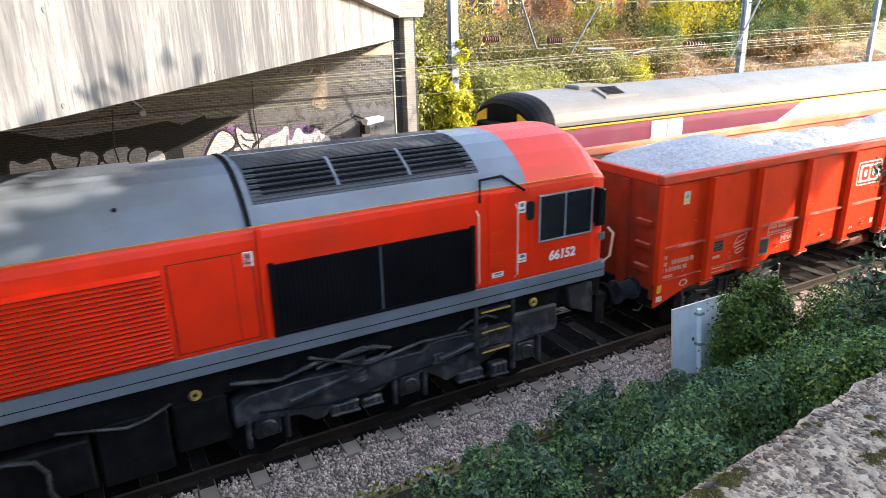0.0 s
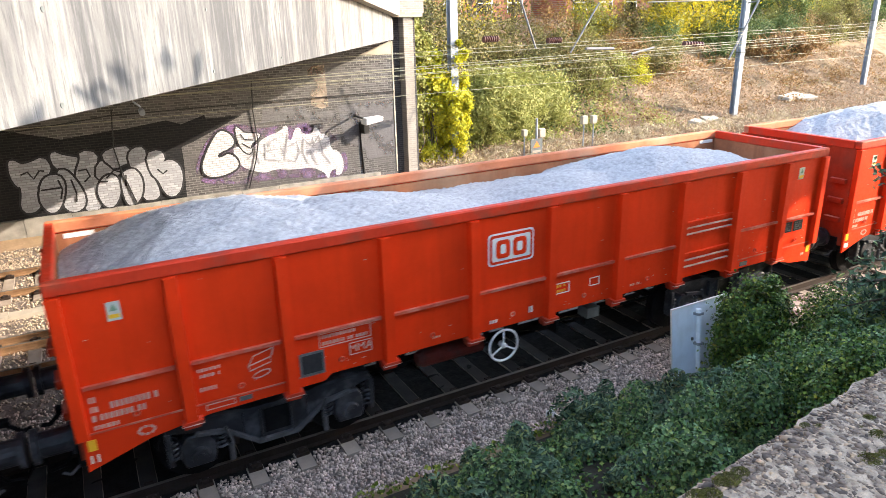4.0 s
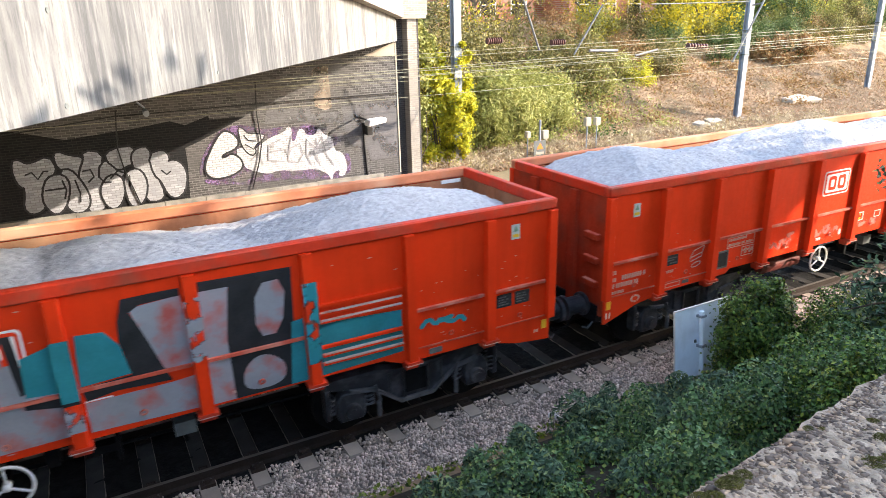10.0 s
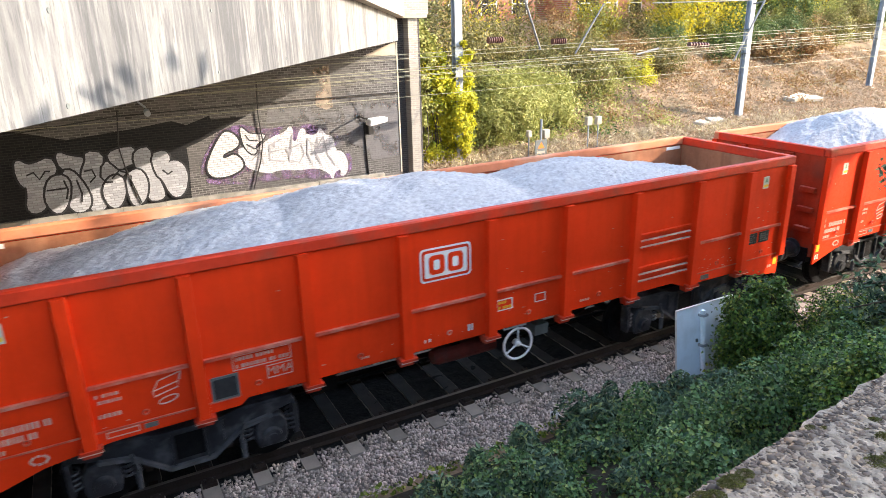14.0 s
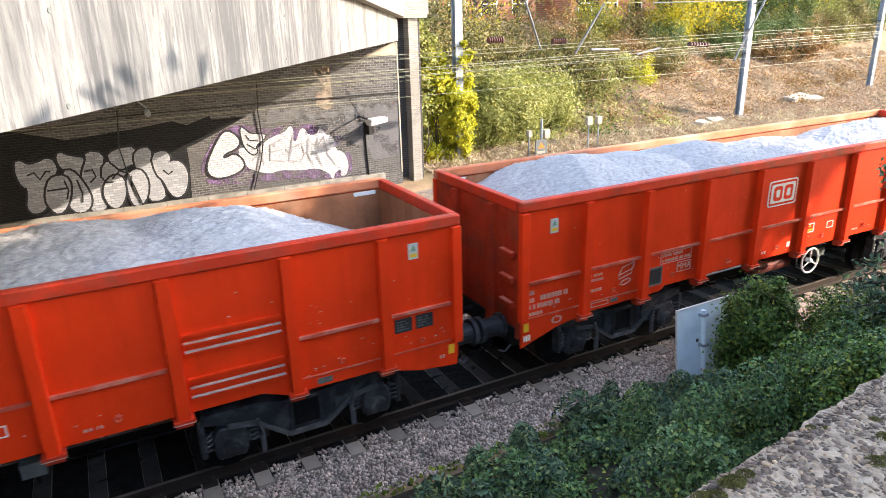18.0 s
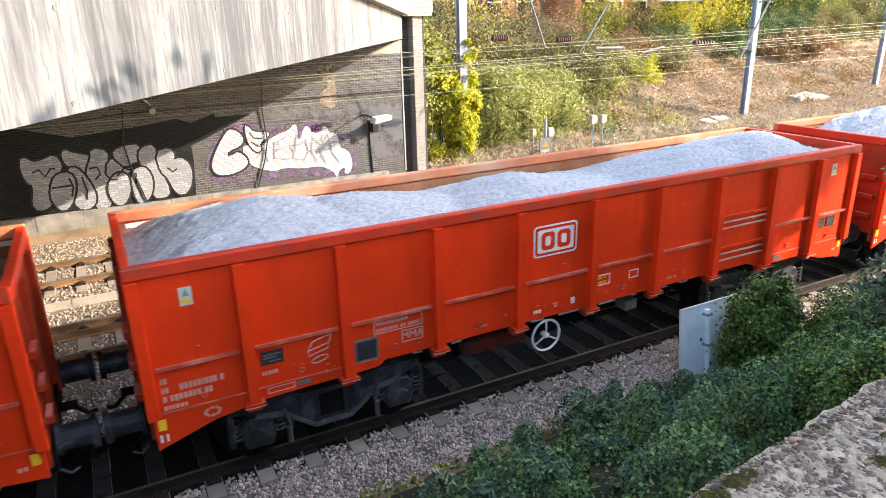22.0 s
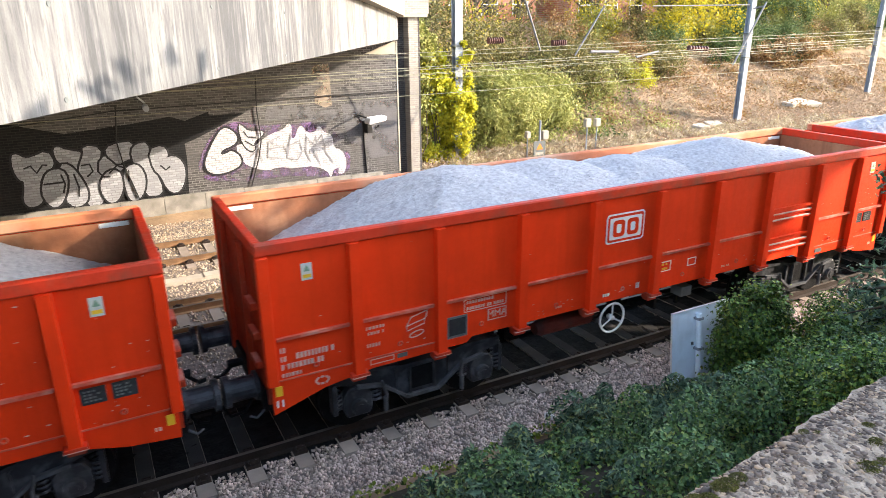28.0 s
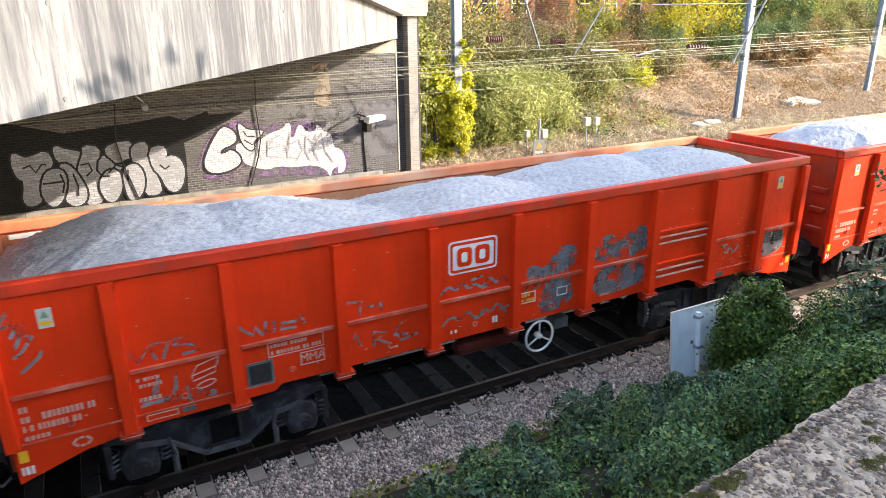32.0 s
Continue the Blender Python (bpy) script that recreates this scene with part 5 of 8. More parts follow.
for ln_ in (
        [(0.18, 2.64), (0.29, 2.81), (0.32, 2.67), (0.22, 2.65)],
        [(0.29, 2.53), (0.38, 2.68), (0.41, 2.62), (0.31, 2.41)],
        [(0.33, 2.58), (0.47, 2.5), (0.34, 2.33), (0.28, 2.3)],
        [(0.32, 2.12), (0.5, 2.26), (0.52, 2.31)],
        [(1.34, 2.07), (1.41, 1.93), (1.54, 2.11), (1.6, 1.94)],
        [(1.58, 2.13), (1.76, 2.13), (1.68, 1.94)],
        [(1.96, 2.14), (1.82, 2.14), (1.8, 2.08), (2.03, 2.02), (2.1, 1.94), (1.9, 1.93)],
        [(1.54, 1.47), (1.6, 1.71), (1.45, 1.4), (1.36, 1.38), (1.72, 1.43), (1.78, 1.71), (1.76, 1.37), (1.88, 1.52), (1.91, 1.29), (2.02, 1.44), (2.19, 1.36)],
        [(1.4, 1.41), (2.19, 1.32)],
        [(2.55, 2.11), (2.7, 1.97), (2.74, 2.07), (2.82, 1.95)],
        [(2.87, 2.11), (2.85, 1.99), (2.97, 1.96), (2.97, 2.09)],
        [(3.25, 2.04), (3.07, 2.05), (3.05, 1.97), (3.23, 1.96)],
        [(3.32, 2.09), (3.35, 2.0)],
        [(3.93, 2.13), (4.12, 2.11), (4.08, 1.93)],
        [(4.22, 2.02), (4.33, 2.01)],
        [(4.4, 2.04), (4.39, 1.92)],
        [(3.89, 1.68), (3.93, 1.46), (4.02, 1.69), (4.07, 1.5)],
        [(4.27, 1.44), (4.28, 1.64), (4.46, 1.59), (4.32, 1.52), (4.5, 1.41)],
        [(4.79, 1.74), (4.57, 1.59), (4.68, 1.42), (4.91, 1.47)],
        [(4.58, 1.52), (4.76, 1.5)]):
    strokes(WAGONS[11], "graffiti_tag", FADED_SLATE, [ln_], 0.038, -1.3125, 0.0004, 0.25)
MIST_SLATE = misted(material("worn_slate_spray_paint", (0.15, 0.15, 0.165), 0.6, vary=0.3, scale=4), 0.40, 0.56, 5.0)
for pts in (((8.0, 1.9), (8.06, 2.22), (8.3, 2.4), (8.55, 2.22), (8.85, 2.42), (9.14, 2.38), (9.14, 1.9)), ((8.0, 1.4), (8.1, 1.8), (8.6, 1.83), (9.14, 1.8), (9.12, 1.42), (8.5, 1.32)),
            ((6.7, 1.9), (6.8, 2.15), (7.1, 2.0), (7.3, 2.35), (7.7, 2.3), (7.6, 1.9)), ((6.95, 1.3), (7.1, 1.8), (7.5, 1.82), (7.7, 1.45), (7.3, 1.28)), ((11.98, 1.3), (12.1, 1.75), (12.6, 1.8), (12.7, 1.35))):
    part("graffiti_patch", made(prism, soften(list(pts), 1), "y", -1.3122, -1.3105), MIST_SLATE, WAGONS[11], "worn slate-grey paint")

# ---- locomotive ----  (x runs from the left end of the first wagon's body; it stands at negative x)
def locomotive():
    lo = tagged(empty("diesel_locomotive"), "red and grey diesel freight locomotive with black bogies", "locomotive")
    x0, x1 = -20.9, -1.12
    half = 1.32
    part("underframe_band", boxed(x0, x1, -half - 0.012, half + 0.012, 1.66, 1.93), LOCO_GREY, lo, "grey solebar band", bevel=0.01)
    part("band_line", boxed(x0, x1, -half - 0.017, -half - 0.013, 1.775, 1.785), LOCO_BLACK, lo)
    shoulder = [(half, 3.12), (half - 0.005, 3.22), (half - 0.02, 3.30), (half - 0.05, 3.36)]
    crown = [(1.13, 3.545), (0.94, 3.712), (0.64, 3.885), (0.32, 3.962), (0, 3.98)]
    side = [(-half, 1.935), *[(-y, z) for y, z in shoulder], *shoulder[::-1], (half, 1.935)]
    part("body_side", made(prism, side, "x", x0 + 2.2, -2.62), LOCO_RED, lo, "red hood side")
    arch = [*[(-y, z) for y, z in crown], *crown[-2::-1]]
    roof = [(-half + 0.05, 3.365), *arch, (half - 0.05, 3.365)]
    part("hood_roof", made(prism, roof, "x", x0 + 2.2, -2.62), LOCO_GREY, lo, "weathered grey roof")
    part("lining", boxed(x0 + 2.2, -1.46, -half + 0.027, -half + 0.045, 3.35, 3.368), ORANGE, lo)
    # rear cab, rounded towards its end
    cab = side[:5] + arch + side[5:]
    bm = bmesh.new()
    rows = []
    for x, dz, dy in ((-2.615, 0, 0), (-1.60, 0, 0), (-1.42, -0.015, 0.006), (-1.29, -0.07, 0.03), (-1.19, -0.16, 0.065), (-1.12, -0.30, 0.12)):
        rows.append([bm.verts.new((x, y - (math.copysign(dy, y) * (1 if z < 3.3 else 0.6) if y else 0), z + (dz * min(1.0, (z - 3.2) / 0.4) if z > 3.2 else 0))) for y, z in cab])
    for a, b in zip(rows, rows[1:]):
        for k in range(len(cab)):
            bm.faces.new((a[k], a[(k + 1) % len(cab)], b[(k + 1) % len(cab)], b[k]))
    bm.faces.new(rows[0])
    bm.faces.new(rows[-1][::-1])
    part("cab", bm, LOCO_RED, lo, "red driving cab")
    part("windscreen", boxed(-1.118, -1.10, -1.0, 1.0, 2.65, 3.3), GLASS, lo)
    # side window
    win = part("cab_window", boxed(-2.42, -1.46, -half - 0.016, -half + 0.02, 2.47, 3.14), GLASS, lo, "dark cab side window")
    part("window_frame", boxes((-2.435, -2.415, -half - 0.024, -half - 0.001, 2.45, 3.16), (-1.465, -1.445, -half - 0.024, -half - 0.001, 2.45, 3.16),
                               (-2.415, -1.465, -half - 0.024, -half - 0.001, 2.45, 2.472), (-2.415, -1.465, -half - 0.024, -half - 0.001, 3.138, 3.16),
                               (-1.97, -1.948, -half - 0.024, -half - 0.017, 2.475, 3.136)), GALV, win, "metal frame")
    part("quarter_window", boxed(-1.36, -1.17, -half - 0.012, -half + 0.1, 2.52, 3.08), GLASS, lo)
    part("mirror", boxed(-1.42, -1.36, -half - 0.16, -half - 0.02, 2.6, 3.15), LOCO_BLACK, lo)
    part("round_window", rounded(-2.66, -2.52, 2.82, 3.1, 0.06, -half - 0.014, -half + 0.01), GLASS, lo)
    part("number", letters_bm("66152", 0.2), WHITE, lo, "white fleet number").matrix_basis = pose(-1.99, -half - 0.008, 2.19, 90)
    # door zone with handrails
    part("cab_door", boxed(-3.30, -2.72, -half - 0.008, -half + 0.01, 1.95, 3.28), LOCO_RED, lo, "recessed red cab door")
    for x in (-3.5, -2.85):
        bm = bmesh.new()
        path(bm, [(x, -half - 0.01, 2.0), (x, -half - 0.07, 2.06), (x, -half - 0.07, 3.05), (x, -half - 0.01, 3.1)], 0.015)
        part("handrail", bm, PINKISH, lo, "dusty handrail")
    bm = bmesh.new()
    path(bm, [(-1.2, -half - 0.01, 1.9), (-1.08, -half - 0.06, 2.0), (-1.0, -half - 0.02, 2.35), (-1.08, -half + 0.02, 2.45)], 0.022)
    part("handrail", bm, PINKISH, lo, "worn end handrail")
    bm = bmesh.new()
    path(bm, [(-3.45, -half - 0.02, 3.2), (-3.4, -half + 0.06, 3.5), (-3.0, -half + 0.12, 3.5), (-2.7, -half - 0.02, 3.28)], 0.02)
    part("gutter", bm, LOCO_BLACK, lo)
    for x0n, x1n, z0n, z1n, m in ((-2.80, -2.68, 2.95, 3.12, WHITE), (-2.79, -2.65, 2.20, 2.33, WHITE), (-3.24, -3.05, 2.05, 2.13, WHITE), (-6.68, -6.56, 2.91, 3.09, WHITE), (-1.28, -1.16, 2.28, 2.40, PLATE)):
        pl = part("notice_plate", boxed(x0n, x1n, -half - 0.012, -half - 0.001, z0n, z1n), m, lo, "small notice plate")
        if m is WHITE:
            h = z1n - z0n
            part("notice_mark", boxed(x0n + 0.03, x1n - 0.03, -half - 0.015, -half - 0.0125, z0n + h * 0.55, z0n + h * 0.85), PLATE, pl)
            part("notice_mark", boxed(x0n + 0.015, x1n - 0.015, -half - 0.015, -half - 0.0125, z0n + h * 0.2, z0n + h * 0.32), PLATE, pl)
    for z in (2.3, 2.62):
        part("vent", boxed(-3.28, -3.02, -half - 0.012, -half - 0.001, z, z + 0.12), RED, lo)
    # radiator grille in the side
    gr = part("side_grille", boxed(-6.33, -3.6, -half - 0.006, -half + 0.02, 1.96, 2.87), LOCO_BLACK, lo, "black side radiator grille")
    bm = bmesh.new()
    for k in range(45):
        x = -6.30 + k * 0.06
        box(bm, x, x + 0.018, -half - 0.013, -half - 0.0065, 1.98, 2.85)
    part("grille_mesh", bm, GRILLE_BAR, gr)
    part("grille_frame", boxes((-6.40, -6.33, -half - 0.03, -half - 0.001, 1.94, 2.90), (-3.6, -3.53, -half - 0.03, -half - 0.001, 1.94, 2.90),
                               (-6.33, -3.6, -half - 0.03, -half - 0.021, 1.94, 1.98)), LOCO_BLACK, gr)
    part("grille_divider", boxed(-4.97, -4.935, -half - 0.02, -half - 0.0135, 1.98, 2.86), SLAT_GREY, gr)
    # louvred doors
    bm = bmesh.new()
    for k in range(20):
        z = 2.0 + k * 0.053
        prism(bm, [(-half, z - 0.002), (-half - 0.06, z), (-half - 0.06, z + 0.008), (-half, z + 0.048)], "x", -13.5, -7.58)
    lv_ = part("louvre_panel", bm, LOCO_RED, lo, "red louvred side panel")
    # solid dark red strips stand in for the shade under each louvre
    bm = bmesh.new()
    for k in range(20):
        z = 2.0 + k * 0.053
        box(bm, -13.5, -7.58, -half - 0.058, -half - 0.012, z - 0.0105, z - 0.0022)
    part("louvre_gap", bm, DULL_RED, lv_, "dark strips painted as shade between the louvres")
    sd = part("side_door", boxed(-7.5, -6.58, -half - 0.012, -half - 0.001, 2.0, 3.08), LOCO_RED, lo, "red equipment door with dark seams")
    part("door_seam", boxes((-7.515, -7.503, -half - 0.006, -half - 0.001, 1.98, 3.1), (-6.577, -6.565, -half - 0.006, -half - 0.001, 1.98, 3.1), (-7.503, -6.577, -half - 0.006, -half - 0.001, 3.083, 3.095),
                            (-6.80, -6.792, -half - 0.014, -half - 0.0125, 2.0, 3.08), (-7.503, -6.577, -half - 0.006, -half - 0.001, 1.985, 1.996)), DULL_RED, sd)
    part("joint_strip", boxes((-6.50, -6.44, -half - 0.025, -half - 0.001, 1.94, 3.34),), LOCO_RED, lo)
    ring = [(half - 0.045, 3.365), *crown]
    hoop = [*[(-y * 1.012, z + 0.016) for y, z in ring], *[(y * 1.012, z + 0.016) for y, z in ring[-2::-1]]]
    bm = made(prism, hoop, "x", -6.58, -6.52)
    part("roof_joint", bm, LOCO_BLACK, lo)

    def skin(y, up):
        """Height of the curved roof at y, raised a little."""
        for (ya, za), (yb, zb) in zip(crown, crown[1:]):
            if yb <= y <= ya:
                return za + (zb - za) * (ya - y) / (ya - yb) + up
        return crown[0][1] + up
    # roof cooling grilles: dark curved panels with black openings under fine slats
    for s in (-1, 1):
        ys = (1.10, 0.94, 0.64, 0.32, 0.06)
        gp = part("roof_grille", made(prism, [(s * y, skin(y, -0.05)) for y in ys] + [(s * y, skin(y, 0.008)) for y in ys[::-1]], "x", -6.44, -3.32), SLAT_GREY, lo, "dark roof cooling grille")
        yo = (1.03, 0.94, 0.64, 0.54)
        for xa, xb in ((-6.30, -5.36), (-5.30, -4.36), (-4.30, -3.46)):
            part("grille_opening", made(prism, [(s * y, skin(y, -0.03)) for y in yo] + [(s * y, skin(y, 0.011)) for y in yo[::-1]], "x", xa, xb), LOCO_BLACK, gp)
        for k in range(24):
            y = 1.07 - k * 0.042
            dark = 0.55 < y < 1.02
            part("slat", boxed(-6.42, -3.34, s * y - 0.006, s * y + 0.006, skin(y, 0.0), skin(y, 0.026 if dark else 0.02)), GRILLE_BAR if k % 2 and dark else SLAT_GREY, gp)
        for x in (-5.35, -4.35):
            part("grille_bar", made(prism, [(s * y, skin(y, 0.009)) for y in yo] + [(s * y, skin(y, 0.03)) for y in yo[::-1]], "x", x, x + 0.035), LOCO_GREY, gp)
    part("roof_hatch", made(prism, [(-0.42, 3.93), (-0.36, 3.985), (0, 3.995), (0.36, 3.985), (0.42, 3.93)], "x", -9.6, -7.6), LOCO_GREY, lo)
    bm = bmesh.new()
    for x in (-7.9,):
        rod(bm, (x, -0.95, 3.68), (x, -0.97, 3.72), 0.022, seg=8)
    part("lifting_eye", bm, LOCO_BLACK, lo)
    # far cab
    bm = made(prism, cab, "x", x0 + 0.4, x0 + 2.19)
    part("cab", bm, LOCO_RED, lo, "red driving cab")
    # underframe gear
    part("underframe", boxed(x0 + 0.2, x1 + 0.02, -1.2, 1.2, 1.3, 1.655), BLACK, lo)
    bm = made(prism, [(-1.28, 1.2), (-1.28, 0.55), (-0.9, 0.3), (0.9, 0.3), (1.28, 0.55), (1.28, 1.2)], "x", -13.6, -8.6)
    part("fuel_tank", bm, BLACK, lo, "black fuel tank", bevel=0.03)
    for xa, xb, za, zb in ((-8.55, -7.75, 0.45, 1.28), (-7.7, -7.05, 0.62, 1.28), (-15.0, -13.7, 0.6, 1.28)):
        part("equipment_case", boxed(xa, xb, -1.2, 1.2, za, zb), BLACK, lo, bevel=0.03)
    part("centre_sill", boxed(-7.0, -1.4, -0.7, 0.7, 0.95, 1.3), BLACK, lo)
    part("sand_box", boxed(-2.82, -1.98, -1.25, -0.75, 0.9, 1.34), BOGIE, lo, bevel=0.03)
    part("equipment_case", made(prism, [(-1.8, 1.57), (-1.29, 1.57), (-1.24, 1.0), (-1.72, 1.2)], "y", -1.25, -0.8), BOGIE, lo, bevel=0.02)
    for xs in (-3.5, -2.86):
        part("step_post", boxed(xs - 0.022, xs + 0.022, -1.33, -1.28, 0.8 if xs < -3 else 1.3, 1.66), BOGIE, lo)
    part("step_back", boxed(-3.46, -2.9, -1.2, -1.15, 0.8, 1.6), BLACK, lo)
    for z in (0.88, 1.21, 1.53):
        st = part("step", boxed(-3.42, -2.92, -1.32, -1.1, z, z + 0.03), BOGIE, lo)
        part("step_edge", boxed(-3.42, -2.92, -1.333, -1.321, z + 0.004, z + 0.024), OCHRE, st, "yellow step nosing")
    for x, zf in ((-2.46, 1.48), (-7.42, 1.40)):
        bm = bmesh.new()
        torus(bm, (x, -1.27, zf), 0.05, 0.024, 14, 6)
        part("filler_cap", bm, OCHRE, lo, "worn yellow filler ring")
    for pts, rr in (([(-8.9, -1.22, 1.34), (-8.6, -1.26, 1.3), (-8.2, -1.28, 1.22), (-7.95, -1.27, 1.26), (-7.7, -1.25, 1.36)], 0.018), ([(-9.9, -1.25, 1.14), (-9.4, -1.3, 1.18), (-9.15, -1.31, 1.12), (-9.05, -1.31, 0.95), (-9.07, -1.31, 0.7), (-9.0, -1.31, 0.52), (-8.8, -1.3, 0.45)], 0.03),
                    ([(-6.0, -1.25, 1.5), (-5.2, -1.27, 1.2), (-4.4, -1.25, 1.3), (-3.6, -1.2, 1.25)], 0.025), ([(-7.0, -1.22, 1.4), (-6.4, -1.26, 1.3), (-5.8, -1.24, 1.42)], 0.03)):
        part("pipe", made(path, pts, rr), BOGIE, lo)
    # bogies with three axles
    for xc in (-4.4, -17.4):
        bo = part("bogie", boxed(-2.2, 2.2, -0.9, 0.9, 0.7, 0.95), BLACK, lo, "black three-axle bogie")
        bo.matrix_basis = pose(xc, 0, 0)
        for s in (-1, 1):
            y0, y1 = s * 1.08 - 0.09, s * 1.08 + 0.09
            bm = made(prism, [(-2.6, 0.76), (-2.25, 0.82), (-1.75, 0.72), (-1.58, 0.54), (-1.42, 0.56), (-1.3, 0.78), (-0.65, 0.70), (-0.35, 0.88), (0.1, 0.82), (0.45, 0.53), (0.62, 0.64), (1.0, 0.63), (1.35, 0.85), (2.3, 0.88), (2.45, 0.95), (2.45, 1.12), (1.4, 1.16), (0.55, 1.22), (0.15, 1.24), (0.05, 1.13), (-0.8, 1.15), (-1.75, 1.19), (-2.4, 1.16), (-2.6, 1.05)], "y", y0 - 0.06, y1 + 0.06)
            part("side_frame", bm, BOGIE, bo, bevel=0.02)
            bm = bmesh.new()
            path(bm, [(-2.4, s * 1.23, 1.165), (-1.75, s * 1.235, 1.19), (-0.8, s * 1.235, 1.155), (0.05, s * 1.235, 1.135), (0.2, s * 1.235, 1.24), (0.55, s * 1.235, 1.225), (1.4, s * 1.235, 1.165)], 0.012, 5)
            part("frame_flange", bm, DUST_GREY, bo)
            for dx in (-2.2, -0.16, 1.86):
                bm = boxed(dx - 0.17, dx + 0.17, s * 1.10 - 0.11, s * 1.10 + 0.11, 0.50, 0.80)
                rod(bm, (dx, s * 1.20, 0.65), (dx, s * 1.25, 0.65), 0.12, seg=14)
                part("axlebox", bm, BOGIE, bo, bevel=0.02)
            for dx in (-0.95, 1.0):
                bm = bmesh.new()
                for k in range(4):
                    rod(bm, (dx, s * 1.15, 0.98 + k * 0.09), (dx, s * 1.15, 1.04 + k * 0.09), 0.17 - 0.01 * (k % 2), seg=14)
                part("rubber_spring", bm, BOGIE, bo)
                bm = bmesh.new()
                path(bm, [(dx - 0.35, s * 1.2, 1.3), (dx - 0.2, s * 1.26, 1.42), (dx + 0.1, s * 1.26, 1.46), (dx + 0.3, s * 1.22, 1.36)], 0.022)
                part("air_hose", bm, DUST_GREY, bo)
            for dx in (-2.45, -1.95, -0.4, 0.08, 1.62, 2.1):
                part("axle_hanger", boxed(dx - 0.03, dx + 0.03, s * 1.2 - 0.04, s * 1.2 + 0.04, 0.42, 0.86), BOGIE, bo, bevel=0.01)
            for dx in (-1.9, 0.3):
                bm = bmesh.new()
                rod(bm, (dx, s * 1.27, 0.95), (dx + 0.55, s * 1.27, 1.05), 0.045, seg=10)
                rod(bm, (dx + 0.55, s * 1.27, 1.05), (dx + 0.8, s * 1.27, 1.095), 0.025, seg=8)
                part("damper", bm, BOGIE, bo)
            for xa, xb, za, zb in ((0.62, 1.05, 0.42, 0.62), (1.2, 1.5, 0.36, 0.6), (-1.35, -0.95, 0.5, 0.7), (-0.9, -0.6, 0.5, 0.66), (0.2, 0.4, 0.85, 1.05)):
                part("brake_unit", boxed(xa, xb, s * 1.17 - 0.08, s * 1.17 + 0.08, za, zb), BOGIE, bo, bevel=0.03)
                bm = bmesh.new()
                for q in range(3):
                    xq = xa + (xb - xa) * (0.2 + 0.3 * q)
                    rod(bm, (xq, s * 1.25, za + 0.03), (xq, s * 1.25, zb - 0.02), 0.022, seg=7)
                path(bm, [(xa, s * 1.26, za + 0.06), (xb, s * 1.26, za + 0.04)], 0.02, 6)
                part("brake_linkage", bm, DUST_GREY, bo)
            bm = bmesh.new()
            path(bm, [(-2.3, s * 1.22, 0.9), (-1.2, s * 1.23, 0.72), (-0.2, s * 1.22, 0.85), (0.9, s * 1.23, 0.95), (2.0, s * 1.2, 0.85)], 0.022)
            part("air_pipe", bm, BLACK, bo)
            bm = bmesh.new()
            path(bm, [(-1.5, s * 1.22, 1.3), (-1.2, s * 1.24, 1.38), (-0.7, s * 1.24, 1.42), (-0.45, s * 1.24, 1.34), (-0.6, s * 1.24, 1.24), (-1.0, s * 1.24, 1.22)], 0.03)
            part("sand_hose", bm, BOGIE, bo)
        for dx in (-2.2, -0.16, 1.86):
            wheelset(bo, dx, 0.53)
    for s in (-1, 1):
        bm = bmesh.new()
        rod(bm, (-1.14, s * 0.87, 1.05), (-0.72, s * 0.87, 1.05), 0.11, seg=14)
        rod(bm, (-0.72, s * 0.87, 1.05), (-0.66, s * 0.87, 1.05), 0.23, seg=18)
        part("buffer", bm, BLACK, lo, "black round buffer")
    part("coupler", boxed(-1.1, -0.62, -0.15, 0.15, 0.86, 1.1), BLACK, lo, bevel=0.02)
    part("buffer_beam", boxed(-1.2, -1.02, -1.25, 1.25, 0.8, 1.3), BLACK, lo)
    return lo


def letters_bm(text, size):
    cu = bpy.data.curves.new("text", "FONT")
    cu.body, cu.size, cu.extrude, cu.offset = text, size, 0.003, 0.006
    cu.align_x, cu.align_y, cu.shear = "CENTER", "CENTER", 0.1
    tmp = bpy.data.objects.new("tmp", cu)
    scene.collection.objects.link(tmp)
    me = bpy.data.meshes.new_from_object(tmp.evaluated_get(bpy.context.evaluated_depsgraph_get()))
    bpy.data.objects.remove(tmp)
    bm = bmesh.new()
    bm.from_mesh(me)
    return bm


LOCO = locomotive()


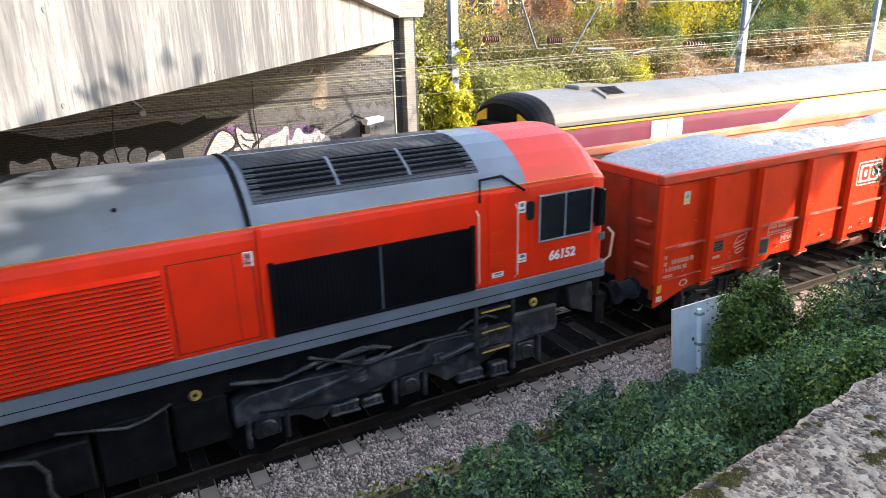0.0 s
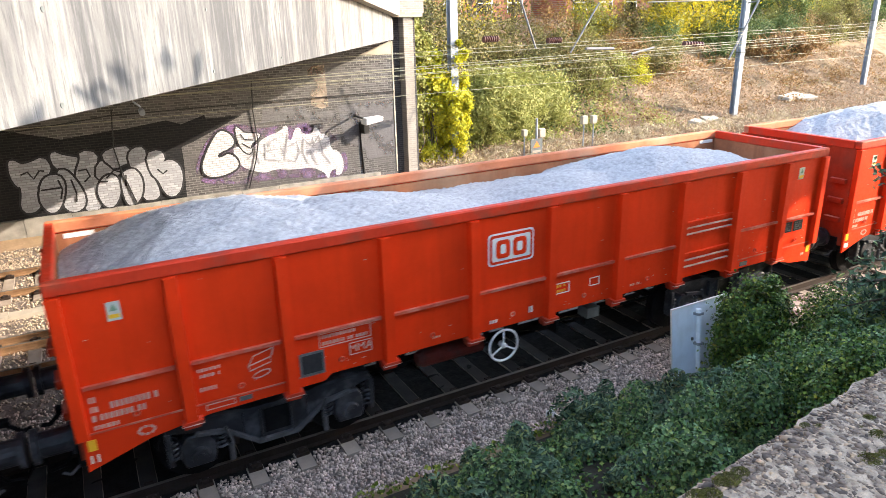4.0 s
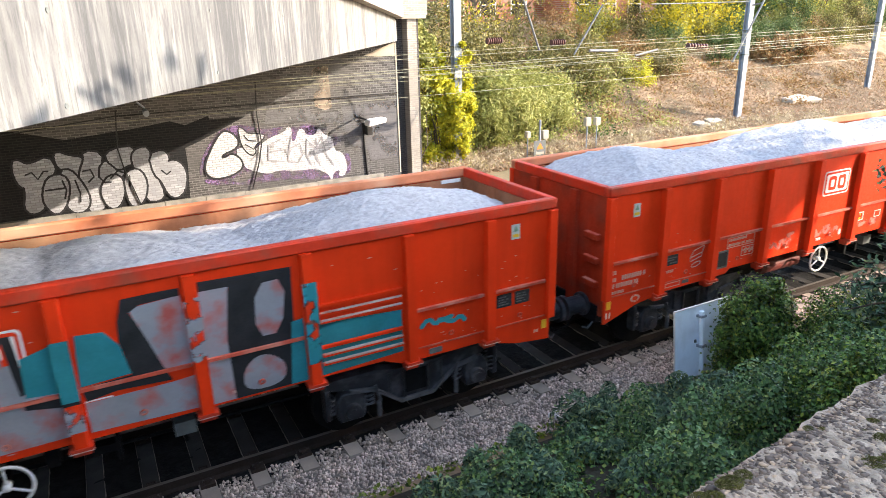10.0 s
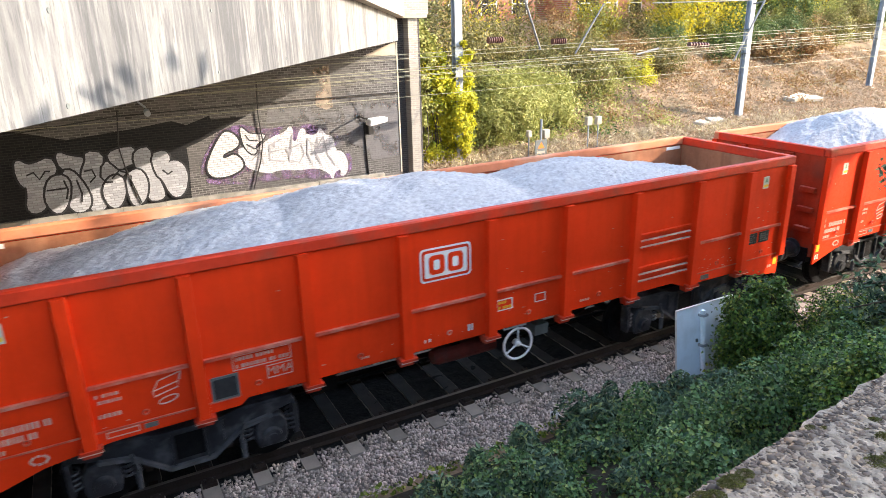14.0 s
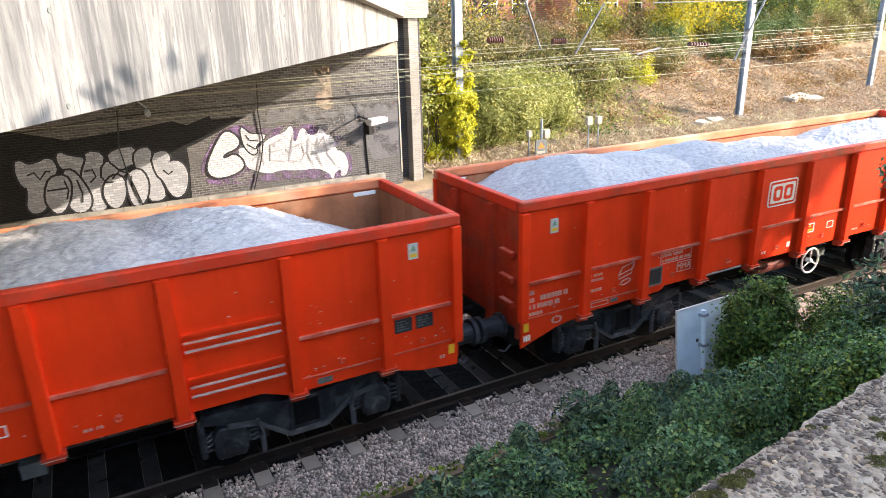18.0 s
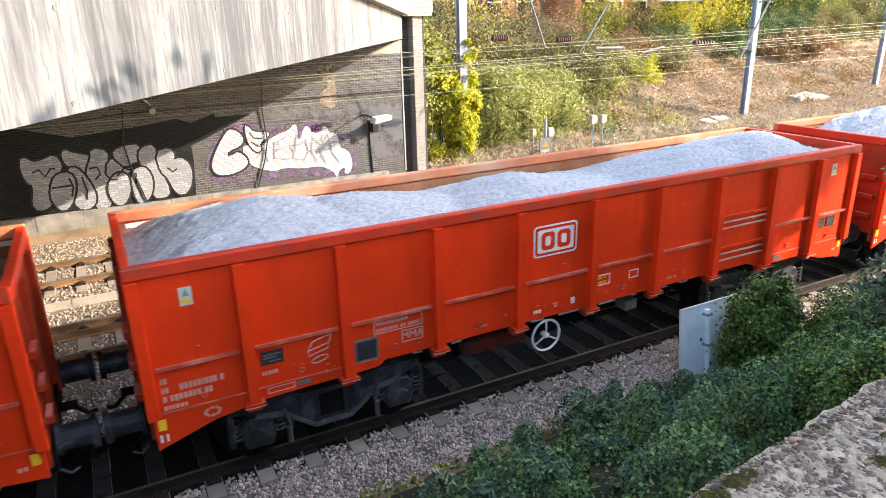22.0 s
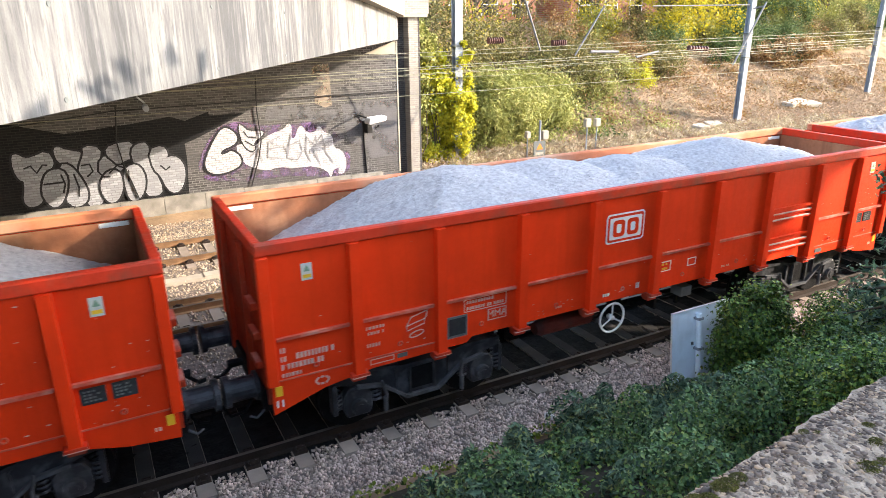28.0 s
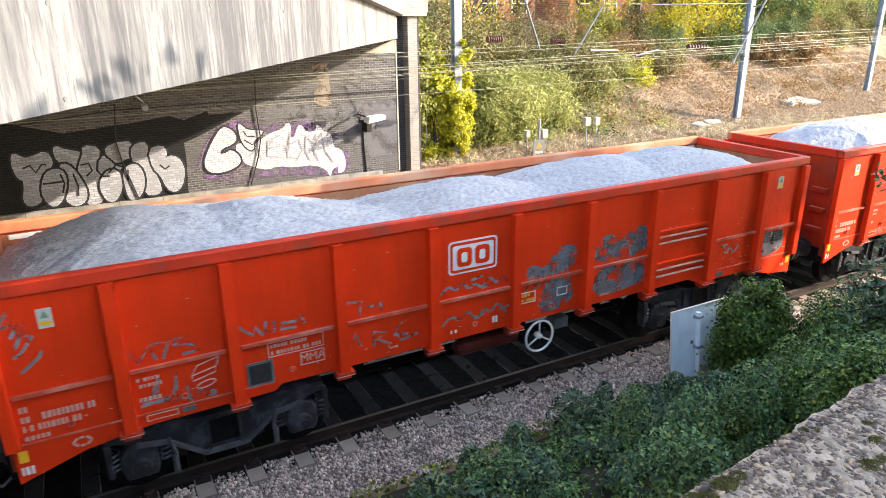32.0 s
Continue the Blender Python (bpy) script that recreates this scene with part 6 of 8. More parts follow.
# ---- passenger train on the next track ----  (x from its trailing end)
def passenger_car():
    pc = tagged(empty("passenger_railcar"), "maroon and white diesel railcar with a yellow cab end", "railcar")
    flank = [(-1.36, 1.05), (-1.38, 2.0), (-1.38, 3.0), (-1.365, 3.18)]
    part("body_side", made(prism, flank + [(-y, z) for y, z in flank[::-1]], "x", 0.55, 23), MAROON, pc)
    arc = [(-1.365 * math.copysign(abs(math.cos(q)) ** 0.82, math.cos(q)), 3.185 + 0.695 * math.sin(q) ** 0.92) for q in (math.pi * k / 22 for k in range(23))]
    part("roof", made(prism, arc, "x", 0.55, 23), SILVER_ROOF, pc, "weathered grey roof")
    for x in (6.2, 11.8, 17.4):
        part("roof_seam", made(prism, [(y * 1.002, z + 0.003) for y, z in arc], "x", x, x + 0.03), SILVER_ROOF, pc)
    prof = flank + arc[1:-1] + [(-y, z) for y, z in flank[::-1]]
    part("gutter", boxed(0.55, 23, -1.40, -1.36, 3.19, 3.215), LOCO_BLACK, pc, "dark rain gutter")
    part("gutter_line", boxed(0.55, 23, -1.392, -1.366, 3.145, 3.185), YELLOW, pc)
    part("pale_panel", made(prism, [(8.6, 1.1), (23, 1.1), (23, 3.15), (9.3, 3.15), (8.1, 2.6)], "y", -1.392, -1.386), WHITE, pc, "white body panel")
    for x in (3.5, 4.05):
        part("door_leaf", boxed(x, x + 0.5, -1.395, -1.386, 1.2, 3.1), WHITE, pc, "white door leaf")
    for k in range(9):
        part("window", boxed(5.6 + k * 1.9, 6.9 + k * 1.9, -1.40, -1.393, 1.9, 2.5), GLASS, pc)
    bm = bmesh.new()
    rows = []
    for x, s, dz in ((0.545, 1.0, 0), (0.36, 0.995, -0.015), (0.2, 0.98, -0.06), (0.09, 0.955, -0.12), (0.0, 0.90, -0.22)):
        rows.append([bm.verts.new((x, y * s, z + (dz * min(1.0, (z - 2.9) / 0.9) if z > 2.9 else 0))) for y, z in prof])
    for a, b in zip(rows, rows[1:]):
        for k in range(len(prof)):
            bm.faces.new((a[k], a[(k + 1) % len(prof)], b[(k + 1) % len(prof)], b[k]))
    bm.faces.new(rows[-1])
    bm.faces.new(rows[0][::-1])
    part("cab_end", bm, LOCO_BLACK, pc, "black cab end")
    for sg in (-1, 1):
        part("yellow_panel", made(prism, [(sg * 0.66, 1.2), (sg * 1.2, 1.2), (sg * 1.22, 3.05), (sg * 1.1, 3.32), (sg * 0.8, 3.46), (sg * 0.66, 3.5)], "x", -0.012, -0.002), YELLOW, pc, "yellow end panel")
    gw = part("gangway", boxes((-0.35, -0.005, -0.62, -0.42, 1.2, 3.25), (-0.35, -0.005, 0.42, 0.62, 1.2, 3.25), (-0.35, -0.005, -0.42, 0.42, 3.1, 3.25)), LOCO_BLACK, pc, "black gangway surround", bevel=0.04)
    part("gangway_door", boxed(-0.12, -0.005, -0.36, 0.36, 1.2, 3.02), YELLOW, gw, "yellow gangway door")
    for y in (-0.98, 0.98):
        part("cab_window", boxed(-0.03, -0.006, y - 0.3, y + 0.3, 2.3, 3.02), GLASS, pc)
    part("headlamp", boxed(-0.04, -0.01, -1.0, -0.85, 1.6, 1.75), WHITE, pc)
    part("roof_pod", boxed(2.0, 2.8, -0.35, 0.2, 3.82, 3.97), SILVER_ROOF, pc, bevel=0.03)
    rv = part("roof_vent", made(prism, [(-1.04, 3.64), (-1.02, 3.745), (-0.54, 3.915), (-0.48, 3.83)], "x", 2.3, 3.35), SILVER_ROOF, pc, "low sloping roof vent")
    for k in range(6):
        y0 = -0.93 + k * 0.068
        z0 = 3.752 + (y0 + 1.0) * 0.354
        part("vent_louvre", made(prism, [(y0, z0 - 0.01), (y0, z0 + 0.014), (y0 + 0.04, z0 + 0.03), (y0 + 0.04, z0)], "x", 2.42, 2.98), LOCO_BLACK, rv)
    part("underframe", boxed(0.4, 22.5, -1.2, 1.2, 0.6, 1.04), BLACK, pc)
    for xc in (3.2, 19.5):
        bo = part("bogie", boxes((xc - 1.6, xc + 1.6, -1.1, -0.95, 0.45, 0.75), (xc - 1.6, xc + 1.6, 0.95, 1.1, 0.45, 0.75), (xc - 0.2, xc + 0.2, -0.95, 0.95, 0.45, 0.7)), BLACK, pc)
        for dx in (-1.25, 1.25):
            wheelset(bo, xc + dx, 0.42)
    return pc


CAR = passenger_car()

# ---- parapet at the camera ----
def parapet():
    pa = tagged(empty("stone_parapet", pose(1.5, -8.012, 4.60, 0, 0, 5.8)), "weathered aggregate parapet coping with moss", "parapet", kind="structure")
    r = np.random.default_rng(5)
    xs, ys = np.arange(-4, 5.01, 0.02), np.arange(-0.85, 0.021, 0.02)
    X, Y = np.meshgrid(xs, ys, indexing="ij")
    Z = 0.004 * np.sin(X * 9 + 2 * np.sin(Y * 11)) * np.sin(Y * 13) + r.normal(0, 0.0015, X.shape)
    edge = 0.004 * np.sin(X * 5.0) + 0.006 * np.sin(X * 23.7) + 0.003 * np.sin(X * 61 + 2 * np.sin(X * 9))
    Y = np.where(Y > -0.05, Y + edge, Y)
    Z = np.where(Y - edge > -0.03, Z - 0.02, Z)
    v = np.stack([X, Y, Z], -1).reshape(-1, 3)
    n, m = X.shape
    i = (np.arange(n - 1)[:, None] * m + np.arange(m - 1)[None]).ravel()
    ob = new("coping", raw_mesh("coping", v, np.stack([i, i + m, i + m + 1, i + 1], 1), COPING, True))
    ob.parent = pa
    part("coping_body", boxed(-4, 5, -0.85, -0.03, -0.28, -0.03), COPING, pa)
    part("wall", boxed(-4, 5, -0.8, -0.12, -3.0, -0.285), BRICK_DARK, pa)
    def lay(n, x0, x1, y0, y1):
        x, y = r.uniform(x0, x1, n), r.uniform(y0, y1, n)
        z = 0.004 * np.sin(x * 9 + 2 * np.sin(y * 11)) * np.sin(y * 13) + r.uniform(-0.0035, 0.0005, n) - np.where(y > -0.035, 0.019, 0)
        return np.stack([x, y, z], 1)
    for n, size, flat, x0, x1, y0, y1 in ((24000, 0.0085, 0.26, -0.75, 0.75, -0.45, 0.008), (3200, 0.0115, 0.22, -0.75, 0.75, -0.45, 0.004), (140, 0.02, 0.14, -0.75, 0.75, -0.45, 0.0), (8000, 0.014, 0.35, -4, -0.75, -0.82, 0.0), (8000, 0.014, 0.35, 0.75, 5, -0.82, 0.0), (30, 0.022, 0.3, -0.8, 0.9, -0.05, 0.0)):
        ob = new("pebbles", pebbles_mesh("pebbles", lay(n, x0, x1, y0, y1), size, flat, PEBBLE, r))
        ob.parent = pa
        tagged(ob, "pebbles set in the coping", kind="stuff")
    return pa


parapet()


def moss_tuft(x, y, s, r):
    k = 520
    a, d = r.uniform(0, 2 * np.pi, k), np.sqrt(r.uniform(0, 1, k)) * s
    c = np.stack([x + d * np.cos(a) * 1.4, y + d * np.sin(a), 4.60 + (s - d) * 0.6 * r.uniform(0.3, 1, k)], 1)
    tagged(new("moss_tuft", stones("moss_tuft", c, s * 0.16, MOSS, r)), "olive-brown moss tuft on the parapet", "moss", "moss on the parapet")


mr = np.random.default_rng(8)
for x, y, sz in ((1.144, -8.08, 0.024), (1.125, -8.075, 0.016), (1.188, -8.076, 0.018), (1.482, -8.034, 0.011), (1.507, -8.057, 0.012), (1.65, -8.097, 0.016), (1.591, -8.148, 0.024),
                 (1.485, -8.196, 0.026), (1.53, -8.20, 0.018), (1.59, -8.111, 0.009), (1.042, -8.08, 0.018), (1.068, -8.095, 0.022)):
    moss_tuft(x, y, sz, mr)

# ---- trackside sign seen from behind ----
sg = tagged(empty("trackside_sign", pose(7.86, -2.12, -0.20, -7)), "pale blue-grey metal sign back half covered in ivy", "sign")
part("panel", boxed(0, 1.3, 0, 0.012, 0.06, 1.28), CABINET, sg)
# folded edge in white, which paints in the highlight along it
part("panel_edge", boxes((0, 1.3, -0.02, 0.0125, 1.2805, 1.30), (-0.012, -0.0005, -0.015, 0.0125, 0.06, 1.30)), WHITE, sg, "folded edge, white for its lit stripe")
bm = bmesh.new()
rod(bm, (0.55, -0.06, -0.15), (0.55, -0.06, 1.2), 0.045, seg=12)
part("post", bm, CABINET, sg, "pale grey steel post")
for z in (0.58, 1.1):
    part("clamp", boxed(0.49, 0.61, -0.115, -0.002, z, z + 0.04), GALV, sg)
part("latch", boxed(0.44, 0.48, -0.02, -0.001, 0.66, 0.71), PLATE, sg)


# ---- plants ----
def cover(name, x0, x1, y0, y1, n, size, mat, label, lift=0.35, seed=1, category="ivy"):
    r = np.random.default_rng(seed)
    x, y = r.uniform(x0, x1, n), r.uniform(y0, y1, n)
    h = lift * (0.5 + 0.5 * np.sin(x * 1.7 + 1.3 * np.sin(y * 1.9)) * np.sin(y * 2.3 + x * 0.6)) * r.uniform(0.3, 1.0, n)
    fade = np.clip((-y - 1.9) / 0.8, 0.05, 1)
    c = np.stack([x, y, hill(x, y) + 0.03 + h * fade], 1)
    nr = np.tile([-0.15, 0.25, 1.0], (n, 1))
    tagged(new(name, foliage(name, c, nr, size, mat, r, 0.55)), label, category, kind="stuff")


def mounds(name, x0, x1, y0, y1, count, per, size, tall, mat, label, seed, category, clear=None, wide=1.0, long=1.35):
    """Low plants in many overlapping mounds over the bank, with gaps and hollows between."""
    r = np.random.default_rng(seed)
    mx, my = r.uniform(x0, x1, count), r.uniform(y0, y1, count)
    if clear:
        keep = (mx < clear[0]) | (mx > clear[1]) | (my < clear[2]) | (my > clear[3])
        mx, my = mx[keep], my[keep]
        count = len(mx)
    rad, h = wide * r.uniform(0.16, 0.42, count), tall * r.uniform(0.15, 1.0, count) ** 1.7
    h = h * np.clip((-my - 1.75) / 0.6, 0.25, 1)
    n = count * per
    k = np.repeat(np.arange(count), per)
    th, u = r.uniform(0, 2 * np.pi, n), np.sqrt(r.uniform(0, 1, n))
    x, y = mx[k] + rad[k] * u * np.cos(th), my[k] + rad[k] * u * np.sin(th)
    z = hill(x, y) + 0.02 + h[k] * np.sqrt(np.clip(1 - u * u, 0, 1)) * (1.05 - 0.4 * r.uniform(0, 1, n) ** 2.5)
    nr = np.stack([u * np.cos(th), u * np.sin(th), 0.35 + np.sqrt(np.clip(1 - u * u, 0, 1))], 1)
    tagged(new(name, foliage(name, np.stack([x, y, z], 1), nr, size, mat, r, 0.75, long)), label, category, kind="stuff")


gx2, gy2 = np.arange(-6, 18, 0.25), np.arange(-8.2, -2.29, 0.2)
tagged(grid_sheet("bank_soil", gx2, gy2, lambda x, y: hill(x, y) + 0.015 * np.clip((-y - 2.3) * 4, -1, 1) + 0.01, EARTH), "soil of the near bank, blackened for shade between leaves", "soil", kind="structure")
cover("ivy_bank_end", -5, 2.6, -7.9, -3.7, 9000, 0.05, IVY, "dark green ivy at the bank's end", 0.15, 20)
cover("ivy_bank", 2.6, 17, -7.9, -2.7, 20000, 0.038, IVY, "dark green ivy covering the bank", 0.10, 21)
mounds("ivy_mounds", 5.0, 10.6, -7.7, -2.5, 75, 900, 0.032, 1.2, IVY, "mounds of glossy ivy on the bank", 24, "ivy", (4.6, 8.6, -4.4, -2.0), 1.3)
mounds("ivy_drape", 9.0, 9.9, -5.6, -2.9, 40, 700, 0.036, 1.3, IVY, "tall ivy mass trailing down the bank", 26, "ivy", None, 1.2)
mounds("bramble_low", 3.0, 8.3, -4.5, -2.75, 60, 120, 0.040, 0.38, BRAMBLE, "low bramble leaves over the bank", 27, "brambles", None, 1.1)
mounds("bramble_bank", 2.9, 8.2, -7.3, -3.15, 55, 900, 0.034, 1.25, BRAMBLE, "dark green bramble leaves over the bank", 22, "brambles", (5.0, 9, -4.4, -2.0), 1.3)
mounds("buddleia", 5.4, 7.4, -3.9, -2.4, 26, 330, 0.030, 0.75, BUDDLEIA, "blue-green narrow-leaved shrub on the bank edge", 28, "shrub", None, 0.9, 3.4)
mounds("buddleia_low", 2.6, 5.0, -4.9, -3.1, 24, 380, 0.030, 0.9, BUDDLEIA, "blue-green narrow-leaved growth on the bank", 29, "shrub", None, 0.9, 3.0)
mounds("bank_edge_weeds", 0.6, 9, -2.5, -1.8, 34, 40, 0.05, 0.4, WEED, "thin bright weeds along the ballast edge", 23, "weeds")
mounds("yellow_weeds", 9.9, 17, -6.2, -2.0, 330, 110, 0.042, 1.0, WEED, "sunlit yellow-green weeds on the bank", 25, "weeds", None, 1.2)


def shrub(name, centre, radii, n, size, mat, label, seed, clumps=40, category="shrub", stems=True, long=1.5):
    """Stems and clumped leaves with gaps."""
    r = np.random.default_rng(seed)
    cx, cy, cz = centre
    if cy > 10:
        n, size = int(n * 1.8), size * 0.72
    q = r.normal(0, 1, (clumps, 3))
    q /= np.linalg.norm(q, axis=1)[:, None]
    q *= r.uniform(0.35, 1.0, (clumps, 1)) ** 0.6
    q *= np.asarray(radii)
    pick = r.integers(0, clumps, n)
    spread = min(radii) * r.uniform(0.12, 0.34, clumps)[pick][:, None]
    c = np.asarray(centre) + q[pick] + r.normal(0, 1, (n, 3)) * spread
    c[:, 2] = np.maximum(c[:, 2], hill(c[:, 0], c[:, 1]) + 0.03)
    out = (c - np.asarray(centre)) / np.asarray(radii) + np.array([0, 0, 0.5])
    th = tagged(empty(name, pose(0, 0, 0)), label, category)
    ob = new("crown", foliage("crown", c, out, size, mat, r, 0.8, long))
    ob.parent = th
    if stems:
        base = Vector((cx, cy, float(hill(cx, cy)) - 0.05))
        for k in range(min(14, clumps)):
            tip = Vector(centre) + Vector(q[k])
            mid = base.lerp(tip, 0.5) + Vector(r.normal(0, 0.1, 3)) * max(radii)
            part("stem", made(path, [base + Vector((r.normal(0, 0.1), r.normal(0, 0.1), 0)), mid, tip], 0.035, 5, 0.008), BARK, th)
    return th


def tree(name, x, y, height, spread, n, size, mat, label, seed, clumps=70, low=0.3, trunk=0.16):
    """Tapered trunk, limbs and a crown of leaf clumps."""
    r = np.random.default_rng(seed)
    z0 = float(hill(x, y)) - 0.1
    th = tagged(empty(name, pose(0, 0, 0)), label, "tree")
    bm = bmesh.new()
    lean = Vector((r.normal(0, 0.05), r.normal(0, 0.05), 0)) * height
    tr = [Vector((x, y, z0)) + lean * t + Vector((0.1 * math.sin(5 * t), 0.1 * math.cos(4 * t), height * 0.85 * t)) for t in (0, 0.25, 0.5, 0.75, 1)]
    path(bm, tr, trunk, 8, 0.03)
    tips, limbs = [], []
    for k in range(clumps):
        t = r.uniform(low, 1.0)
        a = r.uniform(0, 2 * math.pi)
        rad = spread * math.sqrt(max(0.05, 1 - ((t - 0.6) / 0.55) ** 2)) * r.uniform(0.25, 1.0)
        tip = Vector((x + rad * math.cos(a), y + rad * math.sin(a), z0 + height * t)) + lean * t
        tips.append(tip)
        if k < 26:
            b = tr[0].lerp(tr[4], max(0.12, t - 0.22))
            limbs.append([b, b.lerp(tip, 0.55) + Vector((0, 0, 0.1 * rad)), tip])
    part("trunk", bm, BARK, th, "brown tapered trunk")
    for pts in limbs:
        part("limb", made(path, pts, trunk * 0.35, 5, 0.01), BARK, th)
    tips = np.array([tuple(p) for p in tips])
    pick = r.integers(0, clumps, n)
    c = tips[pick] + r.normal(0, 1, (n, 3)) * (spread * r.uniform(0.08, 0.2, clumps)[pick][:, None])
    c[:, 2] = np.maximum(c[:, 2], hill(c[:, 0], c[:, 1]) + 0.05)
    out = c - np.array([x, y, z0 + height * 0.55])
    out /= np.linalg.norm(out, axis=1)[:, None]
    ob = new("crown", foliage("crown", c, out + [0, 0, 0.4], size, mat, r, 0.8))
    ob.parent = th
    return th


shrub("ivy_bush", (9.1, -2.6, 0.5), (0.74, 0.42, 1.15), 24000, 0.042, IVY, "tall ivy bush swallowing a trackside sign", 31, 170)
# far side: creepers and shrubs by the wall's end, then trees along the cutting
shrub("yellow_creeper", (12.7, 15.2, 1.9), (1.3, 0.7, 2.9), 9500, 0.13, BRIGHT_LEAF, "yellow-green creeper beside the abutment", 41, 60, "creeper")
shrub("mast_creeper", (13.3, 14.5, 2.4), (0.6, 0.4, 2.6), 5200, 0.11, BRIGHT_LEAF, "yellow creeper wrapped round a line mast", 40, 50, "creeper", stems=False)
shrub("green_creeper", (11.7, 15.0, 3.6), (0.7, 0.6, 3.0), 2600, 0.14, OLIVE_LEAF, "faded green creeper hanging by the wall's end", 42, 40, "creeper")
shrub("olive_shrub", (16.2, 16.6, 1.6), (2.4, 1.2, 1.9), 15000, 0.065, OLIVE_LEAF, "wispy olive shrub on the cutting foot", 43, 110, long=4.5)
shrub("olive_shrub", (19.4, 17.6, 1.6), (2.2, 1.2, 1.7), 11000, 0.065, OLIVE_LEAF, "wispy olive shrub on the cutting foot", 44, 90, long=4.5)
shrub("brown_scrub", (22.5, 20.0, 2.8), (2.6, 1.6, 1.6), 4500, 0.13, DARK_OLIVE, "dark autumn scrub on the slope", 45, 60)
shrub("olive_shrub", (27.5, 21.2, 2.6), (1.5, 1.0, 1.3), 2600, 0.09, OLIVE_LEAF, "sparse olive shrub on the slope", 46, 50)
shrub("olive_scrub", (15.2, 19.5, 4.2), (2.8, 1.6, 2.4), 5500, 0.13, DARK_OLIVE, "olive autumn scrub on the slope", 47, 60)
for k, (x, y, m) in enumerate(((26.0, 21.6, DARK_OLIVE), (29.2, 22.4, BROWN_LEAF), (31.6, 22.0, DARK_OLIVE), (33.8, 24.0, GREEN_LEAF), (45.5, 25.5, GREEN_LEAF), (51.0, 26.5, DARK_OLIVE), (56.5, 27.5, OLIVE_LEAF), (62.0, 28.5, DARK_OLIVE))):
    shrub("brown_scrub", (x, y, float(hill(x, y)) + 0.8), (1.8, 1.1, 1.2), 3600, 0.10, m, "dense autumn scrub on the slope", 350 + k, 55)
for k, (x, y, z, w, h, n, m) in enumerate(((21.2, 18.8, 1.9, 1.0, 1.0, 1500, GREEN_LEAF), (24.6, 19.6, 2.3, 1.3, 1.2, 1800, OLIVE_LEAF), (23.2, 21.4, 3.6, 1.6, 1.6, 2400, DARK_OLIVE), (28.6, 20.6, 2.2, 0.9, 1.1, 1300, BRIGHT_LEAF),
                                                   (19.0, 20.6, 3.4, 1.5, 1.5, 2300, DARK_OLIVE), (39.0, 23.6, 3.2, 1.6, 1.5, 3000, GREEN_LEAF), (48.5, 25.0, 3.4, 1.8, 1.5, 3000, GREEN_LEAF))):
    shrub("slope_bush", (x, y, z), (w, 0.8, h), n, 0.08, m, "loose leafy bush half-way up the cutting slope", 380 + k, 40, long=2.2)
for k, (x, y, z, w, h, n, m) in enumerate(((50.5, 27.0, 5.6, 2.2, 2.2, 6500, GREEN_LEAF), (47.4, 25.4, 3.9, 1.5, 1.2, 3200, GREEN_LEAF), (59.6, 28.0, 5.0, 2.6, 1.7, 5000, DARK_OLIVE), (63.5, 28.0, 5.8, 2.6, 2.0, 5000, GREEN_LEAF), (55.9, 27.0, 4.2, 2.2, 1.4, 4000, DARK_OLIVE))):
    shrub("slope_bush", (x, y, z), (w, 1.2, h), n, 0.10, m, "dense dark bush high on the cutting slope", 390 + k, 45)
shrub("bronze_bracken", (46, 24.0, 3.2), (4.5, 2.0, 0.9), 4200, 0.16, BROWN_LEAF, "rust-brown bracken on the slope", 48, 60)
shrub("green_shrub", (44, 27.0, 4.0), (2.2, 1.4, 1.8), 4500, 0.12, GREEN_LEAF, "green shrub on the slope", 49, 50)
for i in range(16):
    fr = np.random.default_rng(300 + i)
    fx, fy = 12.5 + i * 3.4 + fr.uniform(-1, 1), 21.8 + fr.uniform(-0.8, 2.2) + i * 0.35 + (1.3 if i > 4 else 0)
    fm = (OLIVE_LEAF, DARK_OLIVE, DARK_OLIVE, BROWN_LEAF, GREEN_LEAF)[int(fr.integers(0, 5))]
    shrub("slope_bush", (fx, fy, float(hill(fx, fy)) + 0.9), (1.9, 1.2, 1.5), 1800 if i < 5 else 3800, 0.11, fm, "autumn bush on the cutting slope", 310 + i, 45)
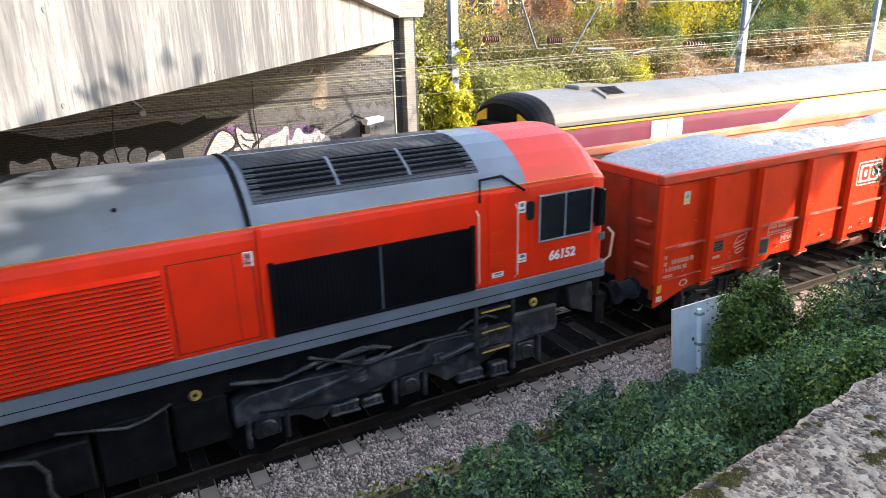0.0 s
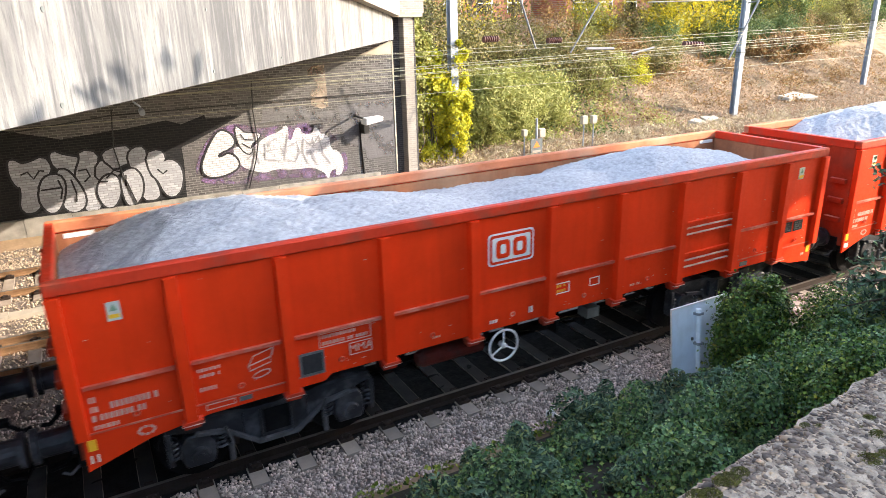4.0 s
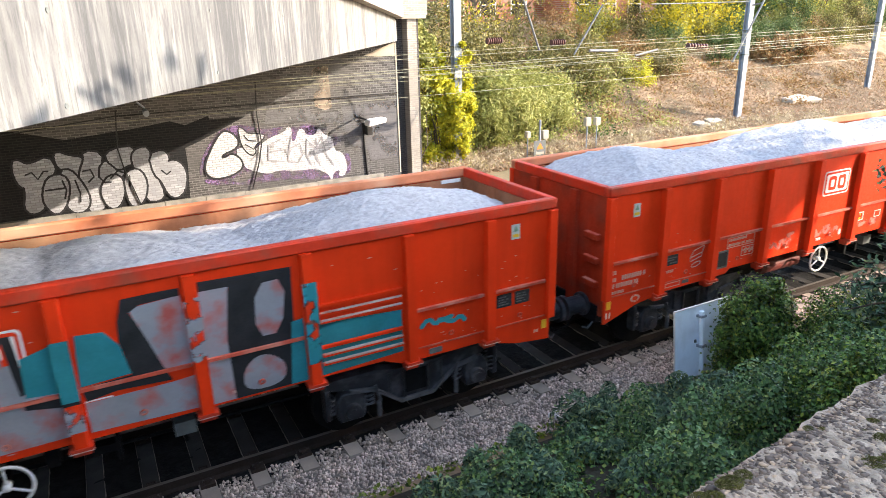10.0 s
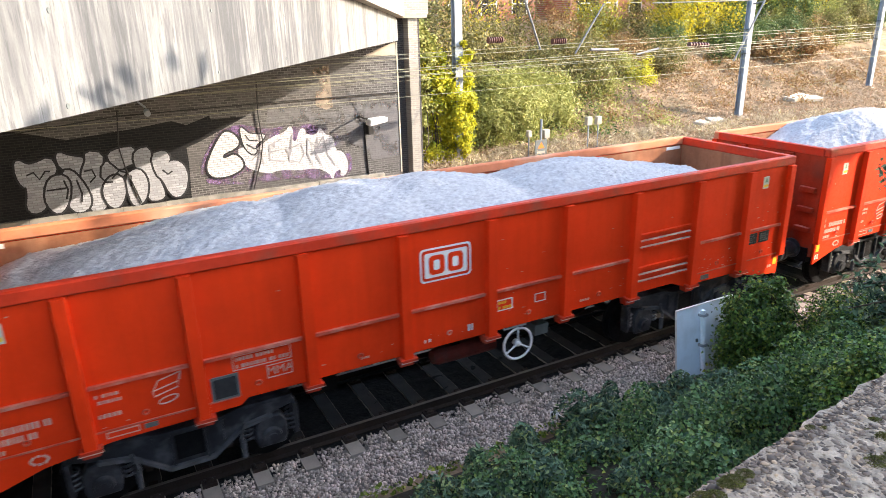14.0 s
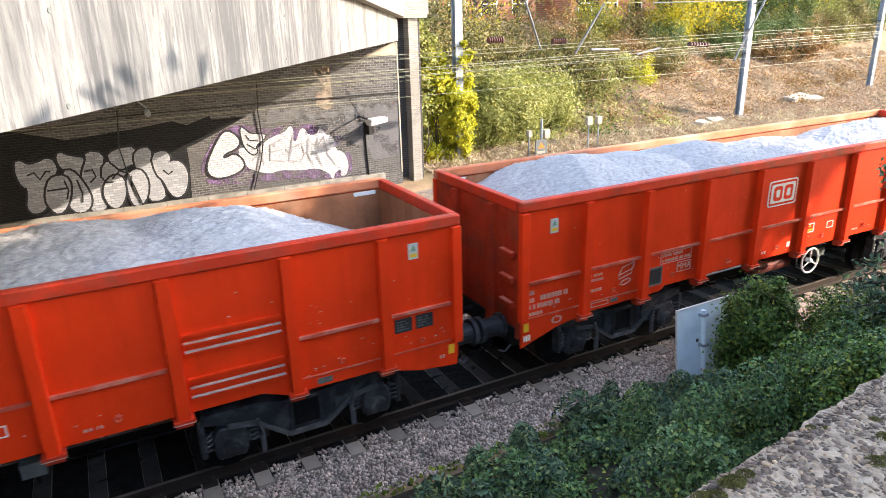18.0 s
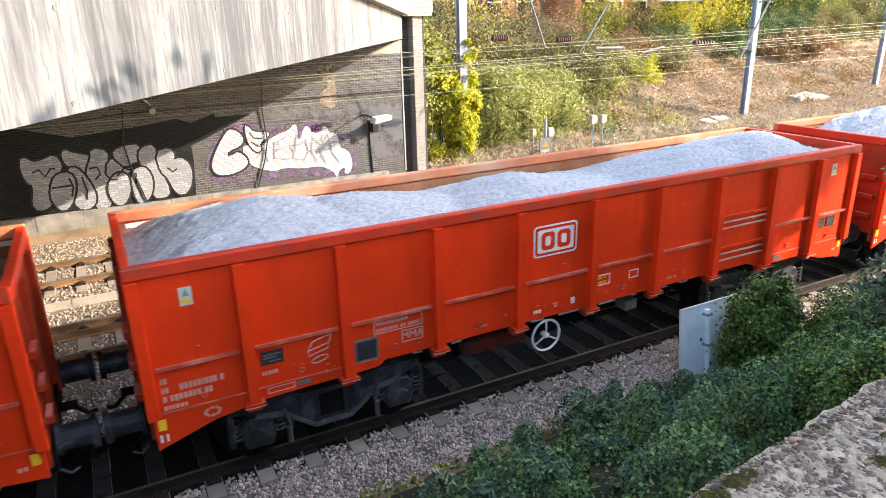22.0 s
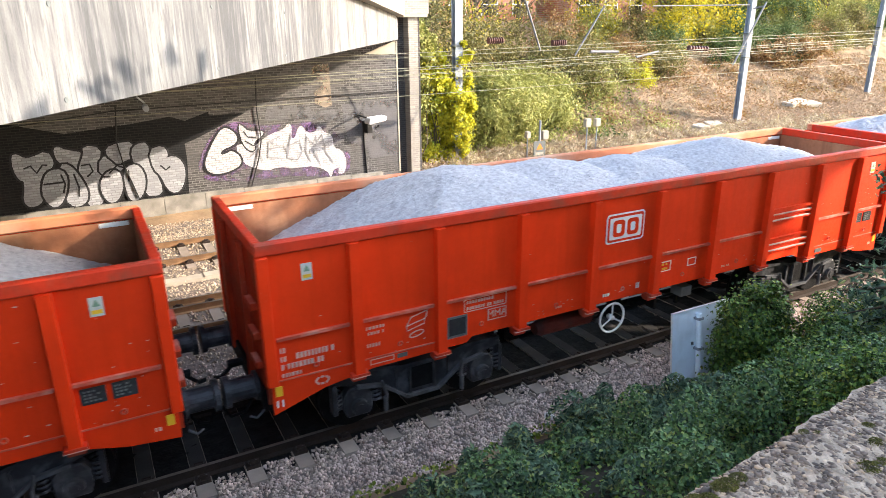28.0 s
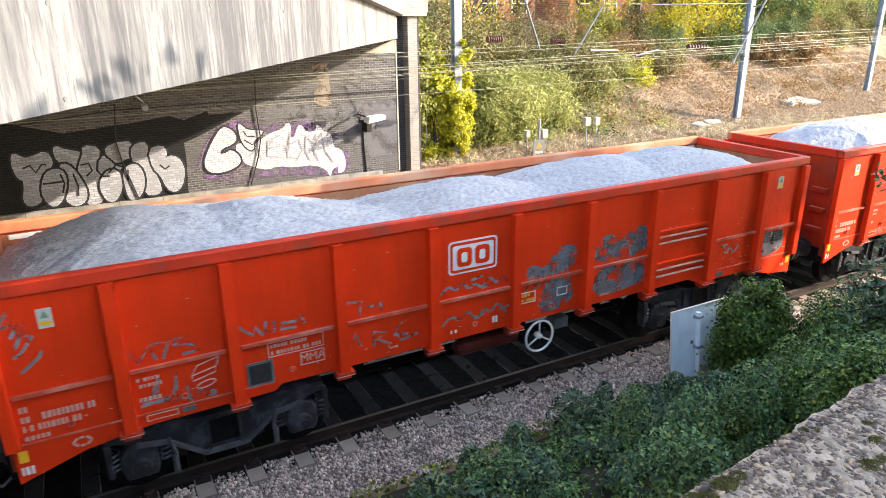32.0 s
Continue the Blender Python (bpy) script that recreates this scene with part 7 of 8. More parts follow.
TREES = [
    ("ash_tree", 14.0, 24.0, 9.0, 3.6, DARK_OLIVE, 6000, "autumn ash tree with thinning olive leaves"),
    ("maple_tree", 20.5, 25.5, 8.5, 3.2, YELLOW_LEAF, 3000, "half-bare yellowing maple on the slope"),
    ("ash_tree", 24.5, 27.0, 8.5, 3.4, DARK_OLIVE, 3200, "half-bare autumn ash on the slope"),
    ("maple_tree", 30.0, 26.0, 8.0, 3.0, YELLOW_LEAF, 4200, "half-bare yellowing maple on the slope"),
    ("maple_tree", 36.0, 25.8, 8.5, 3.4, YELLOW_LEAF, 13000, "bright yellow maple on the cutting slope"),
    ("maple_tree", 41.0, 27.0, 9.0, 3.4, YELLOW_LEAF, 12000, "bright yellow maple on the cutting slope"),
    ("holm_oak", 47.5, 29.0, 9.0, 3.4, GREEN_LEAF, 13000, "dark green evergreen oak"),
    ("maple_tree", 53.5, 29.5, 9.0, 3.4, YELLOW_LEAF, 9000, "yellowing maple on the cutting top"),
    ("ash_tree", 59.0, 30.0, 9.5, 4.0, OLIVE_LEAF, 11000, "autumn ash tree with thinning olive leaves"),
    ("ash_tree", 17.0, 30.0, 10.0, 4.2, DARK_OLIVE, 5000, "olive autumn tree behind the slope"),
    ("ash_tree", 67.0, 32.0, 10.0, 5.0, OLIVE_LEAF, 12000, "autumn ash tree on the cutting top"),
    ("ash_tree", 80.0, 36.0, 11.0, 6.0, GREEN_LEAF, 12000, "green tree on the cutting top"),
]
for i, (nm, x, y, h, s, m, n, lb) in enumerate(TREES):
    tree(nm, x, y, h, s, n, 0.11, m, lb, 60 + i, low=0.05)
# trees on the near bank beyond the view: their shade falls on the train
SHADE = [(9.5, -9.6, 5.8, 2.8), (13.6, -9.0, 7.15, 3.0), (17.2, -8.8, 7.9, 3.0), (20.6, -9.4, 7.5, 2.5), (15.0, -13.8, 6.6, 3.4), (20.5, -13.8, 7.6, 3.2), (10.0, -14.5, 6.6, 3.4), (25.9, -9.8, 10.3, 2.2)]
for i, (x, y, h, s) in enumerate(SHADE):
    tree("sycamore_tree", x, y, h, s, 3600 if x > 16 else 7500, 0.30, GREEN_LEAF, "green sycamore on the near bank", 80 + i, clumps=110, low=0.74 if x > 25 else 0.06)


def scatter_litter():
    r = np.random.default_rng(15)
    n = 90000
    x, y = r.uniform(11.5, 62, n), 13.2 + 13 * r.uniform(0, 1, n) ** 1.3
    c = np.stack([x, y, hill(x, y) + r.uniform(0, 0.12, n)], 1)
    tagged(new("dry_grass", foliage("dry_grass", c, np.tile([0, -0.4, 0.8], (n, 1)), 0.05, STRAW, r, 0.9, 3.4)), "dry straw grass and fallen leaves on the cutting slope", "dry grass", kind="stuff")


scatter_litter()


def foot_grass():
    """Bleached tufts along the foot of the cutting."""
    r = np.random.default_rng(51)
    tx, ty = r.uniform(11.5, 40, 420), r.uniform(13.5, 15.4, 420)
    k = np.repeat(np.arange(420), 26)
    n = len(k)
    x, y = tx[k] + r.normal(0, 0.12, n), ty[k] + r.normal(0, 0.1, n)
    z = hill(x, y) + np.abs(r.normal(0, 0.16, n)) * (0.5 + r.uniform(0, 1, 420)[k])
    nr = np.stack([r.normal(0, 1, n), r.normal(0, 1, n), np.full(n, 0.1)], 1)
    tagged(new("foot_grass", foliage("foot_grass", np.stack([x, y, z], 1), nr, 0.035, PALE_STRAW, r, 0.3, 6.0)), "bleached dry grass along the cutting foot", "dry grass", kind="stuff")


foot_grass()


def slope_scrub():
    r = np.random.default_rng(77)
    for nm, mat, k, lb in (("slope_scrub", OLIVE_LEAF, 70, "patchy olive scrub on the cutting slope"), ("slope_bracken", BROWN_LEAF, 90, "patchy brown bracken on the cutting slope"), ("slope_bramble", GREEN_LEAF, 35, "low green brambles on the cutting slope")):
        mx, my = r.uniform(13, 60 if mat is BROWN_LEAF else 27, k), 15.5 + 9 * r.uniform(0, 1, k)
        my = my + np.clip((mx - 26) * 0.15, 0, 6)
        per = 130
        j = np.repeat(np.arange(k), per)
        c = np.stack([mx[j], my[j], np.zeros(k * per)], 1) + r.normal(0, 1, (k * per, 3)) * (0.25 + 0.45 * r.uniform(0, 1, k)[j])[:, None] * [1.3, 0.8, 0]
        c[:, 2] = hill(c[:, 0], c[:, 1]) + np.abs(r.normal(0, 0.22, k * per))
        tagged(new(nm, foliage(nm, c, np.tile([0, -0.4, 0.8], (k * per, 1)), 0.075, mat, r, 0.9, 2.4)), lb, "scrub", kind="stuff")
    n = 34000
    x = r.uniform(0, 130, n)
    y = r.uniform(46, 54, n)
    top = 12 + 2.5 * np.sin(x * 0.5) + 1.5 * np.sin(x * 1.3 + 1)
    z = 4 + (top - 4) * r.uniform(0, 1, n)
    tagged(new("far_woods", foliage("far_woods", np.stack([x, y, z], 1), np.tile([0.3, -0.7, 0.6], (n, 1)), 0.55, GREEN_LEAF, r, 0.7)), "dark green woods behind the cutting", "woods", kind="stuff")


slope_scrub()
def branch():
    th = tagged(empty("overhanging_branch"), "dark drooping branch with bluish leaves over the bank", "branch")
    r = np.random.default_rng(33)
    root = Vector((11.2, -5.3, 1.9))
    cs = []
    for tip in ((8.4, -4.3, 1.9), (8.98, -4.3, 1.34), (8.15, -4.3, 2.28), (8.8, -4.2, 2.45), (9.0, -4.5, 2.1), (8.75, -4.35, 1.7), (8.6, -4.3, 2.15), (8.95, -4.3, 1.85), (9.0, -4.35, 2.75), (8.62, -4.3, 3.68)):
        tip = Vector(tip)
        mid = root.lerp(tip, 0.55) + Vector((0, 0, 0.12))
        bm = made(path, [root, mid, root.lerp(tip, 0.8) + Vector((0, 0, 0.06)), tip], 0.035, 6, 0.008)
        part("stem", bm, BARK, th)
        for k in range(230):
            t = r.uniform(0.45, 1.02)
            cs.append(tuple(root.lerp(tip, t) + Vector((0, 0, 0.1 * (1 - t))) + Vector(r.normal(0, 0.075, 3))))
    c = np.array(cs)
    ob = new("leaves", foliage("leaves", c, np.tile([0, -0.2, 0.9], (len(c), 1)), 0.045, BUDDLEIA, r, 0.8, 2.4))
    ob.parent = th


branch()
tagged(new("pale_rock", stones("pale_rock", [(5.6, -1.78, -0.2), (5.7, -1.74, -0.2), (5.64, -1.83, -0.2)], 0.2, WHITE, np.random.default_rng(2))), "pale chalky rock on the ballast", "rock")


# ---- overhead line ----
def mast(x, y, top, label):
    z0 = float(hill(x, y)) - 0.1
    ma = tagged(empty("line_mast", pose(x, y, z0)), label, "mast", "overhead line masts")
    section = [(-0.16, -0.15), (0.16, -0.15), (0.16, -0.13), (0.012, -0.13), (0.012, 0.13), (0.16, 0.13), (0.16, 0.15), (-0.16, 0.15), (-0.16, 0.13), (-0.012, 0.13), (-0.012, -0.13), (-0.16, -0.13)]
    part("post", made(prism, section, "z", 0, top), GALV, ma, "galvanised steel H-section post")
    part("foot", boxed(-0.35, 0.35, -0.35, 0.35, -0.3, 0.12), SLAB, ma)
    for z in (3.4, 4.6):
        part("band", boxed(-0.19, 0.19, -0.18, 0.18, z, z + 0.06), PLATE, ma)
    return ma


mast(13.3, 14.7, 9.0, "grey steel overhead line mast wrapped in creeper")
mast(31.6, 16.0, 9.0, "grey steel overhead line mast")
mast(50.2, 20.0, 9.0, "grey steel overhead line mast")


def wire(y0, z0, y1, z1, sag, mat, r=0.012, x0=-30.0, x1=110.0):
    bm = bmesh.new()
    pts = []
    for k in range(29):
        t = k / 28
        pts.append((x0 + (x1 - x0) * t, y0 + (y1 - y0) * t, z0 + (z1 - z0) * t))
    path(bm, pts, r, 5)
    tagged(part("overhead_wire", bm, mat), "taut overhead line wire", "wire", "overhead wires")


def wire_through(y, za, xa, zb, xb, mat, r=0.007):
    """A straight wire by its heights at two places."""
    k = (zb - za) / (xb - xa)
    wire(y, za + k * (-30 - xa), y, za + k * (110 - xa), 0, mat, r)


wire_through(8.95, 4.70, 8.6, 4.91, 25, WIRE)
wire_through(8.95, 4.58, 8.6, 4.80, 25, WIRE)
wire_through(4.6, 4.61, 6.5, 4.82, 19, WIRE)
wire_through(4.6, 4.56, 6.5, 4.76, 19, WIRE)
wire_through(8.95, 4.11, 8.6, 4.37, 25, WIRE)
wire_through(11.0, 3.90, 9.5, 4.15, 29, WIRE)
wire_through(11.0, 3.78, 9.5, 3.73, 29, WIRE, 0.005)
wire_through(12.8, 3.07, 10.3, 3.19, 33, WIRE, 0.009)
bm = bmesh.new()
path(bm, [(-12, WALL_Y - 0.06, 2.6), (-2.1, WALL_Y - 0.06, 2.82), (0.9, WALL_Y - 0.06, 3.12), (6, WALL_Y - 0.06, 3.18), (10.1, WALL_Y - 0.06, 3.2)], 0.018)
tagged(part("wall_cable", bm, DARKWIRE), "black cable clipped along the brick wall", "cable")


def sprayed_walls():
    """Two large pieces on the abutment: silver shapes outlined in black, and white shapes in a purple mist."""
    def flat(name, pts, mat, parent, layer, label=""):
        y = WALL_Y - 0.002 - 0.003 * layer
        return part(name, made(prism, pts, "y", y - 0.002, y), mat, parent, label)
    base = tagged(empty("wall_graffiti"), "silver bubble shapes outlined in black on the brick wall", "graffiti")
    # black paint; the tongue at the right fills in the deck's cast shadow
    flat("dark_ground", [(-6, 3.0), (-2.05, 2.98), (-0.5, 2.55), (1.37, 2.71), (2.4, 2.84), (2.83, 2.68), (3.55, 2.91), (3.58, 2.79), (4.7, 2.8), (3.1, 2.1), (2.74, 1.98), (2.75, 1.5), (2.68, 0.37), (-6, 0.37)], BRICK_BLACKED, base, 0, "black-painted brick ground with deck shadow painted in")

    def bubble(layer, *pts):
        s = soften(list(pts), 1)
        flat("outline", grown(s, 0.095), PAINT_BLACK, base, layer)
        flat("silver_shape", grown(s, 0.035), PAINT_SILVER, base, layer + 0.8)
    bubble(1, (-0.77, 2.2), (-0.56, 2.06), (-0.11, 1.94), (-0.22, 1.65), (-0.36, 1.29), (-0.45, 1.54), (-0.6, 1.68), (-0.78, 1.79), (-0.83, 2.06))
    bubble(2, (-0.07, 2.14), (0.35, 2.05), (0.24, 1.65), (0.22, 1.25), (0.24, 0.55), (0.08, 0.36), (-0.22, 0.36), (-0.2, 0.87), (-0.3, 1.29), (-0.24, 1.6), (-0.08, 1.89))
    bubble(3, (-0.74, 1.65), (-0.55, 1.64), (-0.38, 1.38), (-0.21, 0.91), (-0.22, 0.61), (-0.35, 0.44), (-0.59, 0.4), (-0.76, 0.62), (-0.66, 1.11), (-0.68, 1.46))
    bubble(4, (-1.88, 2.05), (-1.77, 2.05), (-1.63, 1.92), (-1.42, 1.93), (-1.03, 2.08), (-0.93, 1.79), (-0.99, 1.63), (-1.31, 1.35), (-1.4, 1.21), (-1.3, 1.03), (-1.35, 0.78), (-1.47, 0.59), (-1.71, 0.54), (-1.82, 0.71), (-1.72, 1.09), (-1.71, 1.34), (-1.81, 1.35), (-1.91, 1.65))
    bubble(5, (-1.2, 1.35), (-1.02, 1.52), (-0.75, 1.51), (-0.66, 1.28), (-0.74, 0.9), (-0.89, 0.59), (-1.08, 0.44), (-1.24, 0.59), (-1.33, 0.9))
    bubble(6, (0.33, 1.76), (0.68, 1.79), (0.66, 1.56), (0.92, 1.46), (0.74, 1.31), (0.53, 1.37), (0.23, 1.25))
    bubble(7, (0.52, 2.03), (0.85, 2.14), (1.25, 2.15), (1.23, 1.69), (1.02, 1.68), (0.76, 1.55), (0.66, 1.7), (0.54, 1.82))
    bubble(8, (0.29, 1.14), (0.49, 1.34), (0.71, 1.33), (0.81, 1.05), (0.73, 0.69), (0.56, 0.43), (0.38, 0.4), (0.25, 0.62), (0.21, 0.89))
    bubble(9, (1.2, 1.9), (1.37, 2.07), (1.65, 2.09), (1.63, 1.67), (1.73, 1.24), (1.9, 0.6), (1.74, 0.45), (1.42, 0.5), (1.44, 1.0), (1.41, 1.38), (1.23, 1.49))
    bubble(10, (0.9, 1.31), (1.15, 1.47), (1.34, 1.39), (1.44, 1.06), (1.36, 0.65), (1.19, 0.42), (1.0, 0.36), (0.9, 0.63))
    bubble(11, (1.69, 1.86), (2.08, 1.96), (2.18, 1.72), (2.1, 1.55), (2.36, 1.61), (2.56, 1.44), (2.63, 1.09), (2.5, 0.64), (2.28, 0.47), (2.08, 0.59), (1.93, 1.08), (1.76, 1.27))
    for ln_ in ([(-1.66, 1.66), (-1.5, 1.72), (-1.38, 1.5), (-1.2, 1.72), (-1.1, 1.7)], [(-1.25, 1.15), (-0.78, 1.16)], [(-0.78, 1.38), (-0.72, 1.1), (-0.8, 0.85)], [(-0.45, 1.35), (-0.38, 0.95), (-0.42, 0.7)],
                [(-0.2, 1.6), (0.0, 1.62), (0.06, 1.4), (-0.1, 1.26)], [(0.5, 1.3), (0.72, 1.5), (0.9, 1.42)], [(1.02, 1.3), (0.98, 1.0)], [(0.3, 1.2), (0.48, 1.18)], [(1.95, 1.36), (2.08, 1.22), (2.2, 1.3)]):
        strokes(base, "inner_line", PAINT_BLACK, [ln_], 0.05, WALL_Y - 0.042, 0.0004)
    other = tagged(empty("wall_graffiti"), "white spray-painted shapes in a purple haze on the brick wall", "graffiti")
    flat("grey_patch", [(8.0, 2.86), (10.05, 2.9), (10.05, 0.92), (8.95, 0.86), (8.9, 1.25), (8.2, 1.5), (8.05, 2.1)], PAINT_GREY, other, 1, "painted-over grey patch")
    flat("grey_patch", [(5.3, 2.5), (5.4, 2.95), (6.85, 2.9), (6.9, 2.7), (7.9, 2.72), (7.9, 2.3), (6.6, 2.45)], PAINT_GREY, other, 1, "painted-over grey patch")
    for x0, x1, z0, z1 in ((7.05, 7.6, 2.85, 4.2),):
        flat("tan_patch", [(x0, z0 + 0.08), (x0 - 0.03, z1 - 0.1), (x0 + 0.1, z1), (x1, z1 + 0.04), (x1 + 0.04, z0), (x1 - 0.2, z0 - 0.06)], TAN, other, 2, "tan washed streak")
    flat("bearing_patch", [(8.9, 4.5), (10.09, 4.93), (10.09, 4.45)], SLAB, other, 2, "pale concrete bearing patch")
    flat("haze", soften([(3.73, 2.36), (3.21, 1.69), (3.01, 1.07), (3.34, 0.66), (4.06, 0.66), (4.59, 0.49), (5.27, 0.59), (6.25, 0.57), (7.25, 0.38), (8.14, 0.42), (8.23, 1.03), (8.0, 1.42), (7.79, 1.87), (7.01, 2.34), (6.24, 2.40), (5.27, 2.30), (4.57, 2.55), (4.11, 2.5)][::-1]), PAINT_PURPLE, other, 3, "faded purple haze")
    rest = soften([(4.25, 1.74), (4.51, 1.83), (4.8, 1.64), (5.08, 1.84), (5.43, 2.05), (5.9, 2.17), (6.07, 2.38), (6.19, 2.24), (6.12, 1.87), (6.25, 1.82), (6.4, 2.22), (6.56, 2.24), (6.7, 1.98), (7.0, 1.99), (7.08, 2.22), (7.21, 2.12), (7.28, 1.96), (7.58, 1.86),
                   (7.62, 1.38), (7.87, 1.31), (8.02, 1.05), (8.05, 0.68), (7.9, 0.42), (7.7, 0.46), (7.78, 0.68), (7.54, 0.62), (7.45, 0.31), (7.31, 0.61), (6.88, 0.83), (6.27, 0.82), (5.59, 0.92), (5.26, 0.83), (4.84, 0.96), (4.47, 1.16)], 1)
    star = soften([(4.44, 2.49), (4.61, 2.35), (4.72, 2.21), (5.25, 2.18), (5.16, 2.0), (4.86, 1.83), (4.91, 1.61), (4.77, 1.52), (4.57, 1.71), (4.46, 2.02)], 1)
    hook = soften([(3.97, 2.41), (4.27, 2.24), (4.38, 1.99), (4.25, 1.8), (3.84, 1.68), (3.77, 1.52), (3.95, 1.53), (4.14, 1.64), (4.39, 1.43), (4.43, 1.16), (4.1, 0.97), (3.67, 0.9), (3.36, 0.97), (3.25, 1.23), (3.37, 1.58), (3.72, 2.15)])
    flat("white_shape", rest, PAINT_WHITE, other, 4)
    flat("outline", grown(star, 0.045), PAINT_BLACK, other, 5)
    flat("white_shape", star, PAINT_WHITE, other, 6)
    flat("outline", grown(hook, 0.065), PAINT_BLACK, other, 7)
    flat("white_shape", hook, PAINT_WHITE, other, 8)
    for pts in ([(5.38, 1.78), (5.55, 1.86), (5.5, 1.68)], [(5.82, 1.62), (6.1, 1.58), (6.0, 1.36)], [(7.0, 1.9), (7.02, 1.62), (6.9, 1.72)], [(6.86, 1.46), (7.0, 1.2), (7.1, 0.85), (6.9, 1.2)]):
        flat("inner_patch", pts, PAINT_PALE, other, 9)
    # faded grey letter lines inside the white
    for ln_ in ([(5.3, 1.3), (5.35, 1.8), (5.75, 1.95)], [(5.35, 1.55), (5.7, 1.6)], [(5.3, 1.3), (5.8, 1.2)], [(5.95, 1.2), (6.02, 1.6), (6.15, 2.05)], [(6.0, 1.6), (6.4, 1.75), (6.5, 1.4), (6.3, 1.1), (6.0, 1.2)],
                [(6.65, 1.85), (6.6, 1.35), (6.75, 1.0)], [(6.65, 1.85), (6.95, 1.55), (7.2, 1.9)], [(7.2, 1.9), (7.3, 1.3), (7.55, 0.9)], [(7.35, 1.6), (7.55, 1.65)], [(4.7, 1.35), (5.0, 1.6), (5.1, 1.2)]):
        strokes(other, "faded_line", PAINT_PALE, [ln_], 0.045, WALL_Y - 0.033, 0.0004, 0.3)
    for ln_ in ([(4.6, 1.9), (4.85, 1.72), (4.98, 1.78)], [(4.58, 2.2), (4.7, 2.02), (4.95, 1.98)]):
        strokes(other, "inner_line", PAINT_BLACK, [ln_], 0.035, WALL_Y - 0.034, 0.0004)


sprayed_walls()
# floodlight on the wall, joints and pipes
fl = tagged(empty("floodlight", pose(8.45, WALL_Y, 2.35)), "white floodlight on a black bracket on the brick wall", "floodlight")
bm = bmesh.new()
path(bm, [(0.1, 0, 0.1), (0.0, -0.5, 0.15), (0.25, -0.75, 0.05)], 0.03)
part("bracket", bm, DARKWIRE, fl)
part("lamp_head", made(prism, [(0.1, -0.12), (0.75, -0.02), (0.78, 0.14), (0.15, 0.1)], "y", -1.05, -0.6), WHITE, fl, "white lamp head", bevel=0.03)
part("control_box", boxed(0.3, 0.48, -0.4, -0.05, -0.5, -0.12), DARKWIRE, fl)
part("conduit", made(path, [(0.28, -0.03, -0.1), (0.3, -0.03, -0.9), (0.36, -0.03, -2.2)], 0.03), DARKWIRE, fl)
for pts in ([(5.12, 3.9), (5.06, 2.9), (5.12, 1.9), (4.98, 1.3), (4.66, 0.4)], [(0.95, 3.3), (0.82, 2.2), (0.9, 1.6), (1.2, 0.4)]):
    bm = bmesh.new()
    path(bm, [(p[0], WALL_Y - 0.07, p[1]) for p in pts], 0.022)
    tagged(part("drain_cable", bm, DARKWIRE), "black cable hanging down the brick wall", "cable")
bm = bmesh.new()
rod(bm, (1.75, WALL_Y - 0.1, 3.2), (1.75, WALL_Y - 0.35, 3.15), 0.09)
path(bm, [(1.75, WALL_Y, 3.3), (1.55, WALL_Y - 0.2, 3.5)], 0.03)
tagged(part("wall_lamp", bm, GALV), "small round bulkhead lamp under the bridge", "lamp")


# ---- things along the far line ----
def post_box(x, y, h, w, mat, label):
    z = float(hill(x, y))
    th = tagged(empty("lineside_box", pose(x, y, z)), label, "lineside box", "lineside boxes")
    part("post", made(rod, (0, 0, -0.1), (0, 0, h), 0.03), GALV, th)
    part("case", boxed(-w / 2, w / 2, -0.1, 0.1, h - 0.1, h + w * 0.9), mat, th, bevel=0.02)


for x, y, h, w, m in ((16.45, 14.25, 0.92, 0.2, SLAB), (17.3, 14.2, 0.8, 0.3, SLAB), (19.6, 14.2, 1.12, 0.3, SLAB), (20.15, 14.2, 1.14, 0.28, SLAB)):
    post_box(x, y, h, w, m, "pale lineside equipment box on a post")
ws = tagged(empty("warning_sign", pose(16.88, 13.95, float(hill(16.88, 13.95)))), "small triangular warning sign on a dark board", "sign")
part("board", boxed(-0.3, 0.3, 0, 0.04, 0.1, 0.75), PLATE, ws)
part("triangle", made(prism, [(-0.17, 0.40), (0.17, 0.40), (0.0, 0.66)], "y", -0.008, -0.002), ORANGE, ws, "faded amber triangle")
part("text_strip", boxed(-0.2, 0.2, -0.008, -0.002, 0.18, 0.28), SLAB, ws)
part("marker_post", made(rod, (0.05, 0.1, 0), (0.05, 0.1, 1.6), 0.05), GALV, ws)
for i, (x, y, l, a) in enumerate(((28.3, 15.5, 0.9, 20), (29.6, 15.8, 0.9, -15), (39.4, 18.2, 2.0, 18), (40.6, 18.0, 1.6, -8), (40.7, 18.7, 1.5, 24))):
    tagged(part("concrete_slab", boxed(-l / 2, l / 2, -0.35, 0.35, -0.1, 0.14), SLAB, None, bevel=0.03), "discarded pale concrete slab on the slope", "slab", "discarded slabs").matrix_basis = pose(x, y, float(hill(x, y)) + (0.03 if x < 35 else 0.2), 10, 0, a)


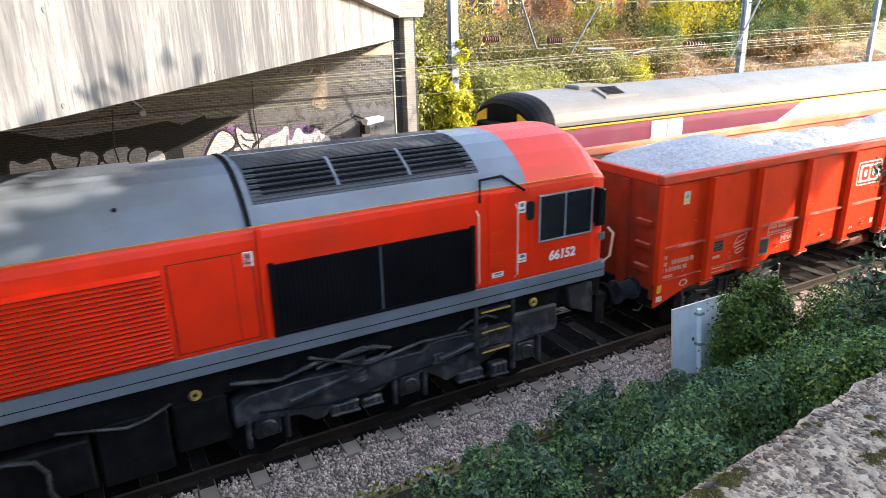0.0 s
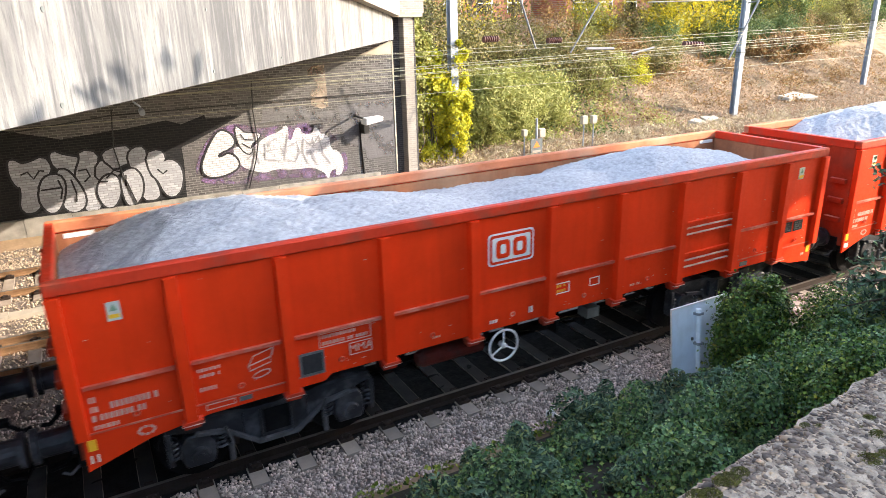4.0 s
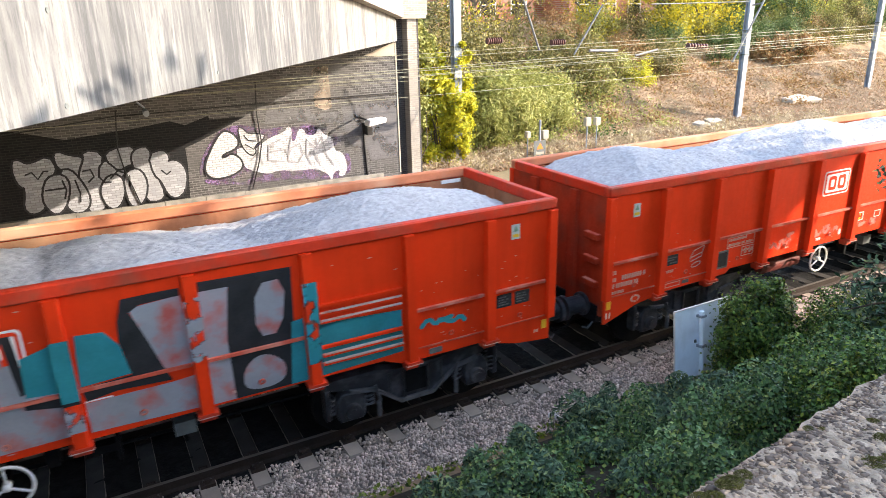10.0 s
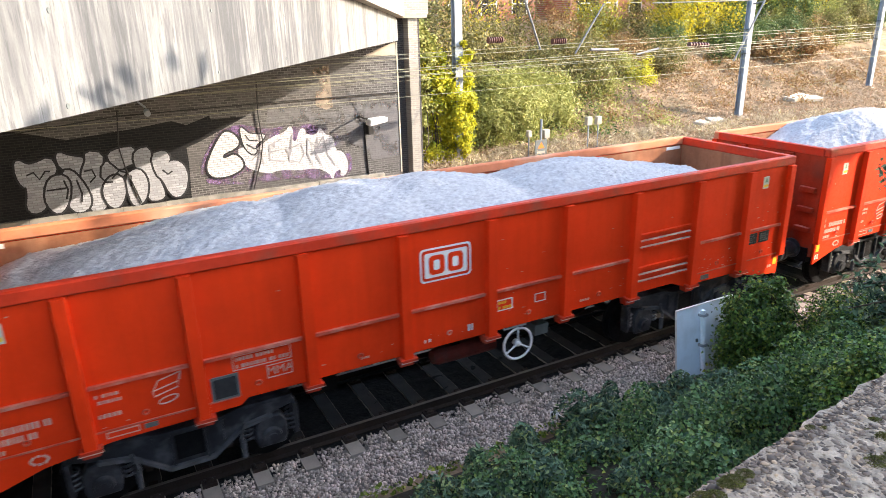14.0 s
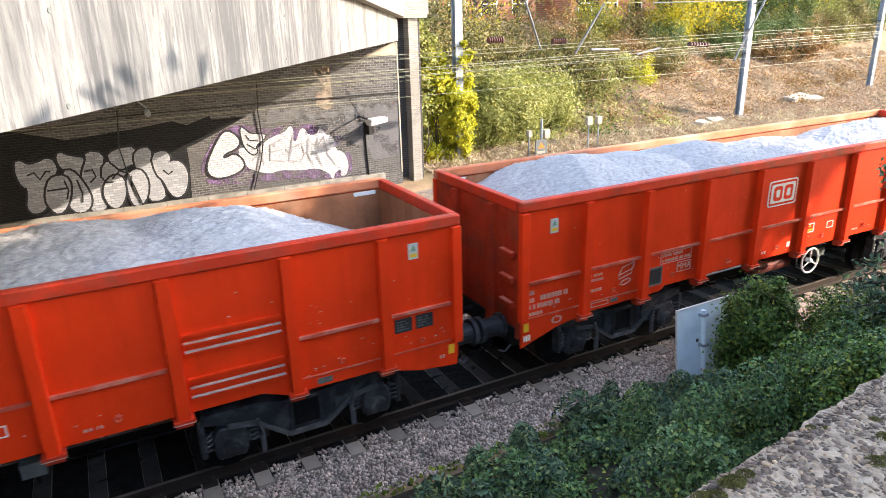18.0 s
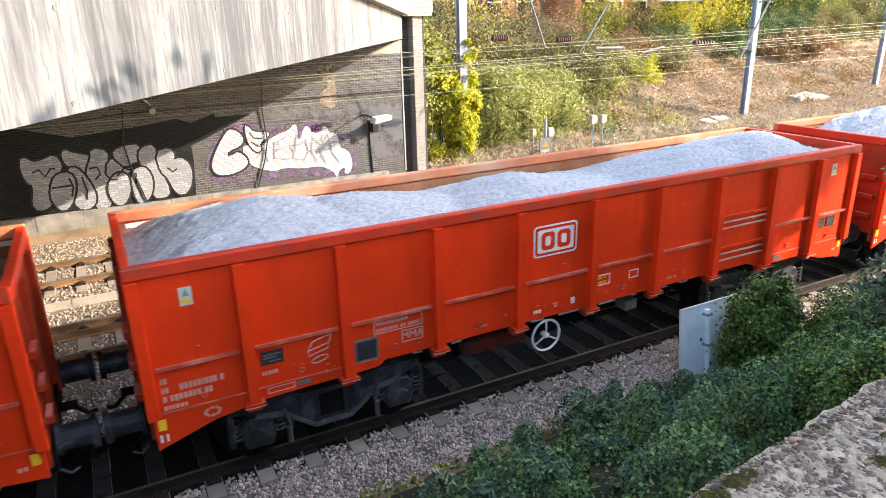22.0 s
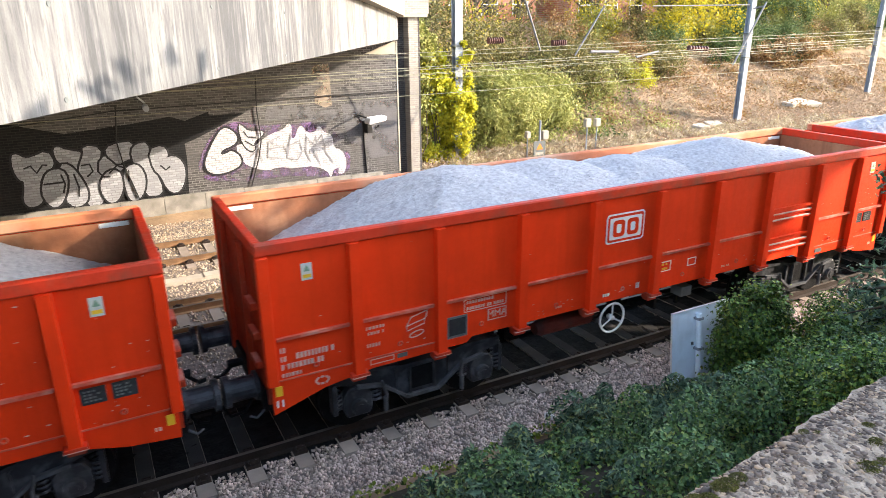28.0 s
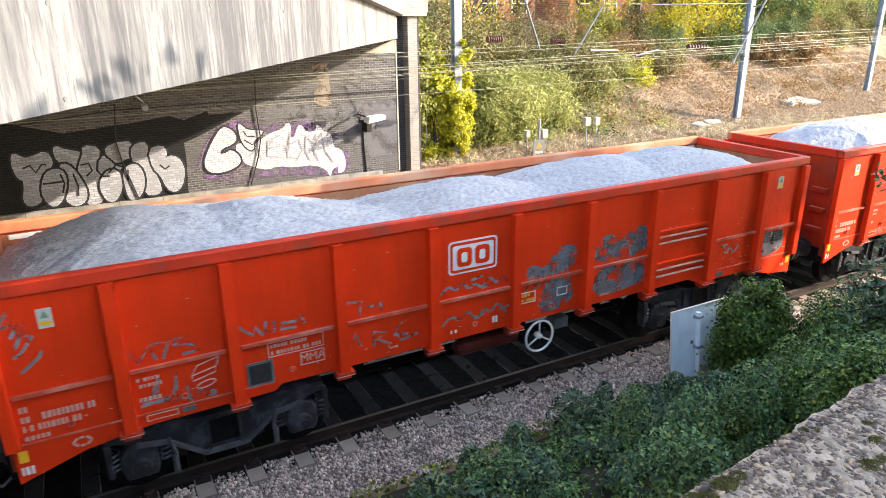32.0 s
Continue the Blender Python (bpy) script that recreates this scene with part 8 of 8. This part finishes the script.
def house(x, y, w, d, h, label):
    z = float(hill(x, y)) - 0.3
    ho = tagged(empty("brick_house", pose(x, y, z)), label, "house")
    part("wall", boxed(0, w, 0, d, 0, h), BRICK_RED, ho)
    part("roof", made(prism, [(-0.4, h + 0.01), (d + 0.4, h + 0.01), (d / 2, h + 3)], "x", -0.4, w + 0.4), SLEEPER, ho, "grey tiled roof")
    for r in range(int(h // 2.9)):
        for c in range(int(w // 2.6)):
            wx = 0.8 + c * 2.6
            wi = part("window", boxed(wx, wx + 1.2, -0.03, -0.002, 0.9 + r * 2.9, 2.3 + r * 2.9), GLASS, ho)
            part("window_frame", boxes((wx - 0.07, wx, -0.06, -0.004, 0.83 + r * 2.9, 2.37 + r * 2.9), (wx + 1.2, wx + 1.27, -0.06, -0.004, 0.83 + r * 2.9, 2.37 + r * 2.9), (wx, wx + 1.2, -0.06, -0.031, 1.55 + r * 2.9, 1.62 + r * 2.9)), WHITE, wi)


house(22.5, 33.5, 8, 9, 8.8, "red brick house behind the trees")
house(34.5, 34.5, 9, 9, 8.8, "red brick house behind the yellow trees")
house(50, 56, 26, 9, 8.8, "red brick terrace behind the woods")


def cantilever(pts, ins, label):
    ca = tagged(empty("line_cantilever"), label, "cantilever", "overhead line cantilevers")
    for p, q, r in pts:
        part("tube", made(rod, p, q, r), DULL_STEEL, ca)
    for p, q in ins:
        bm = bmesh.new()
        p, q = Vector(p), Vector(q)
        for k in range(7):
            rod(bm, p.lerp(q, k / 7), p.lerp(q, (k + 0.6) / 7), 0.11, 0.085)
        part("insulator", bm, PORCELAIN, ca, "brown ribbed insulator")


cantilever([((13.5, 10.5, 6.2), (14.2, 10.5, 4.55), 0.035), ((16.9, 10.5, 6.0), (15.7, 10.5, 4.35), 0.03), ((16.4, 10.5, 4.46), (17.7, 10.5, 4.42), 0.05), ((18.6, 10.5, 4.2), (19.7, 10.5, 4.38), 0.04),
            ((19.2, 10.5, 6.0), (24.5, 10.5, 6.05), 0.02)], [((12.1, 10.5, 4.93), (12.7, 10.5, 4.93)), ((14.7, 10.5, 4.8), (15.3, 10.5, 4.8)), ((21.3, 10.5, 4.46), (22.4, 10.5, 4.40))],
           "steel tubes and insulators holding the overhead wires")
cantilever([((31.4, 15.0, 6.3), (29.5, 15.0, 3.3), 0.05), ((31.5, 15.8, 6.0), (31.3, 15.0, 6.1), 0.04)], [], "raked steel cantilever arm on a line mast")


# ---- movement ----
def motions():
    def travel(t):
        for (a, sa), (b, sb) in zip(TRAVEL, TRAVEL[1:]):
            if t <= b:
                return sa + (sb - sa) * (t - a) / (b - a)
        return TRAVEL[-1][1]

    def spin(thing, x_at, sign, speed):
        for ob in thing.children_recursive:
            if not ob.name.startswith("wheelset"):
                continue
            r = ob.location.z
            ts = [t / 10 for t in range(0, 321) if -13 < x_at(t / 10) < 34]
            if not ts:
                continue
            base = ob.location.copy()
            rows = []
            for t in sorted({0.0, 32.0, *ts}):
                tt = min(max(t, ts[0]), ts[-1])
                rows.append((t, pose(base.x, base.y, base.z, 0, math.degrees(sign * speed(tt) / r) % 360, 0)))
            walk(ob, rows)

    for k, (w, ld) in enumerate(zip(WAGONS, LOADS)):
        rows = [(t, pose(FIRST + 14.04 * k - s, 0, 0)) for t, s in TRAVEL]
        walk(w, rows)
        walk(ld, rows)
        spin(w, lambda t: FIRST + 14.04 * k - travel(t), -1, travel)
    walk(LOCO, [(t, pose(FIRST - s, 0, 0)) for t, s in TRAVEL])
    spin(LOCO, lambda t: FIRST - 8 - travel(t), -1, travel)
    walk(CAR, [(t, pose(8.9 + 8.4 * t, 4.6, 0)) for t in (0, 8, 16, 24, 32)])
    spin(CAR, lambda t: 8.9 + 8.4 * t, 1, lambda t: 8.4 * t)


motions()
